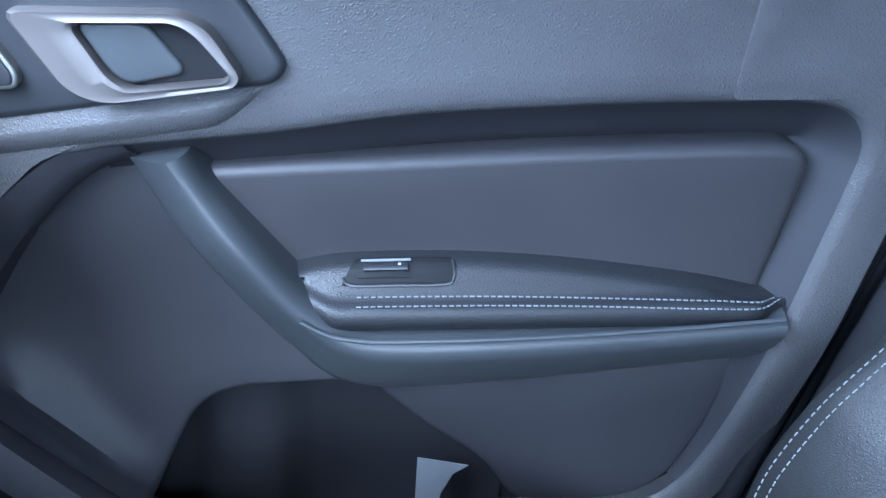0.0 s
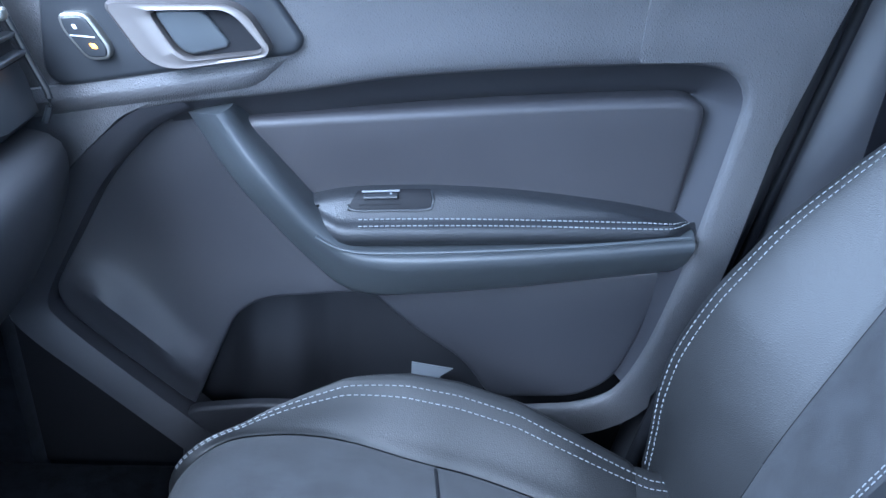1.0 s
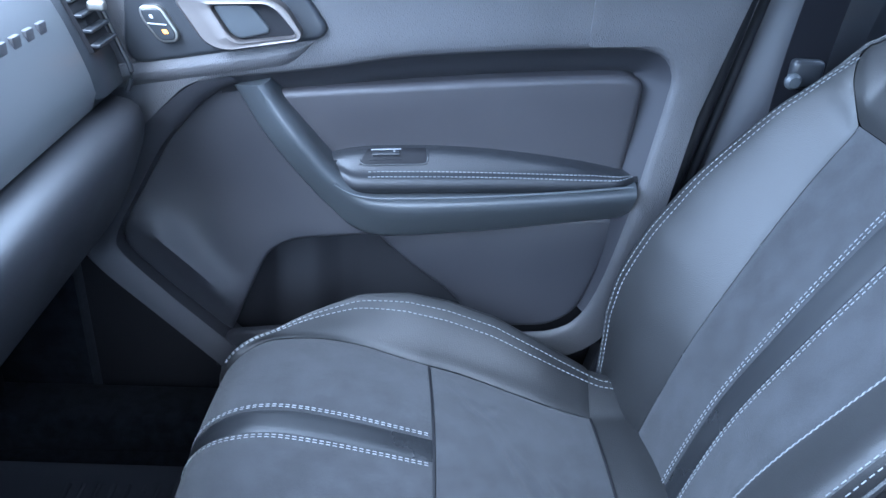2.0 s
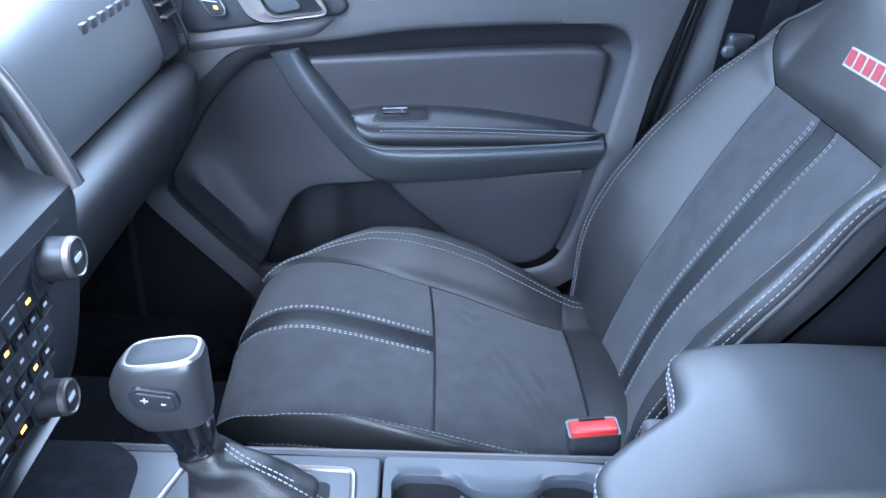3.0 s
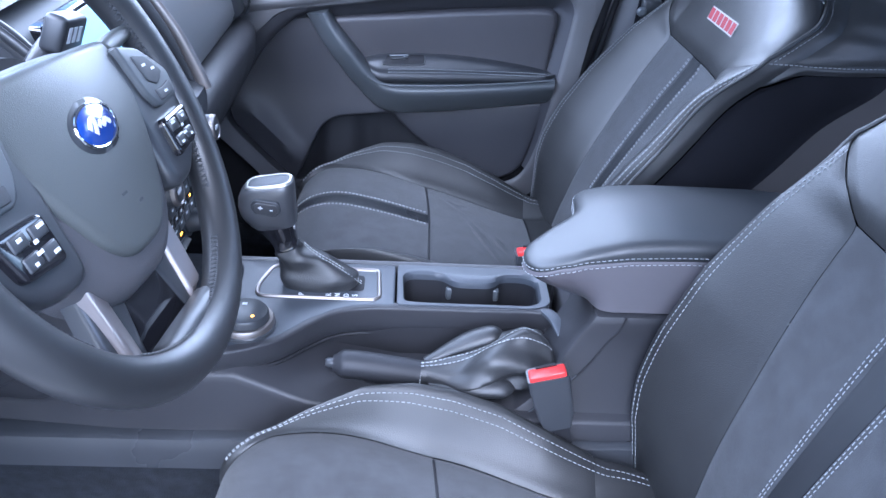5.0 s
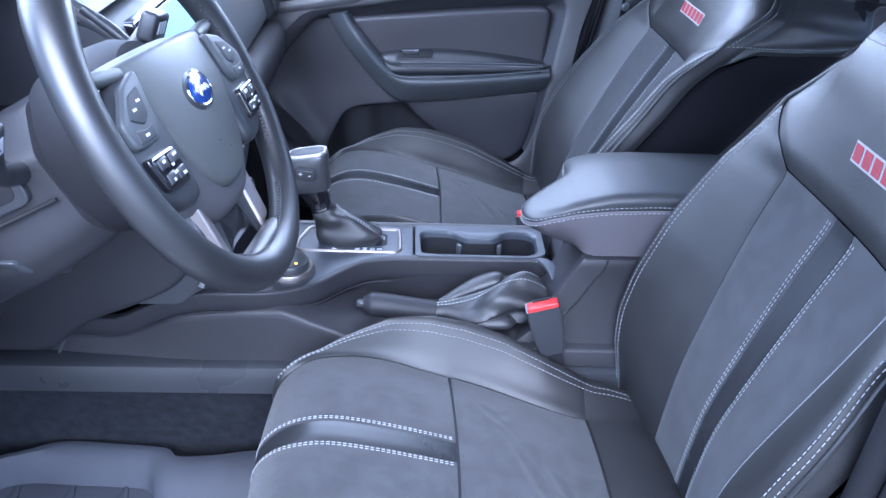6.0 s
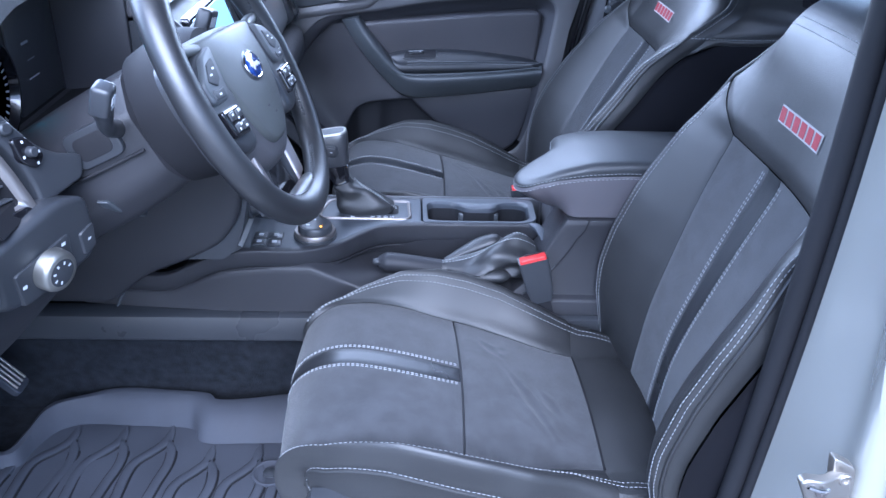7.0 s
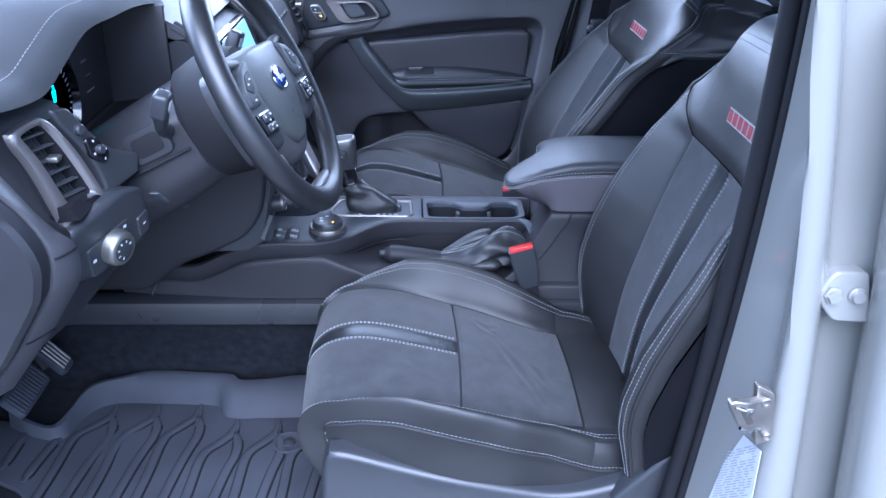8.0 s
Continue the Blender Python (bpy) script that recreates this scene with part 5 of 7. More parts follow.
def oval(c, ax, wx, wy, n=28, pw=0.75):
    """An oval ring about c, in the plane across ax."""
    ax = Vector(ax).normalized()
    s = Vector((0, 1, 0))
    w = s.cross(ax).normalized()
    return [tuple(Vector(c) + w * wx * math.copysign(abs(math.cos(k)) ** pw, math.cos(k)) + s * wy * math.copysign(abs(math.sin(k)) ** pw, math.sin(k))) for k in np.linspace(0, 2 * math.pi, n, endpoint=False)]


SH = [(0.409, -0.153, 0.0500, 0.0215), (0.421, -0.154, 0.0495, 0.0225), (0.432, -0.161, 0.0440, 0.0222), (0.4455, -0.1735, 0.0350, 0.0212), (0.458, -0.1835, 0.0265, 0.0190), (0.468, -0.1925, 0.0190, 0.0168), (0.475, -0.1970, 0.0160, 0.0152), (0.481, -0.1990, 0.0152, 0.0146)]
fine = []
for u in np.linspace(0, 7, 40):
    i = min(int(u), 6)
    z, cx, wx, wy = (a + (b - a) * (u - i) for a, b in zip(SH[i], SH[i + 1]))
    row = []
    for k, (a, w) in enumerate(zip(oval((cx, 0.222, z), (-0.35, 0, 0.94), wx, wy, 64), np.linspace(0, 2 * math.pi, 64, endpoint=False))):
        # long slack folds that fall from the neck to the foot
        f = 0.9 * math.sin(2 * w + 2.1 * u + 0.4) + 0.7 * math.sin(3 * w - 1.9 * u + 2.0) + 0.5 * abs(math.sin(2.5 * w + 1.3 * u))
        out = np.array((math.cos(w) * wy, -math.sin(w) * wx * -1, 0.0))
        out /= np.linalg.norm(out)
        row.append(tuple(np.array(a) + out * 0.0021 * f * math.sin(u / 7 * math.pi) ** 0.8))
    fine.append(row)
part("boot", Geo().loft(fine), BOOT, lever, "creased black leather boot")
th = Geo()
for o in (0.0028, -0.0028):
    pts = cr([(-0.104, 0.2150 + o, 0.426), (-0.118, 0.2150 + o, 0.4375), (-0.137, 0.2150 + o, 0.4520), (-0.156, 0.2150 + o, 0.4640), (-0.170, 0.2150 + o, 0.4745), (-0.180, 0.2150 + o, 0.4850)], 30)
    th.stitch([q + np.array((0.0030, -0.001, 0.0030)) for q in pts], [np.array((0.5, -0.3, 0.8))] * 30, 0.0050, 0.0036, 0.0012)
part("boot_stitching", th, THREAD, lever, "pale twin stitching on the boot")
part("neck", Geo().loft([oval((cx, 0.2215, z), (-0.30, 0, 0.95), wx, wy, 32, 0.7) for z, cx, wx, wy in ((0.476, -0.1980, 0.0155, 0.0148), (0.478, -0.1985, 0.0166, 0.0156), (0.481, -0.1990, 0.0152, 0.0146), (0.492, -0.2020, 0.0180, 0.0152), (0.504, -0.2070, 0.0220, 0.0166), (0.512, -0.2100, 0.0255, 0.0180))]), GLOSS, lever, "gloss black neck of the grip")
GR = ((0.5085, -0.2100, 0.0235, 0.0168), (0.5095, -0.2105, 0.0262, 0.0182), (0.514, -0.2130, 0.0290, 0.0196), (0.521, -0.2160, 0.0320, 0.0212), (0.530, -0.2190, 0.0345, 0.0224), (0.541, -0.2205, 0.0356, 0.0230), (0.552, -0.2205, 0.0352, 0.0228), (0.560, -0.2190, 0.0334, 0.0218), (0.5655, -0.2175, 0.0306, 0.0198), (0.5670, -0.2170, 0.0280, 0.0180))
part("grip", Geo().loft([oval((cx, 0.222, z), (-0.16, 0, 0.98), wx, wy, 44, 0.62) for z, cx, wx, wy in GR]), GRIP, lever, "polished dark grey shift grip")
part("grip_ring", Geo().loft([oval((-0.2170, 0.222, z), (-0.16, 0, 0.98), wx, wy, 44, 0.60) for z, wx, wy in ((0.5650, 0.0300, 0.0194), (0.5676, 0.0292, 0.0188), (0.5690, 0.0276, 0.0176), (0.5690, 0.0258, 0.0162), (0.5676, 0.0250, 0.0156))], caps=False), SILVER, lever, "satin silver ring round the cap")
part("grip_cap", Geo().loft([oval((-0.2170, 0.222, z), (-0.16, 0, 0.98), wx, wy, 36, 0.60) for z, wx, wy in ((0.5650, 0.0256, 0.0160), (0.5680, 0.0254, 0.0158), (0.5690, 0.0240, 0.0146), (0.5694, 0.012, 0.008))]), STACK, lever, "slate cap")
sm = pose(-0.2185, 0.1990, 0.5415, 90, 0, 0) @ pose(0, 0, 0, 10, 0, -6)
bo = [(-0.020, 0.002), (-0.013, -0.0118), (0.013, -0.0118), (0.019, -0.002), (0.015, 0.0112), (-0.014, 0.0112)]
part("button_frame", Geo().panel(rounded(bo, 0.005), lambda p, q, d: tuple(sm @ Vector((p, q, 0.0012 - d))), 0.004, 0.0012, 0.01), SATIN, lever)
pl = Geo().panel(inset(rounded(bo, 0.005), 0.0030), lambda p, q, d: tuple(sm @ Vector((p, q, 0.0026 - d))), 0.004, 0.0012, 0.01)
btn = part("shift_rocker", pl, GRIP, lever, "plus and minus shift rocker")
for ch, size, x in (("+", 0.012, -0.0065), ("-", 0.014, 0.0070)):
    part("button_sign", letters(ch, size, sm @ pose(x, 0.001, 0.0028)), ICON, btn, "pale shift sign")
part("release_tab", Geo().box(-0.1885, -0.1850, 0.2120, 0.2200, 0.5060, 0.5150, 0.0012), CHROME, lever, "bright release tab")


# hand brake
hbk = thing("hand_brake", (-0.03, 0.10, 0.345), "black hand brake lever with a loose leather boot", "hand brake")
line = cr([(-0.130, 0.106, 0.3805), (-0.118, 0.106, 0.3800), (-0.10, 0.106, 0.3785), (-0.06, 0.105, 0.3730), (-0.024, 0.105, 0.3680)], 34)
part("grip", Geo().tube(line, [0.0105 + 0.0070 * step(i, 0, 4) + 0.0010 * math.sin(i / 33 * math.pi) for i in range(34)], 22, flat=0.95), POCKET, hbk, "dark textured hand grip")
part("button", Geo().tube([(-0.1395, 0.106, 0.3812), (-0.137, 0.106, 0.3811), (-0.127, 0.106, 0.3806)], [0.0040, 0.0060, 0.0062], 16), SATIN, hbk, "release button")
# the boot: a slack gaiter with two folds that hang open on either side of its seam
spine = cr([(-0.026, 0.105, 0.368), (0.000, 0.106, 0.370), (0.030, 0.108, 0.376), (0.060, 0.112, 0.386), (0.095, 0.116, 0.390), (0.125, 0.118, 0.384), (0.146, 0.119, 0.368)], 60)
P = []
for i, c in enumerate(spine):
    t = i / 59
    w = float(np.interp(t, (0, 0.06, 0.25, 0.5, 0.75, 0.92, 1.0), (0.0160, 0.0168, 0.030, 0.044, 0.050, 0.046, 0.026)))
    h = float(np.interp(t, (0, 0.06, 0.25, 0.5, 0.75, 0.92, 1.0), (0.0155, 0.0162, 0.021, 0.031, 0.036, 0.032, 0.014)))
    ring = []
    for k in np.linspace(0, 2 * math.pi, 60, endpoint=False):
        f = 0.11 * math.sin(2 * k + 5.5 * t) + 0.08 * math.sin(5 * k - 9 * t + 1.0) + 0.06 * math.sin(13 * t + 3 * k) - 0.10 * abs(math.sin(3.5 * k + 4 * t))
        f *= step(t, 0.06, 0.3) * (1 - 0.6 * step(t, 0.85, 1.0))
        ridge = 0.20 * math.exp(-((k - 1.75) / 0.22) ** 2) * step(t, 0.15, 0.4)
        ring.append((c[0] + 0.004 * math.sin(3 * k + 8 * t) * step(t, 0.1, 0.4), c[1] + w * (1 + f) * math.cos(k), c[2] + h * (1 + f + ridge) * math.sin(k)))
    P.append(ring)
boot = Geo().loft(P)
for path, rr in ((((-0.016, 0.116, 0.378), (0.012, 0.125, 0.390), (0.042, 0.131, 0.402), (0.068, 0.133, 0.410), (0.082, 0.132, 0.410)), 0.0165), (((-0.010, 0.092, 0.364), (0.020, 0.082, 0.368), (0.048, 0.077, 0.372), (0.076, 0.076, 0.374), (0.092, 0.077, 0.372)), 0.0165)):
    c = cr(path, 30)
    boot.tube(c, [rr * (0.45 + 0.55 * step(i, 0, 20)) for i in range(24)] + [rr * q for q in (0.99, 0.95, 0.86, 0.70, 0.46, 0.16)], 20, flat=0.7)
part("boot", boot, BOOT, hbk, "slack black leather boot with hanging folds")
th = Geo()
for k in (15, 18):
    pts = [np.array(r[k]) + np.array((0, -0.0004, 0.0010)) for r in P[1:-4]]
    th.stitch(pts, [np.array((0, -0.3, 0.95))] * len(pts), 0.0056, 0.004, 0.0014)
ring = [np.array(q) * 1.0 for q in P[1]] + [np.array(P[1][0])]
th.stitch(ring, [np.array(q) - np.array((-0.02, 0.105, 0.368)) for q in ring], 0.005, 0.0036, 0.0014)
part("boot_stitching", th, THREAD, hbk, "pale stitching on the boot")

# seat belt buckles
def buckle(at, tilt, turn):
    m = Matrix.Translation(at) @ pose(0, 0, 0, 0, tilt, turn)
    root = thing("seat_belt_buckle", at, "black seat belt buckle with a red release button", "buckle", "seat belt buckles")
    rings = []
    for z, wx, wy in ((-0.075, 0.016, 0.009), (-0.055, 0.021, 0.0115), (-0.01, 0.024, 0.0135), (0.006, 0.024, 0.0135)):
        rings.append([tuple(m @ Vector((wx * a, wy * b, z))) for a, b in rounded([(-1, -1), (1, -1), (1, 1), (-1, 1)], 0.3, 4)])
    part("body", Geo().loft(rings), SATIN, root)
    g = Geo()
    prof = [(-0.0215, -0.0110), (0.0215, -0.0110), (0.0215, 0.0090), (-0.0215, 0.0090)]
    g.panel(rounded(prof, 0.003), lambda p, q, d: tuple(m @ Vector((p, q - 0.001, 0.0125 - d - 0.15 * (q + 0.011)))), 0.008, 0.002, 0.01)
    part("release_button", g, BUCKLE, root, "red release button")
    part("slot", Geo().box(-0.012, 0.012, 0.0050, 0.0085, 0.004, 0.0118).move(m), SEAL, root)
    part("stalk", Geo().loft([[tuple(m @ Vector((a * 0.013, b * 0.004, z))) for a, b in ((-1, -1), (1, -1), (1, 1), (-1, 1))] for z in (-0.16, -0.07)]), SEAL, root)


buckle((0.122, 0.040, 0.421), -16, 0)
buckle((0.138, 0.312, 0.425), -8, 0)


# ---- dashboard ----
dash = thing("dashboard", (-0.60, 0.19, 0.45), "black moulded dashboard with vents, screen and control stack", "dashboard")


def run(prof, ys, shift=lambda y: (0, 0)):
    """A moulding: a profile of (x, z) drawn along y."""
    return Geo().loft([[(x + shift(y)[0], y, z + shift(y)[1]) for x, z in prof] for y in ys])


# passenger's side: upper pad, shelf and glove box
padp = cr([(-0.95, 0.84), (-0.70, 0.835), (-0.52, 0.815), (-0.43, 0.785), (-0.385, 0.735), (-0.362, 0.680), (-0.352, 0.640), (-0.358, 0.622)], 40)
pad = [tuple(p) for p in padp] + [(-0.40, 0.610), (-0.95, 0.62)]
part("upper_pad", run(pad, np.linspace(0.352, 0.735, 8)), TOPPAD, dash, "charcoal passenger dash pad")
for k in range(6):
    y = 0.560 + k * 0.026
    part("raised_bar", Geo().box(-0.3775, -0.3717, y - 0.0075, y + 0.0075, 0.706, 0.718, 0.001), FINE, dash, "raised bar on the dash pad")
glove = [tuple(p) for p in cr([(-0.40, 0.618), (-0.345, 0.616), (-0.324, 0.608), (-0.318, 0.592), (-0.324, 0.560), (-0.350, 0.505), (-0.395, 0.452), (-0.45, 0.412), (-0.52, 0.385)], 36)] + [(-0.70, 0.40), (-0.70, 0.60)]
part("glove_box", run(glove, np.linspace(0.345, 0.800, 8), lambda y: (-0.012 * step(y, 0.74, 0.80), 0)), DASH, dash, "charcoal glove box and knee pad")
# added black box that keeps the space under the far dash dark
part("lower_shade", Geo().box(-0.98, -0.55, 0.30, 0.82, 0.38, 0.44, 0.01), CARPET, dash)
# passenger's end vent
vp = part("end_vent", run([(-0.60, 0.83), (-0.44, 0.805), (-0.385, 0.745), (-0.352, 0.662), (-0.347, 0.632), (-0.37, 0.612), (-0.60, 0.62)], (0.735, 0.745, 0.800, 0.810), lambda y: (-0.006 if y in (0.735, 0.810) else 0, 0)), SATIN, dash, "end air vent with bright rim")
part("vent_rim", Geo().tube([(x + 0.003, 0.808, z) for x, z in cr([(-0.44, 0.806), (-0.383, 0.745), (-0.350, 0.664), (-0.343, 0.640), (-0.350, 0.620)], 30)], 0.0030, 8), SATIN, vp)
part("vent_mouth", run([(-0.43, 0.795), (-0.379, 0.742), (-0.352, 0.676), (-0.375, 0.672), (-0.44, 0.78)], (0.748, 0.798)), SEAL, vp)
for k in range(8):
    t = k / 7
    x, z = -0.352 - 0.060 * t ** 1.2, 0.682 + 0.100 * t
    part("slat", Geo().box(x - 0.020, x + 0.006, 0.749, 0.797, z - 0.0018, z + 0.0018, 0.001), SATIN, vp)
part("vent_tab", Geo().box(-0.362, -0.344, 0.768, 0.778, 0.712, 0.722, 0.003), SILVER, vp)

# centre stack
sp = [tuple(p) for p in cr([(-0.60, 0.82), (-0.47, 0.80), (-0.405, 0.775), (-0.372, 0.715), (-0.350, 0.660), (-0.318, 0.648), (-0.312, 0.636), (-0.315, 0.60), (-0.326, 0.52), (-0.345, 0.450), (-0.37, 0.425)], 50)] + [(-0.60, 0.42)]
def closed_loop(points, r, n):
    q = rounded(points, r)
    return even(np.vstack([q, q[:1]]), n, True)


kc = closed_loop([(-0.322, 0.600), (-0.330, 0.535), (-0.338, 0.500), (-0.366, 0.459), (-0.428, 0.426), (-0.490, 0.400), (-0.552, 0.345), (-0.700, 0.345), (-0.700, 0.600)], [0.004, 0.03, 0.03, 0.03, 0.03, 0.03, 0.02, 0.01, 0.01], 110)
part("knee_cover", Geo().panel(kc, lambda p, q, d: (p, 0.014 + d + 0.10 * max(0.0, 0.44 - q), q), 0.03, 0.008, 0.02, 5), DASH, dash, "dark cover beside the console")
part("stack_body", run(sp, np.linspace(0.030, 0.338, 8)), STACK, dash, "slate grey centre stack")
for y in (0.342, 0.028):
    arc = cr([(-0.43, y, 0.812), (-0.385, y, 0.772), (-0.350, y, 0.724), (-0.326, y, 0.672), (-0.314, y, 0.640)], 40)
    part("bright_rail", Geo().tube(arc, [0.005 + 0.004 * step(i, 10, 39) for i in range(40)], 12, up=(0, 1, 0), flat=0.7), BRONZE if y > 0.3 else SATIN, dash, "dark satin rail beside the screen")
    arc2 = cr([(-0.455, y + 0.012, 0.812), (-0.405, y + 0.012, 0.778), (-0.366, y + 0.012, 0.725), (-0.336, y + 0.012, 0.668), (-0.320, y + 0.010, 0.635)], 40)
    part("dark_rail", Geo().tube(arc2, 0.013, 12, up=(0, 1, 0), flat=0.8), SATIN, dash)
part("stack_vent", run([(-0.44, 0.80), (-0.392, 0.757), (-0.358, 0.70), (-0.39, 0.69), (-0.45, 0.78)], (0.346, 0.372)), SEAL, dash)
scr = Geo().panel(rounded([(0.075, 0.680), (0.296, 0.680), (0.296, 0.785), (0.075, 0.785)], 0.006), lambda p, q, d: (-0.352 - 0.36 * (q - 0.66) + 0.004 - d, p, q), 0.012, 0.002, 0.03)
sc = part("screen", scr, GLOSS, dash, "touch screen in a gloss black frame")
part("screen_glass", Geo().panel(rounded([(0.090, 0.694), (0.282, 0.694), (0.282, 0.780), (0.090, 0.780)], 0.003), lambda p, q, d: (-0.352 - 0.36 * (q - 0.66) + 0.0052 - d, p, q), 0.001, 0.0003, 0.05), SCREEN, sc, "lit blue screen")
hz = part("hazard_button", Geo().panel(rounded([(0.196, 0.651), (0.262, 0.651), (0.262, 0.668), (0.196, 0.668)], 0.005), lambda p, q, d: (-0.352 - 0.9 * (q - 0.655) + 0.012 - d, p, q), 0.012, 0.003, 0.02), GLOSS, dash, "hazard warning button")
part("hazard_mark", Geo().add([(-0.3445, 0.222, 0.656), (-0.3445, 0.234, 0.656), (-0.3525, 0.228, 0.665)], [(0, 1, 2)]), REDLED, hz, "small red triangle")


def stack(y, z):
    return Vector((np.interp(z, (0.42, 0.45, 0.52, 0.60, 0.636), (-0.37, -0.345, -0.326, -0.315, -0.312)), y, z))


tilt = pose(0, 0, 0, 0, 82, 0)
for name, y, z, r in (("volume_knob", 0.272, 0.612, 0.0175), ("tuning_knob", 0.262, 0.487, 0.0165), ("volume_knob", 0.090, 0.612, 0.0175), ("tuning_knob", 0.096, 0.487, 0.0165)):
    p = Matrix.Translation(stack(y, z)) @ tilt
    kb = part(name, Geo().lathe([(0, 0.026), (r * 0.72, 0.0265), (r * 0.86, 0.025), (r * 0.92, 0.021), (r, 0.006), (r * 1.02, 0.0)], p, 36), SATIN, dash, "black rotary knob with bright rim")
    part("knob_rim", Geo().lathe([(r * 0.74, 0.0262), (r * 0.80, 0.0274), (r * 0.90, 0.0262), (r * 0.94, 0.022), (r * 0.90, 0.021)], p, 36), BRONZE, kb)
    part("knob_seat", Geo().lathe([(r * 1.30, -0.002), (r * 1.28, 0.003), (r * 1.05, 0.004), (r * 1.02, 0.001)], p, 36), SATIN, kb)
    part("knob_mark", Geo().box(-0.002, 0.002, -0.006, 0.006, 0.0264, 0.0270).move(p), ICON, kb)
rows_ = [(0.598, 5), (0.578, 6), (0.556, 6), (0.534, 6), (0.512, 5), (0.486, 4)]
lit = {(0, 3), (1, 2), (3, 4), (5, 2)}
for r, (z, n) in enumerate(rows_):
    for k in range(n):
        y = 0.146 + (k + 0.5) * (0.128 / n)
        p = Matrix.Translation(stack(y, z)) @ tilt
        w, h = 0.128 / n / 2 - 0.0012, 0.0078
        bt = part("stack_button", Geo().box(-h, h, -w, w, -0.002, 0.0030, 0.0012).move(p), GLOSS if r % 2 else SATIN, dash)
        part("button_line", Geo().box(h - 0.0010, h - 0.0002, -w * 0.92, w * 0.92, 0.0028, 0.0033).move(p), LEVER, bt)
        part("button_mark", Geo().box(-0.0013, 0.0013, -w * 0.28, w * 0.28, 0.0029, 0.0033).move(p), AMBER if (r, k) in lit else ICON, bt, "amber lit mark" if (r, k) in lit else "")
part("stack_groove", Geo().tube([stack(0.06, 0.632) + Vector((0.001, 0, 0)), stack(0.30, 0.632) + Vector((0.001, 0, 0))], 0.0016, 6), SEAL, dash)
part("stack_foot", run([(-0.55, 0.445), (-0.36, 0.438), (-0.345, 0.430), (-0.36, 0.420), (-0.60, 0.405)], (0.06, 0.10, 0.298, 0.312)), SATIN, dash)

# driver's side: instrument hood, cluster, fascia and knee panel
LIP = [(-0.505, -0.530, 0.842), (-0.495, -0.464, 0.831), (-0.490, -0.408, 0.823), (-0.488, -0.357, 0.822), (-0.482, -0.318, 0.840), (-0.478, -0.242, 0.865), (-0.470, -0.167, 0.868), (-0.468, -0.09, 0.866), (-0.470, -0.02, 0.858), (-0.474, 0.04, 0.848), (-0.480, 0.10, 0.832)]
lip = cr(LIP, 70)
rows = []
for i, p in enumerate(lip):
    s = i / 69
    o = np.array((0, -0.018 * (1 - s) + 0.014 * s, 0.010))
    rows.append([p + np.array((-0.115, 0, -0.012)), p + np.array((-0.04, 0, -0.006)), p + np.array((-0.006, 0, -0.002)), p, p + np.array((-0.004, 0, 0.005)) + o * 0.3, p + np.array((-0.02, 0, 0.010)) + o, p + np.array((-0.10, 0, 0.016)) + o * 1.8, p + np.array((-0.28, 0, 0.012)) + o * 2.6, p + np.array((-0.50, 0, -0.005)) + o * 3.2])
part("instrument_hood", Geo().grid(rows), HOOD, dash, "black stitched instrument hood")
th = Geo()
for k in (0.0, 0.006):
    pts = [np.array(r[5]) + np.array((-0.012 - k * 1.6, 0, 0.0022 + k * 0.1)) + np.array((0, -0.001, 0)) for r in rows[3:60]]
    th.stitch(pts, [np.array((0.2, -0.5, 0.8))] * len(pts), 0.0066, 0.0046, 0.0011)
part("stitching", th, THREAD, dash, "pale twin stitching on the hood")
part("instrument_panel", Geo().box(-0.62, -0.556, -0.42, 0.028, 0.66, 0.862, 0.006), GLOSS, dash, "dark smoked instrument panel")
part("cluster_shelf", run([(-0.62, 0.690), (-0.52, 0.702), (-0.47, 0.700), (-0.46, 0.685), (-0.62, 0.66)], np.linspace(-0.40, 0.028, 4)), SEAL, dash)
for y, r in ((-0.195, 0.060),):
    p = pose(-0.5555, y, 0.757, 0, 90, 0)
    dl = part("dial", Geo().lathe([(0, 0.0), (r, 0.0), (r + 0.004, 0.010), (r + 0.007, 0.010), (r + 0.008, 0.0)], p, 40), GLOSS, dash, "round instrument dial")
    for a in range(-30, 215, 9):
        q = p @ pose(0, 0, 0.001, 0, 0, a) @ pose(r - 0.007, 0, 0)
        part("dial_tick", Geo().add([q @ Vector(c) for c in ((-0.004, -0.0011, 0), (0.004, -0.0011, 0), (0.004, 0.0011, 0), (-0.004, 0.0011, 0))], [(0, 1, 2, 3)]), INK, dl)
g = Geo()
for k, a in enumerate((-8, 2, 12)):
    q = pose(-0.5545, -0.195, 0.757, 0, 90, 0) @ pose(0, 0, 0.001, 0, 0, 172 + a) @ pose(0.012 + 0.006 * (k % 2), 0, 0)
    g.add([q @ Vector(c) for c in ((-0.008, -0.003, 0), (0.008, -0.003, 0), (0.008, 0.003, 0), (-0.008, 0.003, 0))], [(0, 1, 2, 3)])
part("dial_light", g, CYAN, dash, "cyan lit dial mark")
part("cluster_screen", Geo().panel(rounded([(-0.122, 0.705), (0.012, 0.705), (0.012, 0.838), (-0.122, 0.838)], 0.008), lambda p, q, d: (-0.5535 - d, p, q), 0.004, 0.001, 0.03), SATIN, dash, "unlit smoked instrument screen")
for y0, y1, z0, z1 in ((-0.088, -0.070, 0.786, 0.789), (-0.084, -0.056, 0.742, 0.744), (-0.080, -0.060, 0.765, 0.766)):
    part("screen_mark", Geo().box(-0.5536, -0.5532, y0, y1, z0, z1), INK, dash, "faint grey screen mark")
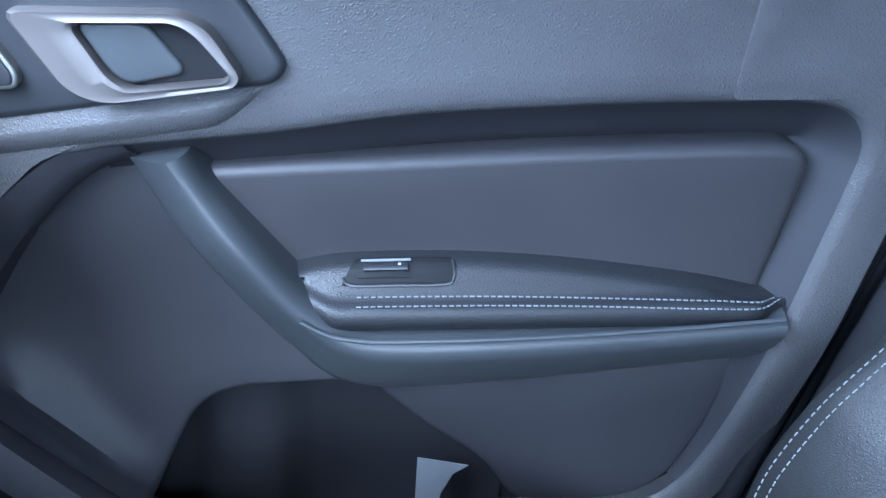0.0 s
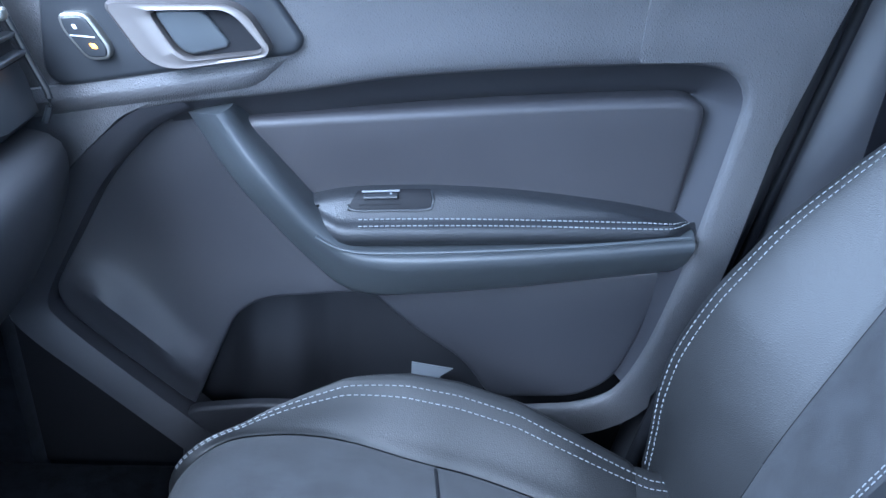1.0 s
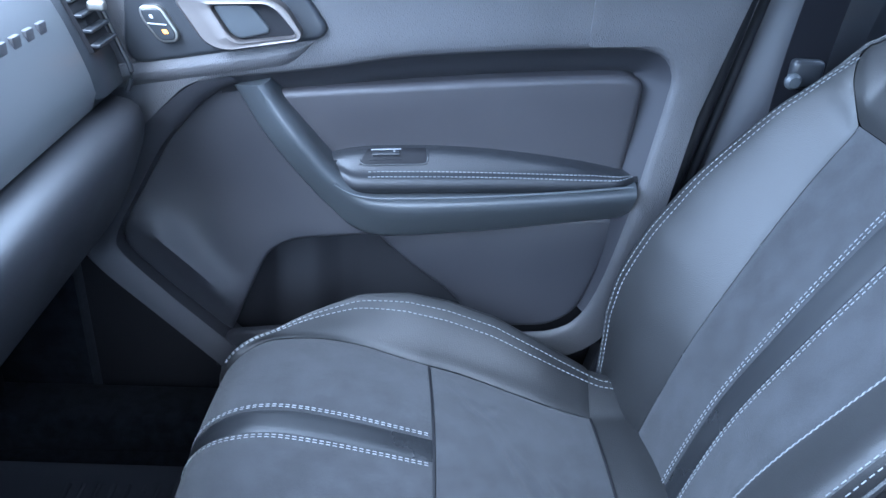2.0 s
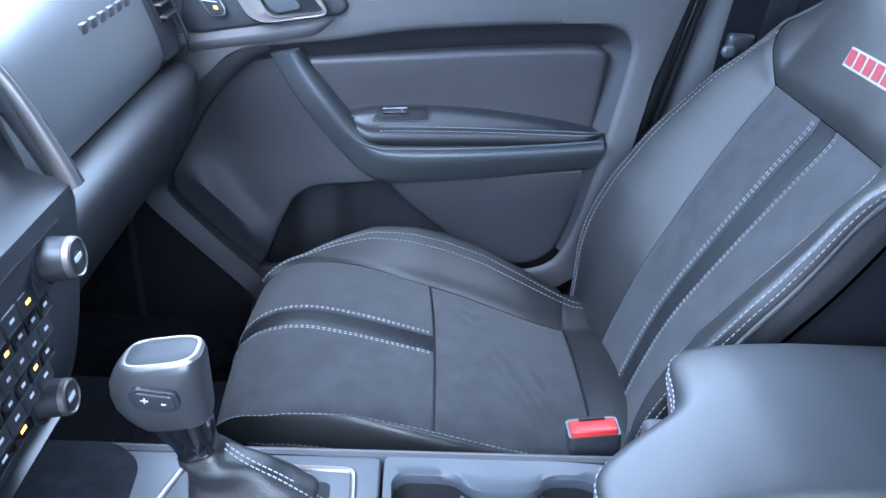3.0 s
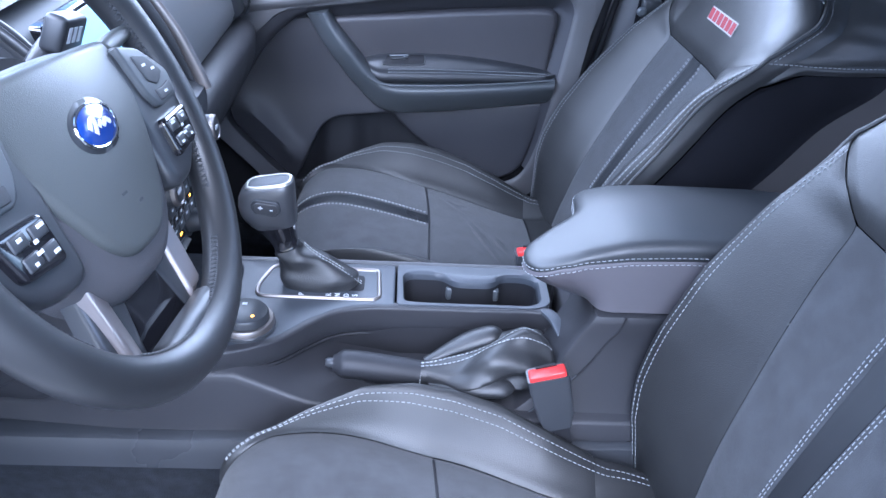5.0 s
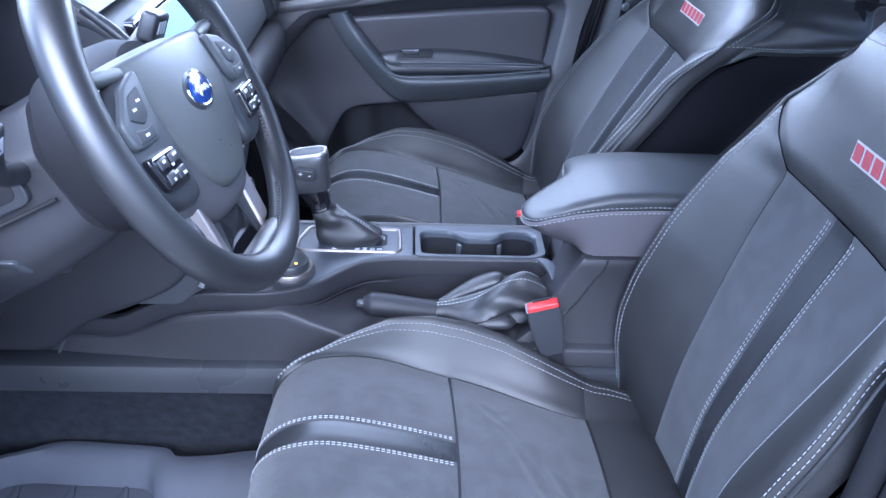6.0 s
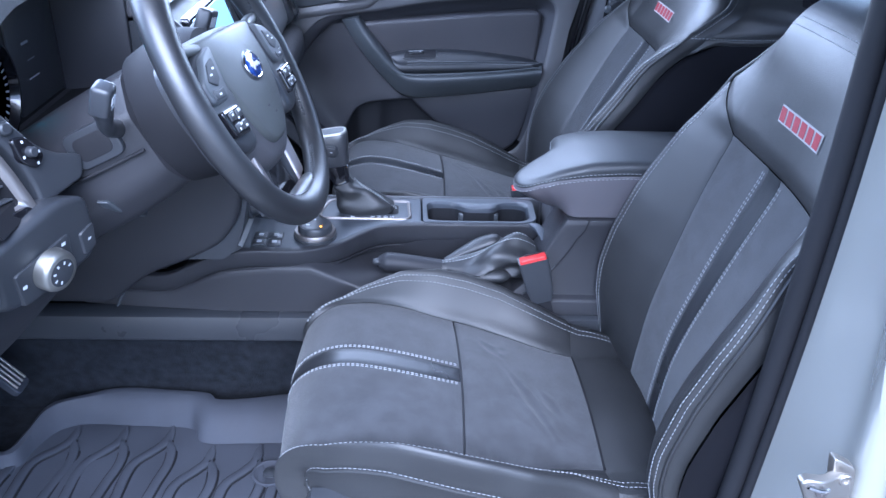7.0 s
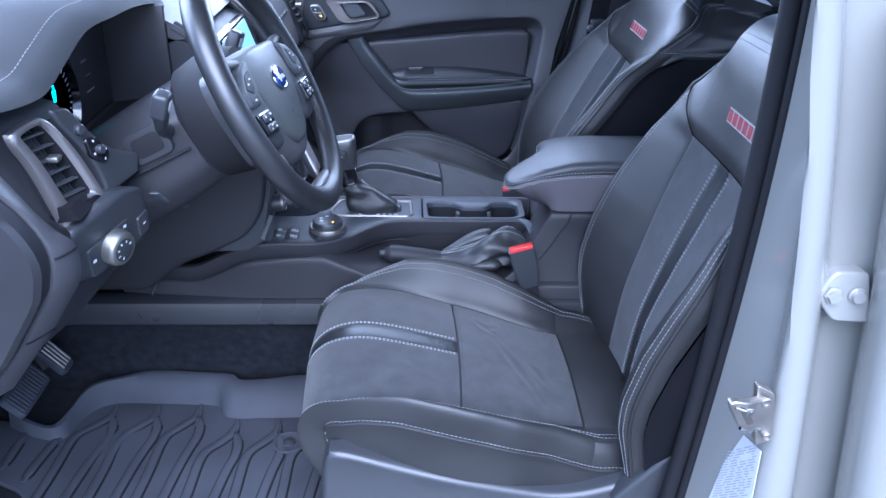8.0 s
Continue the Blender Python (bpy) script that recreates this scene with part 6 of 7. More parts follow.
part("cowl_wall", Geo().box(-0.62, -0.460, 0.020, 0.0285, 0.69, 0.850, 0.002), LOWER, dash, "charcoal side of the instrument cowl")
part("panel_groove", Geo().tube([(-0.552, 0.014, 0.69), (-0.552, 0.014, 0.855)], 0.005, 8), SEAL, dash)
part("dash_top", run([(-1.03, 0.850), (-0.66, 0.846), (-0.64, 0.80), (-1.03, 0.80)], (-0.50, 0.0, 0.36, 0.75, 0.95)), FINE, dash, "charcoal dash top under the windscreen")
part("centre_pad", run([tuple(q) for q in cr([(-0.70, 0.845), (-0.52, 0.838), (-0.455, 0.822), (-0.425, 0.800)], 14)] + [(-0.50, 0.780), (-0.70, 0.78)], (0.030, 0.05, 0.33, 0.355)), FINE, dash, "charcoal pad above the screen")
# outer fascia with the vent: its face turns a little towards the door
def fx(y, z, o=0.0):
    return -0.462 + 0.42 * (y + 0.317) - 0.22 * (z - 0.74) + o


def loop_of(points, r, n):
    q = rounded(points, r)
    return even(np.vstack([q, q[:1]]), n, True)


fa = loop_of([(-0.352, 0.800), (-0.330, 0.797), (-0.318, 0.770), (-0.302, 0.741), (-0.283, 0.726), (-0.257, 0.716), (-0.268, 0.693), (-0.324, 0.684), (-0.323, 0.712), (-0.330, 0.743), (-0.350, 0.783)], [0.004, 0.006, 0.03, 0.03, 0.03, 0.006, 0.006, 0.006, 0.02, 0.03, 0.02], 100)
part("fascia", Geo().panel(fa, lambda p, q, d: (fx(p, q) - d, p, q), 0.08, 0.004, 0.010, 5), SATIN, dash, "satin black fascia beside the vent")
VO = loop_of([(-0.415, 0.7925), (-0.391, 0.798), (-0.372, 0.799), (-0.362, 0.789), (-0.3545, 0.773), (-0.3455, 0.749), (-0.3395, 0.726), (-0.3355, 0.703), (-0.3315, 0.681), (-0.343, 0.6722), (-0.369, 0.6715), (-0.399, 0.670), (-0.402, 0.7035), (-0.4041, 0.732), (-0.4085, 0.757), (-0.4153, 0.7777)], [0.004, 0.01, 0.006, 0.01, 0.02, 0.02, 0.02, 0.02, 0.005, 0.006, 0.01, 0.003, 0.02, 0.02, 0.02, 0.01], 110)
VI = loop_of([(-0.4035, 0.786), (-0.389, 0.7895), (-0.3735, 0.790), (-0.3695, 0.783), (-0.362, 0.764), (-0.355, 0.7385), (-0.350, 0.7155), (-0.3465, 0.698), (-0.357, 0.6961), (-0.3804, 0.6961), (-0.385, 0.7137), (-0.3895, 0.742), (-0.3955, 0.767)], [0.003, 0.006, 0.004, 0.01, 0.02, 0.02, 0.02, 0.003, 0.01, 0.003, 0.02, 0.02, 0.02], 110)
best = min(range(110), key=lambda s: np.sum(np.linalg.norm(np.roll(VI, -s, 0) - VO, axis=1)))
VI = np.roll(VI, -best, 0)
rings = []
for t, d in ((0.0, -0.004), (0.03, 0.001), (0.10, 0.004), (0.45, 0.0055), (0.85, 0.004), (1.0, 0.0)):
    rings.append([(fx(a[0] + (b[0] - a[0]) * t, a[1] + (b[1] - a[1]) * t, d), a[0] + (b[0] - a[0]) * t, a[1] + (b[1] - a[1]) * t) for a, b in zip(VO, VI)])
dv = part("end_vent", Geo().loft(rings, caps=False), PEWTER, dash, "end air vent in a satin pewter rim")
part("vent_liner", Geo().loft([[(fx(a[0], a[1], d), a[0], a[1]) for a in VI] for d in (0.0, -0.028)], caps=False), SEAL, dv, "black inside of the vent")
part("vent_body", Geo().loft([[(fx(a[0], a[1], d), a[0], a[1]) for a in inset(VO, 0.0008)] for d in (-0.003, -0.06)], caps=False), SATIN, dv)
part("vent_mouth", Geo().panel(inset(VI, -0.002), lambda p, q, d: (fx(p, q, -0.026) - d, p, q), 0.02, 0.002, 0.03), SEAL, dv)
for k in range(6):
    z = 0.7030 + 0.0152 * k
    yl = np.interp(z, (0.697, 0.714, 0.742, 0.767, 0.786), (-0.3804, -0.385, -0.3895, -0.3955, -0.4035))
    yr = np.interp(z, (0.698, 0.7155, 0.7385, 0.764, 0.783), (-0.3465, -0.350, -0.355, -0.362, -0.3695))
    part("slat", Geo().loft([[(fx(y, z, o), y, z + h) for o, h in ((-0.011, -0.0013), (-0.004, -0.0013), (-0.003, 0.0), (-0.004, 0.0013), (-0.011, 0.0013))] for y in (yl + 0.0005, yr - 0.0005)]), STACK, dv)
for t in (0.17, 0.34, 0.5, 0.66, 0.83):
    a, b = np.array((-0.380 + 0.033 * t, 0.698)), np.array((-0.403 + 0.032 * t, 0.787))
    part("vane", Geo().loft([[(fx(*c, -0.012), c[0] - 0.0011, c[1]), (fx(*c, -0.012), c[0] + 0.0011, c[1]), (fx(*c, -0.024), c[0] + 0.0011, c[1]), (fx(*c, -0.024), c[0] - 0.0011, c[1])] for c in (a + (b - a) * w for w in np.linspace(0, 1, 8))]), SATIN, dv)
part("vent_tab", Geo().box(fx(-0.371, 0.749, -0.010), fx(-0.371, 0.749, 0.004), -0.378, -0.364, 0.7455, 0.7525, 0.002), SILVER, dv)
part("vent_wheel", Geo().panel(loop_of([(-0.3840, 0.6930), (-0.345, 0.6945), (-0.3365, 0.684), (-0.345, 0.6755), (-0.388, 0.6745)], 0.003, 50), lambda p, q, d: (fx(p, q, 0.0062) - d, p, q), 0.006, 0.0015, 0.01), GLOSS, dv, "gloss black vent shutter wheel")
rows = []
for y in np.linspace(-0.505, -0.335, 8):
    x0 = fx(y, 0.797, -0.004)
    rows.append([(x0, y, 0.790), (x0 - 0.002, y, 0.799), (x0 - 0.008, y, 0.806), (x0 - 0.03, y, 0.811), (-0.64, y, 0.816), (-0.64, y, 0.78)])
part("fascia_top", Geo().loft(rows), SATIN, dash, "satin black shelf over the vent")
# mirror dial and small button beside the vent
mdl = loop_of([(-0.330, 0.758), (-0.315, 0.757), (-0.303, 0.733), (-0.316, 0.722), (-0.329, 0.734)], 0.005, 50)
md = part("mirror_dial", Geo().panel(mdl, lambda p, q, d: (fx(p, q, 0.004) - d, p, q), 0.006, 0.0015, 0.01), GLOSS, dash, "mirror adjuster dial")
nrm = Vector((1, -0.42, 0.22)).normalized()
turn = nrm.to_track_quat("Z", "Y").to_matrix().to_4x4()
p = Matrix.Translation((fx(-0.3175, 0.741, 0.004), -0.3175, 0.741)) @ turn
part("dial_knob", Geo().lathe([(0, 0.007), (0.0042, 0.007), (0.0055, 0.0055), (0.0058, 0.0)], p, 20), SATIN, md)
for y, z in ((-0.321, 0.7525), (-0.3085, 0.7385), (-0.3255, 0.738), (-0.314, 0.728)):
    q = Matrix.Translation((fx(y, z, 0.0043), y, z)) @ turn
    part("dial_mark", Geo().add([q @ Vector(c) for c in ((-0.0014, -0.0014, 0), (0.0014, -0.0014, 0), (0.0014, 0.0014, 0), (-0.0014, 0.0014, 0))], [(0, 1, 2, 3)]), ICON, md)
part("dimmer_button", Geo().lathe([(0, 0.006), (0.005, 0.006), (0.0068, 0.0045), (0.0072, 0)], Matrix.Translation((fx(-0.329, 0.769), -0.329, 0.769)) @ turn, 20), SATIN, dash, "small round button")
# knee panel with the light switch
kp = [tuple(q) for q in cr([(-0.50, 0.625), (-0.470, 0.618), (-0.458, 0.600), (-0.475, 0.560), (-0.53, 0.500), (-0.60, 0.440), (-0.66, 0.405)], 30)] + [(-0.75, 0.42), (-0.70, 0.62)]
part("knee_panel", run(kp, np.linspace(-0.425, 0.060, 6), lambda y: (-0.05 * step(-y, 0.30, 0.43), 0)), DASH, dash, "dark knee panel under the wheel")


def hx(y, z, o=0.0):
    return -0.440 + 0.42 * (y + 0.33) + 0.15 * (z - 0.64) + o


kb = loop_of([(-0.364, 0.685), (-0.330, 0.694), (-0.296, 0.686), (-0.281, 0.624), (-0.292, 0.606), (-0.385, 0.598), (-0.402, 0.604), (-0.410, 0.650), (-0.412, 0.672)], [0.01, 0.015, 0.012, 0.015, 0.012, 0.02, 0.012, 0.02, 0.01], 90)
part("switch_housing", Geo().panel(kb, lambda p, q, d: (hx(p, q) - d, p, q), 0.10, 0.008, 0.012, 6), SATIN, dash, "satin black housing of the lamp switch")
part("column_surround", run([tuple(q) for q in cr([(-0.56, 0.700), (-0.50, 0.690), (-0.47, 0.665), (-0.462, 0.63), (-0.475, 0.60)], 16)] + [(-0.60, 0.60), (-0.60, 0.70)], (-0.235, -0.225, 0.02, 0.03)), DASH, dash, "dark surround of the column")
# dash end: plain cap, moulded band round it, and the fill behind the vent
endp = [tuple(q) for q in cr([(-0.56, 0.815), (-0.520, 0.795), (-0.493, 0.760), (-0.475, 0.739), (-0.460, 0.712), (-0.455, 0.687), (-0.460, 0.661), (-0.465, 0.647), (-0.492, 0.604), (-0.522, 0.560), (-0.60, 0.47), (-0.68, 0.40)], 40)] + [(-0.90, 0.42), (-0.90, 0.80)]
part("end_cap", run(endp, (-0.530, -0.524, -0.503, -0.498), lambda y: (-0.006 if y in (-0.530, -0.498) else 0, 0)), DASH, dash, "dark dash end cap")
li = cr([(-0.515, -0.50, 0.785), (-0.490, -0.50, 0.760), (-0.472, -0.50, 0.739), (-0.457, -0.50, 0.712), (-0.452, -0.50, 0.687), (-0.457, -0.50, 0.661), (-0.462, -0.50, 0.647), (-0.489, -0.50, 0.604), (-0.519, -0.50, 0.560), (-0.57, -0.50, 0.50)], 50)
lo_ = cr([(-0.515, -0.46, 0.775), (-0.498, -0.46, 0.749), (-0.481, -0.46, 0.722), (-0.464, -0.46, 0.702), (-0.446, -0.46, 0.687), (-0.443, -0.46, 0.659), (-0.449, -0.46, 0.638), (-0.463, -0.46, 0.616), (-0.493, -0.46, 0.571), (-0.55, -0.46, 0.495)], 50)
rows = []
for a, b in zip(li, lo_):
    n = np.array((0.004, 0, 0.0))
    rows.append([a - n * 3, a, a * 0.93 + b * 0.07 + n * 0.5, a * 0.5 + b * 0.5 + n * 0.8, a * 0.07 + b * 0.93 + n * 0.5, b, b - n * 3])
part("end_band", Geo().grid(rows), FINE, dash, "moulded band round the dash end")
for k in (17, 34):
    part("band_joint", Geo().tube([r + np.array((0.0012, 0, 0)) for r in rows[k][1:6]], 0.0011, 6), SEAL, dash)
rows = []
for z in np.linspace(0.56, 0.800, 16):
    xo = float(np.interp(z, lo_[::-1, 2], lo_[::-1, 0]))
    xi = fx(-0.405, z) if z > 0.680 else hx(-0.405, z) - 0.10 * max(0, 0.60 - z) * 4
    rows.append([(xo + (xi - xo) * t - 0.008, -0.462 + 0.062 * t, z) for t in (0, 0.3, 0.6, 1.0)] + [(xi - 0.06, -0.395, z)])
part("end_fill", Geo().grid(rows), DASH, dash, "dark panel beside the vent")
lp = loop_of([(-0.392, 0.639), (-0.382, 0.599), (-0.320, 0.607), (-0.326, 0.655)], 0.004, 60)
ls = part("light_panel", Geo().panel(lp, lambda p, q, d: (hx(p, q, 0.003) - d, p, q), 0.006, 0.0012, 0.012), SATIN, dash, "headlamp switch panel")
nrm = Vector((1, -0.42, -0.15)).normalized()
p = Matrix.Translation((hx(-0.351, 0.627, 0.003), -0.351, 0.627)) @ nrm.to_track_quat("Z", "Y").to_matrix().to_4x4()
kn = part("light_knob", Geo().lathe([(0, 0.016), (0.012, 0.016), (0.0185, 0.0150), (0.0195, 0.012), (0.0195, 0.0)], p, 36), SATIN, ls, "black rotary lamp switch")
part("knob_rim", Geo().lathe([(0.0187, 0.0155), (0.0205, 0.0145), (0.0225, 0.010), (0.0230, 0.0), (0.0195, 0.0), (0.0195, 0.013)], p, 36), SILVER, ls, "silver knob rim")
for a in range(30, 300, 45):
    q = p @ pose(0, 0, 0.0163, 0, 0, a) @ pose(0.011, 0, 0)
    part("knob_mark", Geo().add([q @ Vector(c) for c in ((-0.0018, -0.0012, 0), (0.0018, -0.0012, 0), (0.0018, 0.0012, 0), (-0.0018, 0.0012, 0))], [(0, 1, 2, 3)]), ICON, ls)
for y, z in ((-0.382, 0.622), (-0.334, 0.646)):
    g = Geo().add([(hx(a, b, 0.0034), a, b) for a, b in ((y - 0.0025, z - 0.002), (y + 0.0025, z - 0.002), (y + 0.0025, z + 0.002), (y - 0.0025, z + 0.002))], [(0, 1, 2, 3)])
    part("panel_mark", g, ICON, ls)
sbl = loop_of([(-0.311, 0.645), (-0.294, 0.652), (-0.289, 0.622), (-0.304, 0.617)], 0.003, 40)
sb = part("side_button", Geo().panel(sbl, lambda p, q, d: (hx(p, q, 0.003) - d, p, q), 0.006, 0.0012, 0.012), SATIN, dash, "small square dash button")
part("button_mark", Geo().add([(hx(a, b, 0.0034), a, b) for a, b in ((-0.302, 0.633), (-0.298, 0.634), (-0.2975, 0.637), (-0.3015, 0.636))], [(0, 1, 2, 3)]), ICON, sb)
part("bonnet_lever", Geo().panel(rounded([(-0.262, 0.660), (-0.235, 0.656), (-0.180, 0.618), (-0.188, 0.606), (-0.245, 0.640)], 0.005), lambda u, v, d: (-0.404 - 0.3 * (v - 0.63) - d, u, v), 0.014, 0.004, 0.02), LEVER, dash, "black release lever")

# steering column and stalks
col = thing("steering_column", (-0.42, -0.150, 0.62), "black steering column shroud with two stalks", "steering column")
WC = Vector((-0.2979, -0.1687, 0.7685))
WM = Matrix.Translation(WC) @ pose(0, 0, 0, 0, 90 - 26.65, -1.96) @ pose(0, 0, 0, 0, 0, 90 - 3.0)
ov = [(0.074, 0.006), (0.083, -0.012), (0.086, -0.045), (0.080, -0.078), (0.070, -0.080)]
part("collar", Geo().loft([[tuple(WM @ Vector((r * math.cos(a), r * math.sin(a) - 0.008, h))) for a in np.linspace(0, 2 * math.pi, 48, endpoint=False)] for r, h in ov]), SEAL, col, "black collar behind the wheel")
rings = []
for h, w, up_, dn_ in ((-0.070, 0.070, 0.050, 0.066), (-0.076, 0.086, 0.060, 0.078), (-0.10, 0.092, 0.062, 0.084), (-0.16, 0.095, 0.058, 0.092), (-0.24, 0.095, 0.05, 0.095)):
    rings.append([tuple(WM @ Vector((w * a, (up_ if b > 0 else dn_) * b, h))) for a, b in rounded([(-0.92, -0.62), (-0.55, -1), (0.55, -1), (0.92, -0.62), (1, 0.35), (0.62, 1), (-0.62, 1), (-1, 0.35)], 0.16, 4)])
part("shroud", Geo().loft(rings), DASH, col, "dark column shroud")
part("shroud_joint", Geo().tube([tuple(WM @ Vector((-0.0955 * k, -0.018, h))) for h, k in ((-0.08, 0.93), (-0.12, 0.985), (-0.17, 1.005), (-0.23, 1.0))], 0.0022, 6), SEAL, col)
# indicator stalk at the near side, wiper stalk at the far side
for s, tip, mid in ((-1, (-0.374, -0.328, 0.800), (-0.386, -0.300, 0.764)), (1, (-0.362, 0.050, 0.790), (-0.385, 0.010, 0.760))):
    base = (-0.392, -0.150 + s * 0.080, 0.736)
    part("stalk_slot", Geo().panel(rounded([(-0.030, -0.021), (0.030, -0.021), (0.030, 0.021), (-0.030, 0.021)], 0.012), lambda p, q, d: tuple(WM @ Vector((s * (0.0962 - d), q + 0.010, p - 0.125))), 0.008, 0.002, 0.02), SATIN, col, "satin stalk slot frame")
    part("slot_gap", Geo().panel(rounded([(-0.021, -0.013), (0.021, -0.013), (0.021, 0.013), (-0.021, 0.013)], 0.009), lambda p, q, d: tuple(WM @ Vector((s * (0.0970 - d), q + 0.010, p - 0.125))), 0.003, 0.0006, 0.02), SEAL, col, "dark stalk slot")
    stk = part("stalk", Geo().tube(cr([base, (-0.392, -0.150 + s * 0.105, 0.744), mid, tip], 24), [0.0075] * 12 + [0.0070 + 0.003 * step(i, 0, 9) for i in range(12)], 14, flat=1.3), SATIN, col, "black column stalk")
    t = Vector(tip)
    w = 0.011 if s < 0 else 0.030
    part("stalk_end", Geo().box(-0.010, 0.010, -w, w, -0.017, 0.017, 0.005).move(Matrix.Translation(t) @ pose(0, 0, 0, -12 * s, 18, 0)), SATIN, stk)
    for b in ((0.0,) if s < 0 else (-0.016, -0.003, 0.010)):
        part("stalk_mark", Geo().box(0.0098, 0.0106, b - 0.004, b + 0.004, -0.006, 0.008).move(Matrix.Translation(t) @ pose(0, 0, 0, -12 * s, 18, 0)), ICON, stk)

# ---- steering wheel ----
wheel = thing("steering_wheel", tuple(WC), "black leather steering wheel with silver spokes and button pads", "steering wheel")
RW = 0.1685
ring = [(RW * math.cos(a), RW * math.sin(a), 0.028) for a in np.linspace(0, 2 * math.pi, 96, endpoint=False)]
R = [0.0170 + 0.0022 * (math.exp(-((math.degrees(a) - 42) / 14) ** 2) + math.exp(-((math.degrees(a) - 138) / 14) ** 2)) for a in np.linspace(0, 2 * math.pi, 96, endpoint=False)]
part("rim", Geo().tube(ring, R, 22, closed=True, flat=0.92).move(WM), RIM, wheel, "black leather rim")
# cross stitching on the inner side of the rim, and four seams round it
for a0, a1 in ((-38, 58), (122, 218), (236, 262), (278, 304)):
    th = Geo()
    for a in np.arange(a0, a1, 1.7):
        for s in (1, -1):
            b0, b1 = radians(a), radians(a + 1.25)
            p0 = np.array(((RW - 0.0160) * math.cos(b0), (RW - 0.0160) * math.sin(b0), 0.031 + 0.0045 * s))
            p1 = np.array(((RW - 0.0160) * math.cos(b1), (RW - 0.0160) * math.sin(b1), 0.031 - 0.0045 * s))
            n = -np.array((math.cos(b0), math.sin(b0), 0))
            th.stitch([p0, p1], [n, n], 0.0095, 0.0082, 0.0014, 0.0012)
    part("cross_stitching", th.move(WM), STACK, wheel, "slate cross stitching inside the rim")
for a in (-52, 232, 62, 118):
    c = radians(a)
    ang = np.linspace(0, 2 * math.pi, 24)
    pts = [((RW + 0.0160 * math.cos(k)) * math.cos(c), (RW + 0.0160 * math.cos(k)) * math.sin(c), 0.028 + 0.0148 * math.sin(k)) for k in ang]
    part("rim_seam", Geo().tube(pts, 0.0005, 6).move(WM), SEAL, wheel)


HM = WM @ pose(0, 0.003, -0.006, 0, 0, -3)


def wp(h0, k=0.0):
    """Onto the wheel, with a dome of height k."""
    return lambda p, q, d: tuple(HM @ Vector((p, q, h0 - d - k * (p * p + q * q) * 20)))


def both(pts, r, n, s=1):
    """A closed outline of wheel trim, mirrored for s = -1."""
    q = rounded(pts if s > 0 else [(-a, b) for a, b in pts][::-1], r)
    return even(np.vstack([q, q[:1]]), n, True)


half = [(0.0, 0.055), (0.050, 0.054), (0.088, 0.047), (0.100, 0.022), (0.095, -0.040), (0.076, -0.084), (0.040, -0.113), (0.0, -0.117)]
part("airbag_cover", Geo().panel(both([(-a, b) for a, b in half[1:-1]] + [(a, b) for a, b in half[:0:-1]][1:] + [half[0]], 0.024, 120), wp(0.044, 0.055), 0.040, 0.018, 0.016, 7), FINE, wheel, "grained charcoal airbag cover")
half = [(0.0, 0.051), (0.060, 0.051), (0.098, 0.050), (0.107, 0.038), (0.092, 0.006), (0.074, -0.030), (0.048, -0.070), (0.024, -0.087), (0.0, -0.088)]
part("airbag_face", Geo().panel(both([(-a, b) for a, b in half[1:-1]] + [(a, b) for a, b in half[:0:-1]][1:] + [half[0]], 0.022, 90), wp(0.0505, 0.055), 0.014, 0.007, 0.012, 6), AIRBAG, wheel, "raised slate face of the airbag cover")
part("hub_back", Geo().panel(both([(-0.098, 0.044), (-0.104, 0.0), (-0.080, -0.090), (0.080, -0.090), (0.104, 0.0), (0.098, 0.044), (0.0, 0.052)], 0.03, 80), wp(0.012), 0.03, 0.01, 0.03), SATIN, wheel)
em = pose(0, 0.001, 0.0490)
oval_em = Matrix.Diagonal((1.0, 0.56, 1, 1))
part("emblem_seat", Geo().lathe([(0, 0.0012), (0.030, 0.0012), (0.032, 0.0002), (0.032, -0.003)], HM @ em @ Matrix.Diagonal((1.0, 0.62, 1, 1)), 44), SATIN, wheel, "dark recess round the emblem")
emb = part("emblem", Geo().lathe([(0, 0.0046), (0.018, 0.0042), (0.0240, 0.0030), (0.0255, 0.0015), (0.0255, 0)], HM @ em @ oval_em, 44), BLUE, wheel, "glossy blue oval emblem with a pale shape")
g = Geo()
for pts, r in (([(-0.014, -0.001), (-0.009, 0.004), (-0.004, 0.0045), (-0.006, -0.001), (-0.009, -0.005)], 0.0024), ([(-0.002, -0.002), (0.002, 0.001), (0.005, -0.002), (0.009, 0.001), (0.014, -0.002)], 0.0022)):
    g.tube([tuple(HM @ em @ Vector((u, v, 0.0042))) for u, v in cr(pts, 16)], r, 6, up=tuple(WM.col[2][:3]), flat=0.5)
part("emblem_shape", g, ICON, emb, "pale flowing shape")
part("emblem_rim", Geo().tube([tuple(HM @ em @ Vector((0.0256 * math.cos(a), 0.0146 * math.sin(a), 0.0020))) for a in np.linspace(0, 2 * math.pi, 44, endpoint=False)], 0.0012, 8, closed=True, up=tuple(WM.col[2][:3])), CHROME, emb, "bright emblem rim")
part("airbag_mark", Geo().box(-0.013, -0.006, -0.047, -0.045, 0.0440, 0.0484).move(HM), STACK, wheel, "faint moulded mark")
part("airbag_mark", Geo().box(0.004, 0.010, -0.058, -0.056, 0.0430, 0.0471).move(HM), STACK, wheel, "faint moulded mark")
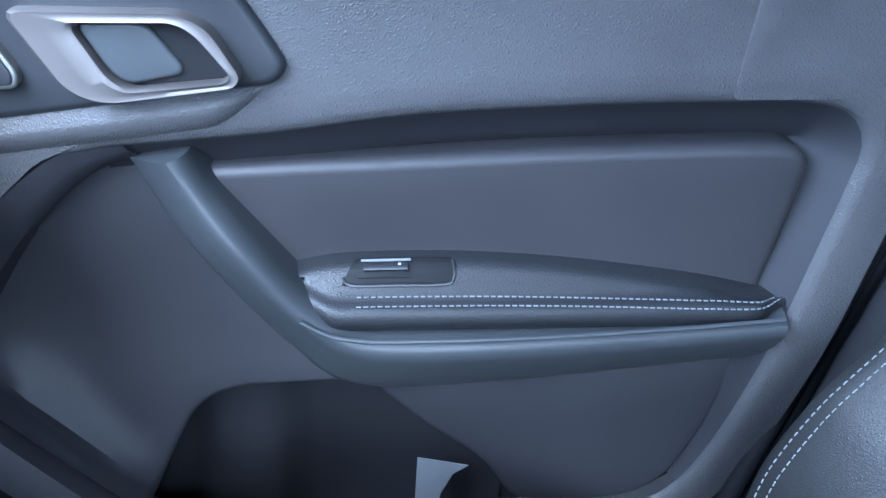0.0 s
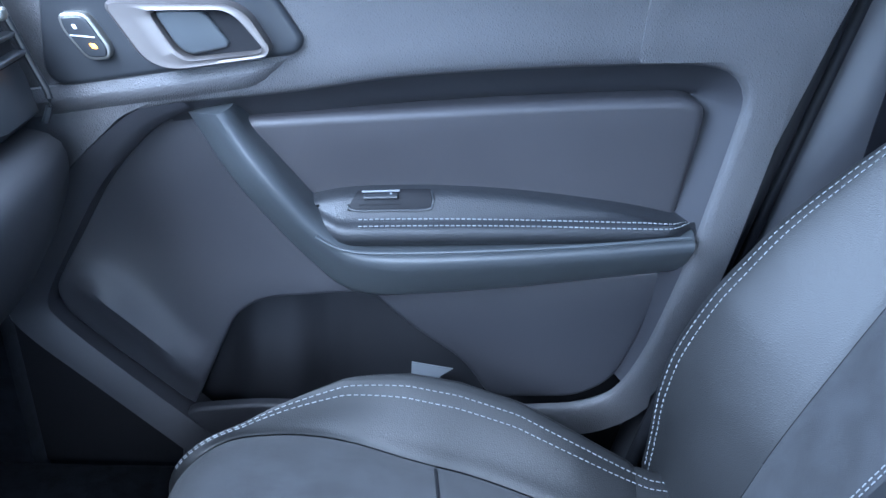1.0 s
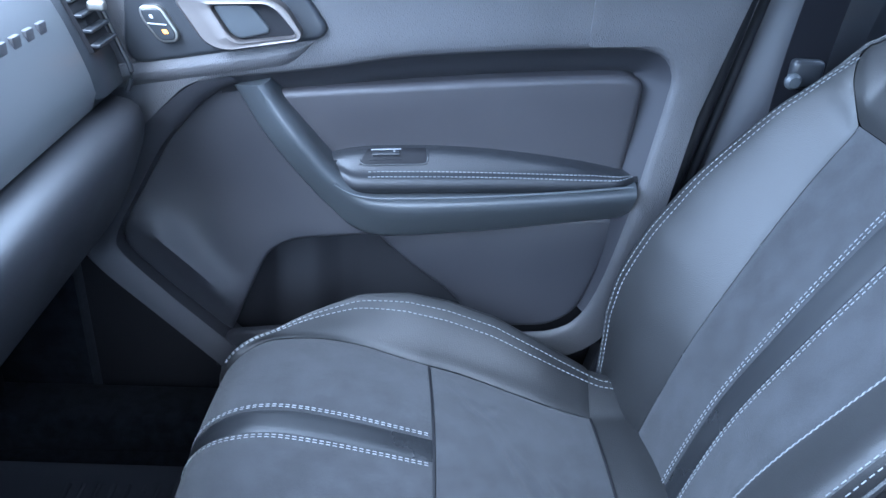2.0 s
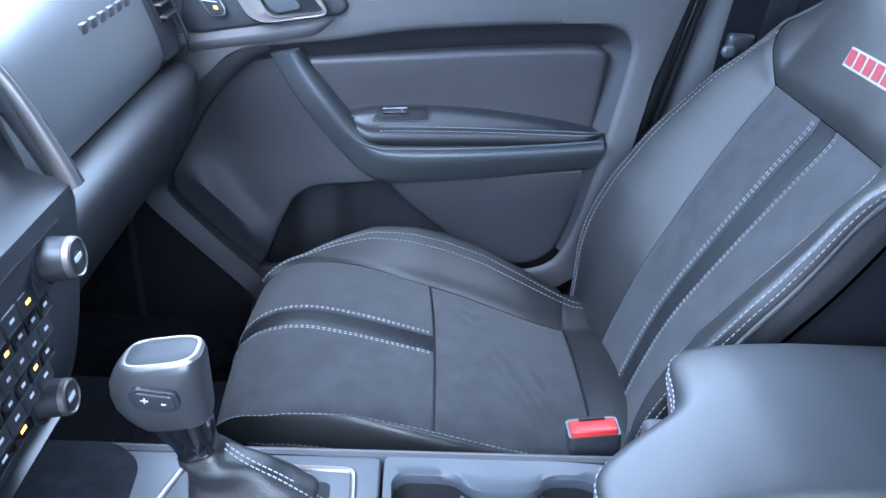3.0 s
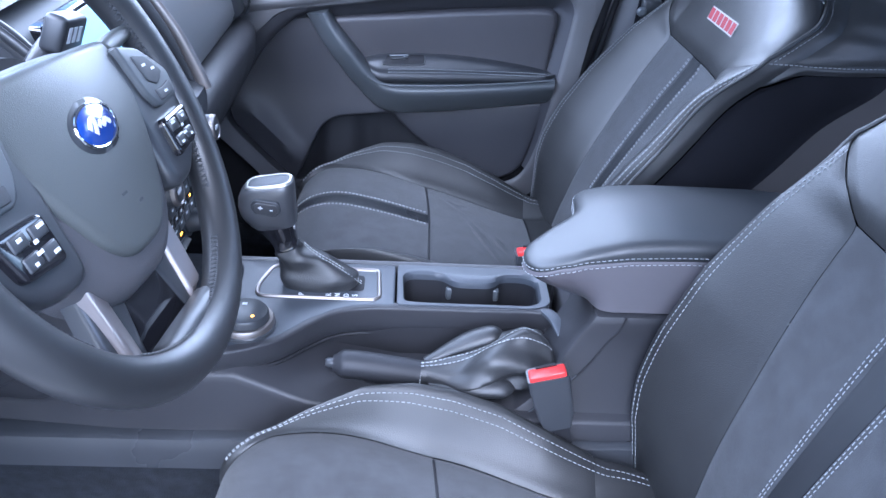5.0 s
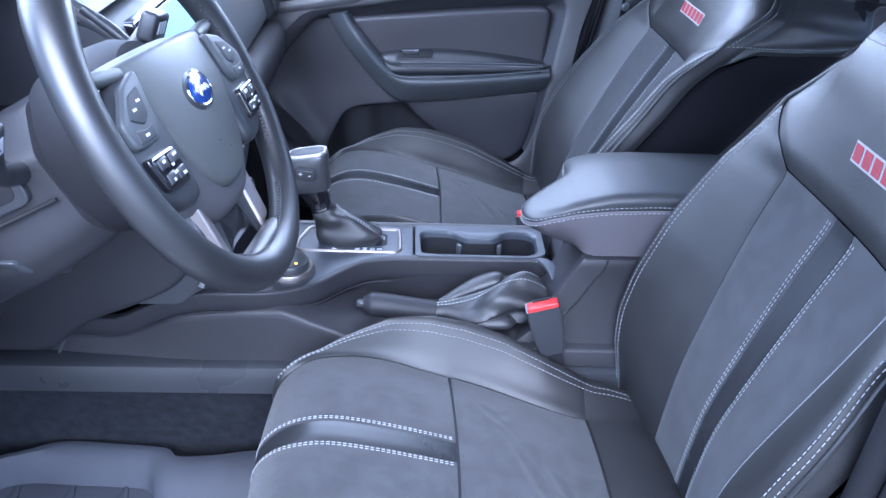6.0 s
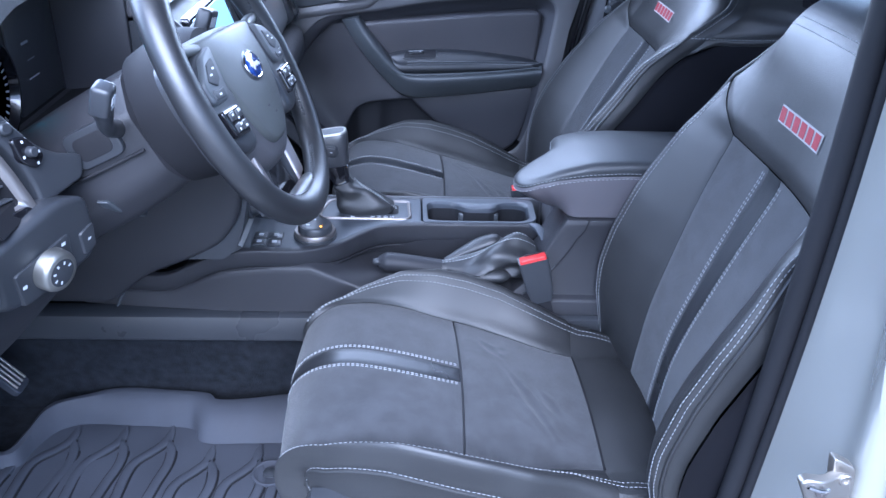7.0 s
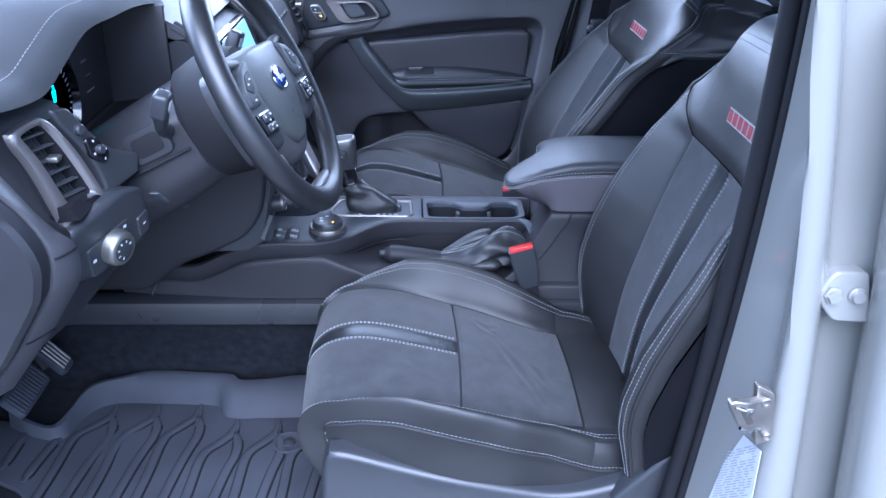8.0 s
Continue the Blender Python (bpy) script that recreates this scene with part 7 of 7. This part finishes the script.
for s in (1, -1):
    # side spoke: runs out to the rim, with the thumb pads let into it
    part("spoke", Geo().panel(both([(0.070, 0.046), (0.112, 0.040), (0.160, 0.024), (0.166, -0.030), (0.150, -0.052), (0.112, -0.074), (0.076, -0.074)], 0.014, 80, s), wp(0.0430, 0.004), 0.022, 0.009, 0.02), SATIN, wheel, "satin black side spoke")
    pd = part("button_pad", Geo().panel(both([(0.086, 0.042), (0.120, 0.034), (0.150, 0.010), (0.146, -0.012), (0.108, -0.014), (0.096, 0.000)], 0.006, 60, s), wp(0.0475), 0.010, 0.003, 0.02), LEVER, wheel, "slate thumb button pad")
    part("pad_key", Geo().panel(both([(0.100, 0.030), (0.122, 0.026), (0.138, 0.010), (0.120, 0.002), (0.106, 0.008)], 0.003, 40, s), wp(0.0487), 0.003, 0.0012, 0.01), STACK, pd)
    part("pad_key", Geo().panel(both([(0.110, 0.000), (0.124, -0.001), (0.140, 0.002), (0.141, -0.009), (0.112, -0.010)], 0.002, 40, s), wp(0.0487), 0.003, 0.0010, 0.01), STACK, pd)
    for a, b in ((0.112, 0.020), (0.124, 0.015), (0.126, -0.005)):
        part("button_mark", Geo().box(s * a - 0.003, s * a + 0.003, b - 0.001, b + 0.001, 0.0485, 0.0491).move(HM), ICON, pd)
    pd = part("switch_block", Geo().panel(both([(0.096, -0.022), (0.146, -0.020), (0.138, -0.050), (0.096, -0.054)], 0.005, 50, s), wp(0.0480), 0.012, 0.003, 0.02), GLOSS, wheel, "gloss black switch block")
    for a, b in ((0.108, -0.030), (0.128, -0.029), (0.108, -0.043), (0.126, -0.042)):
        part("switch_key", Geo().box(s * a - 0.0075, s * a + 0.0075, b - 0.0045, b + 0.0045, 0.0465, 0.0494, 0.0012).move(HM), SATIN, pd)
    for i, (a, b) in enumerate(((0.106, -0.028), (0.128, -0.028), (0.118, -0.034), (0.118, -0.040), (0.106, -0.045), (0.127, -0.044))):
        part("button_mark", Geo().box(s * a - 0.0035 + 0.0015 * (i % 3), s * a + 0.0035 - 0.001 * (i % 2), b - 0.0011, b + 0.0011, 0.0493, 0.0498).move(HM), ICON, pd)
    part("spoke_cover", Geo().panel(both([(0.088, 0.047), (0.120, 0.052), (0.150, 0.054), (0.156, 0.044), (0.122, 0.039), (0.092, 0.036)], 0.006, 60, s), wp(0.0430, 0.01), 0.012, 0.005, 0.012, 5), AIRBAG, wheel, "slate cover over the spoke")
    # lower spoke: dark web with a satin silver blade
    part("lower_spoke", Geo().panel(both([(0.022, -0.096), (0.066, -0.070), (0.078, -0.148), (0.040, -0.166)], 0.008, 50, s), wp(0.016), 0.016, 0.006, 0.02), SATIN, wheel, "satin black lower spoke")
    part("spoke_blade", Geo().panel(both([(0.050, -0.062), (0.070, -0.058), (0.066, -0.144), (0.047, -0.152)], 0.004, 50, s), lambda p, q, d: tuple(HM @ Vector((p, q, 0.022 - d + 0.25 * (abs(p) - 0.058)))), 0.012, 0.004, 0.01), BLADE, wheel, "satin silver spoke blade")
part("lower_web", Geo().panel(rounded([(-0.044, -0.085), (0.044, -0.085), (0.046, -0.160), (-0.046, -0.160)], 0.01), wp(0.014), 0.012, 0.004, 0.03), GLOSS, wheel)
part("rim_foot", Geo().panel(both([(-0.052, -0.146), (0.052, -0.146), (0.062, -0.160), (0.0, -0.172), (-0.062, -0.160)], 0.010, 60), wp(0.040), 0.016, 0.010, 0.012, 5), RIM, wheel, "leather thickening at the foot of the rim")


# ---- floor mat, pedals, belt ----
mat_ob = thing("floor_mat", (-0.48, -0.12, 0.075), "black moulded rubber floor mat with branching ribs", "floor mat")


def mz(x, y):
    """Height of the mat: it follows the floor up towards the pedals."""
    return 0.082 + 0.02 * step(-x, 0.62, 0.85)


outl = [(-0.700, 0.030), (-0.64, 0.055), (-0.445, 0.045), (-0.425, 0.010), (-0.25, 0.012), (-0.18, -0.02), (-0.18, -0.42), (-0.66, -0.44), (-0.705, -0.30), (-0.725, -0.212), (-0.80, -0.185), (-0.88, -0.12), (-0.86, -0.03), (-0.800, -0.045), (-0.735, -0.062)]
radii = [0.03, 0.04, 0.02, 0.02, 0.05, 0.03, 0.04, 0.04, 0.05, 0.03, 0.05, 0.04, 0.03, 0.03, 0.02]
outl = even(list(rounded(outl, radii)) + [rounded(outl, radii)[0]], 150, True)
part("sheet", Geo().panel(outl, lambda p, q, d: (p, q, mz(p, q) - d), 0.008, 0.003, 0.03), RUBBER, mat_ob, "black rubber sheet")
# raised rim wall along the tunnel and the pedals
rim = cr([(-0.820, -0.036, 0.124), (-0.775, -0.056, 0.114), (-0.738, -0.060, 0.106), (-0.720, -0.020, 0.112), (-0.698, 0.032, 0.128), (-0.640, 0.056, 0.132), (-0.590, 0.074, 0.132), (-0.50, 0.070, 0.131), (-0.434, 0.063, 0.130), (-0.414, 0.048, 0.128), (-0.36, 0.052, 0.127), (-0.289, 0.060, 0.130), (-0.22, 0.055, 0.125)], 80)
inn = cr([(-0.815, -0.056, 0.100), (-0.770, -0.078, 0.094), (-0.716, -0.080, 0.085), (-0.702, -0.030, 0.083), (-0.682, 0.016, 0.083), (-0.644, 0.036, 0.083), (-0.575, 0.034, 0.083), (-0.50, 0.030, 0.083), (-0.456, 0.024, 0.083), (-0.430, -0.010, 0.083), (-0.36, -0.012, 0.083), (-0.283, -0.010, 0.083), (-0.22, -0.010, 0.083)], 80)
rows = []
for a, b in zip(rim, inn):
    o = (a - b) * np.array((1, 1, 0))
    o /= np.linalg.norm(o)
    rows.append([b, b * 0.86 + a * 0.14 + np.array((0, 0, 0.010)), b * 0.55 + a * 0.45 + np.array((0, 0, 0.016)), b * 0.22 + a * 0.78 + np.array((0, 0, 0.010)), a, a + o * 0.005 - np.array((0, 0, 0.001)), a + o * 0.006 - np.array((0, 0, 0.04))])
part("rim_wall", Geo().grid(rows), RUBBER, mat_ob, "raised rubber rim")


# branching ribs: flat-topped bands that fork away from the rim
def band(path, w=0.0072, h=0.0042):
    c = cr(path, 44)
    c = np.array([(x, y) for x, y in c if x < -0.19 and inside(x, y, inset(outl, 0.012))])
    if len(c) < 6:
        return
    rings = []
    for i, p in enumerate(c):
        t = c[min(i + 1, len(c) - 1)] - c[max(i - 1, 0)]
        n = np.array((-t[1], t[0])) / np.linalg.norm(t)
        k = min(1, 0.35 + min(i, len(c) - 1 - i) / 3)
        z = mz(*p)
        rings.append([(p[0] + n[0] * w * k * a, p[1] + n[1] * w * k * a, z + b) for a, b in ((-1.1, -0.001), (-1.0, h * 0.8), (-0.8, h), (0.8, h), (1.0, h * 0.8), (1.1, -0.001))])
    part("rib", Geo().loft(rings), RUBBER, mat_ob)
    # black tubes at the rib's feet paint the shade of the grooves
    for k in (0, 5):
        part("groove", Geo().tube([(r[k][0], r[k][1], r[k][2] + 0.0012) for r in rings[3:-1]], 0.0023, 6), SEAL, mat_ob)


for X in (-0.735, -0.652, -0.570, -0.490, -0.410, -0.330, -0.250):
    y0 = 0.030 if X < -0.44 else -0.018
    d = y0 - 0.030
    band([(X, y0), (X - 0.001, y0 - 0.036), (X - 0.018, y0 - 0.062), (X - 0.040, y0 - 0.088), (X - 0.047, y0 - 0.12), (X - 0.050, y0 - 0.22), (X - 0.068, -0.43)])
    band([(X + 0.002, y0 - 0.036), (X + 0.013, y0 - 0.066), (X + 0.014, y0 - 0.098), (X + 0.006, y0 - 0.14), (X - 0.004, y0 - 0.22), (X - 0.026, -0.43)])
bt = part("fixing", Geo().lathe([(0.030, 0.0), (0.030, 0.004), (0.027, 0.005), (0.024, 0.003), (0.0, 0.003)], pose(-0.303, -0.085, 0.083), 32), RUBBER, mat_ob, "round mat fixing")
part("fixing_cap", Geo().lathe([(0, 0.009), (0.006, 0.0085), (0.011, 0.006), (0.012, 0.003), (0.0, 0.003)], pose(-0.303, -0.085, 0.083), 24), SATIN, bt)
# brake pedal with its wide pad, accelerator beyond it
brk = thing("brake_pedal", (-0.74, -0.12, 0.22), "brake pedal with a ribbed rubber pad", "pedal")
pm = pose(-0.735, -0.120, 0.232, 0, 48, 0)
part("pad", Geo().panel(rounded([(-0.024, -0.054), (0.024, -0.054), (0.024, 0.054), (-0.024, 0.054)], 0.010), lambda p, q, d: tuple(pm @ Vector((p, q, 0.008 - d))), 0.012, 0.003, 0.03), RUBBER, brk, "black rubber pad")
for k in range(12):
    part("rib", Geo().box(-0.018, 0.018, -0.0485 + k * 0.0084, -0.0445 + k * 0.0084, 0.0075, 0.0105, 0.0010).move(pm), RUBBER, brk)
part("arm", Geo().tube(cr([(-0.745, -0.11, 0.235), (-0.79, -0.10, 0.32), (-0.86, -0.09, 0.42)], 12), 0.008, 8), SATIN, brk)
acc = thing("accelerator_pedal", (-0.75, 0.0, 0.12), "black accelerator pedal with bright ribs", "pedal")
pm = pose(-0.735, -0.006, 0.222, 0, 50, 0)
part("pad", Geo().panel(rounded([(-0.036, -0.022), (0.036, -0.020), (0.036, 0.020), (-0.036, 0.022)], 0.010), lambda p, q, d: tuple(pm @ Vector((p, q, 0.008 - d))), 0.012, 0.003, 0.03), RUBBER, acc, "black rubber pad")
for k in range(4):
    part("rib", Geo().box(-0.026, 0.026, -0.0165 + k * 0.0095, -0.0125 + k * 0.0095, 0.0075, 0.0115, 0.0012).move(pm), STEEL, acc, "bright pedal rib")
part("arm", Geo().tube(cr([(-0.75, -0.008, 0.20), (-0.80, 0.0, 0.28), (-0.88, 0.0, 0.36)], 12), 0.008, 8), SATIN, acc)
# passenger's mat
pmt = thing("floor_mat", (-0.48, 0.60, 0.075), "black moulded rubber floor mat in the far footwell", "floor mat")
part("sheet", Geo().panel(rounded([(-0.74, 0.37), (-0.20, 0.37), (-0.20, 0.80), (-0.74, 0.80)], 0.04), lambda p, q, d: (p, q, mz(p, q) - d), 0.010, 0.003, 0.04), RUBBER, pmt)
for k in range(8):
    part("rib", Geo().tube([(-0.34 - 0.02 * k, 0.42, 0.083), (-0.34 - 0.02 * k, 0.76, 0.083)], 0.004, 8), RUBBER, pmt)
# far seat belt: webbing and its tongue by the pillar
belt = thing("seat_belt", (0.40, 0.80, 0.60), "black seat belt webbing with tongue beside the pillar", "seat belt")
web = cr([(0.46, 0.835, 1.12), (0.43, 0.832, 0.90), (0.400, 0.822, 0.70), (0.395, 0.820, 0.55), (0.40, 0.825, 0.30)], 30)
part("webbing", Geo().loft([[tuple(p + np.array((dx, dy, 0))) for dx, dy in ((-0.022, 0.006), (0.022, -0.004), (0.022, -0.0025), (-0.022, 0.0075))] for p in web]), CLOTH, belt)
part("tongue", Geo().box(0.376, 0.412, 0.800, 0.816, 0.655, 0.688, 0.006), SATIN, belt)
part("stop_button", Geo().lathe([(0, 0.008), (0.006, 0.0075), (0.009, 0.004), (0.009, 0)], pose(0.373, 0.790, 0.668, 90, 0, 0), 20), LEVER, belt, "pale belt stop button")
# seat mounting trim between the far seat and its door
solo("seat_rail_cover", Geo().box(0.10, 0.36, 0.805, 0.835, 0.13, 0.20, 0.008), SATIN, "satin black seat rail cover by the sill", "trim", kind="structure")
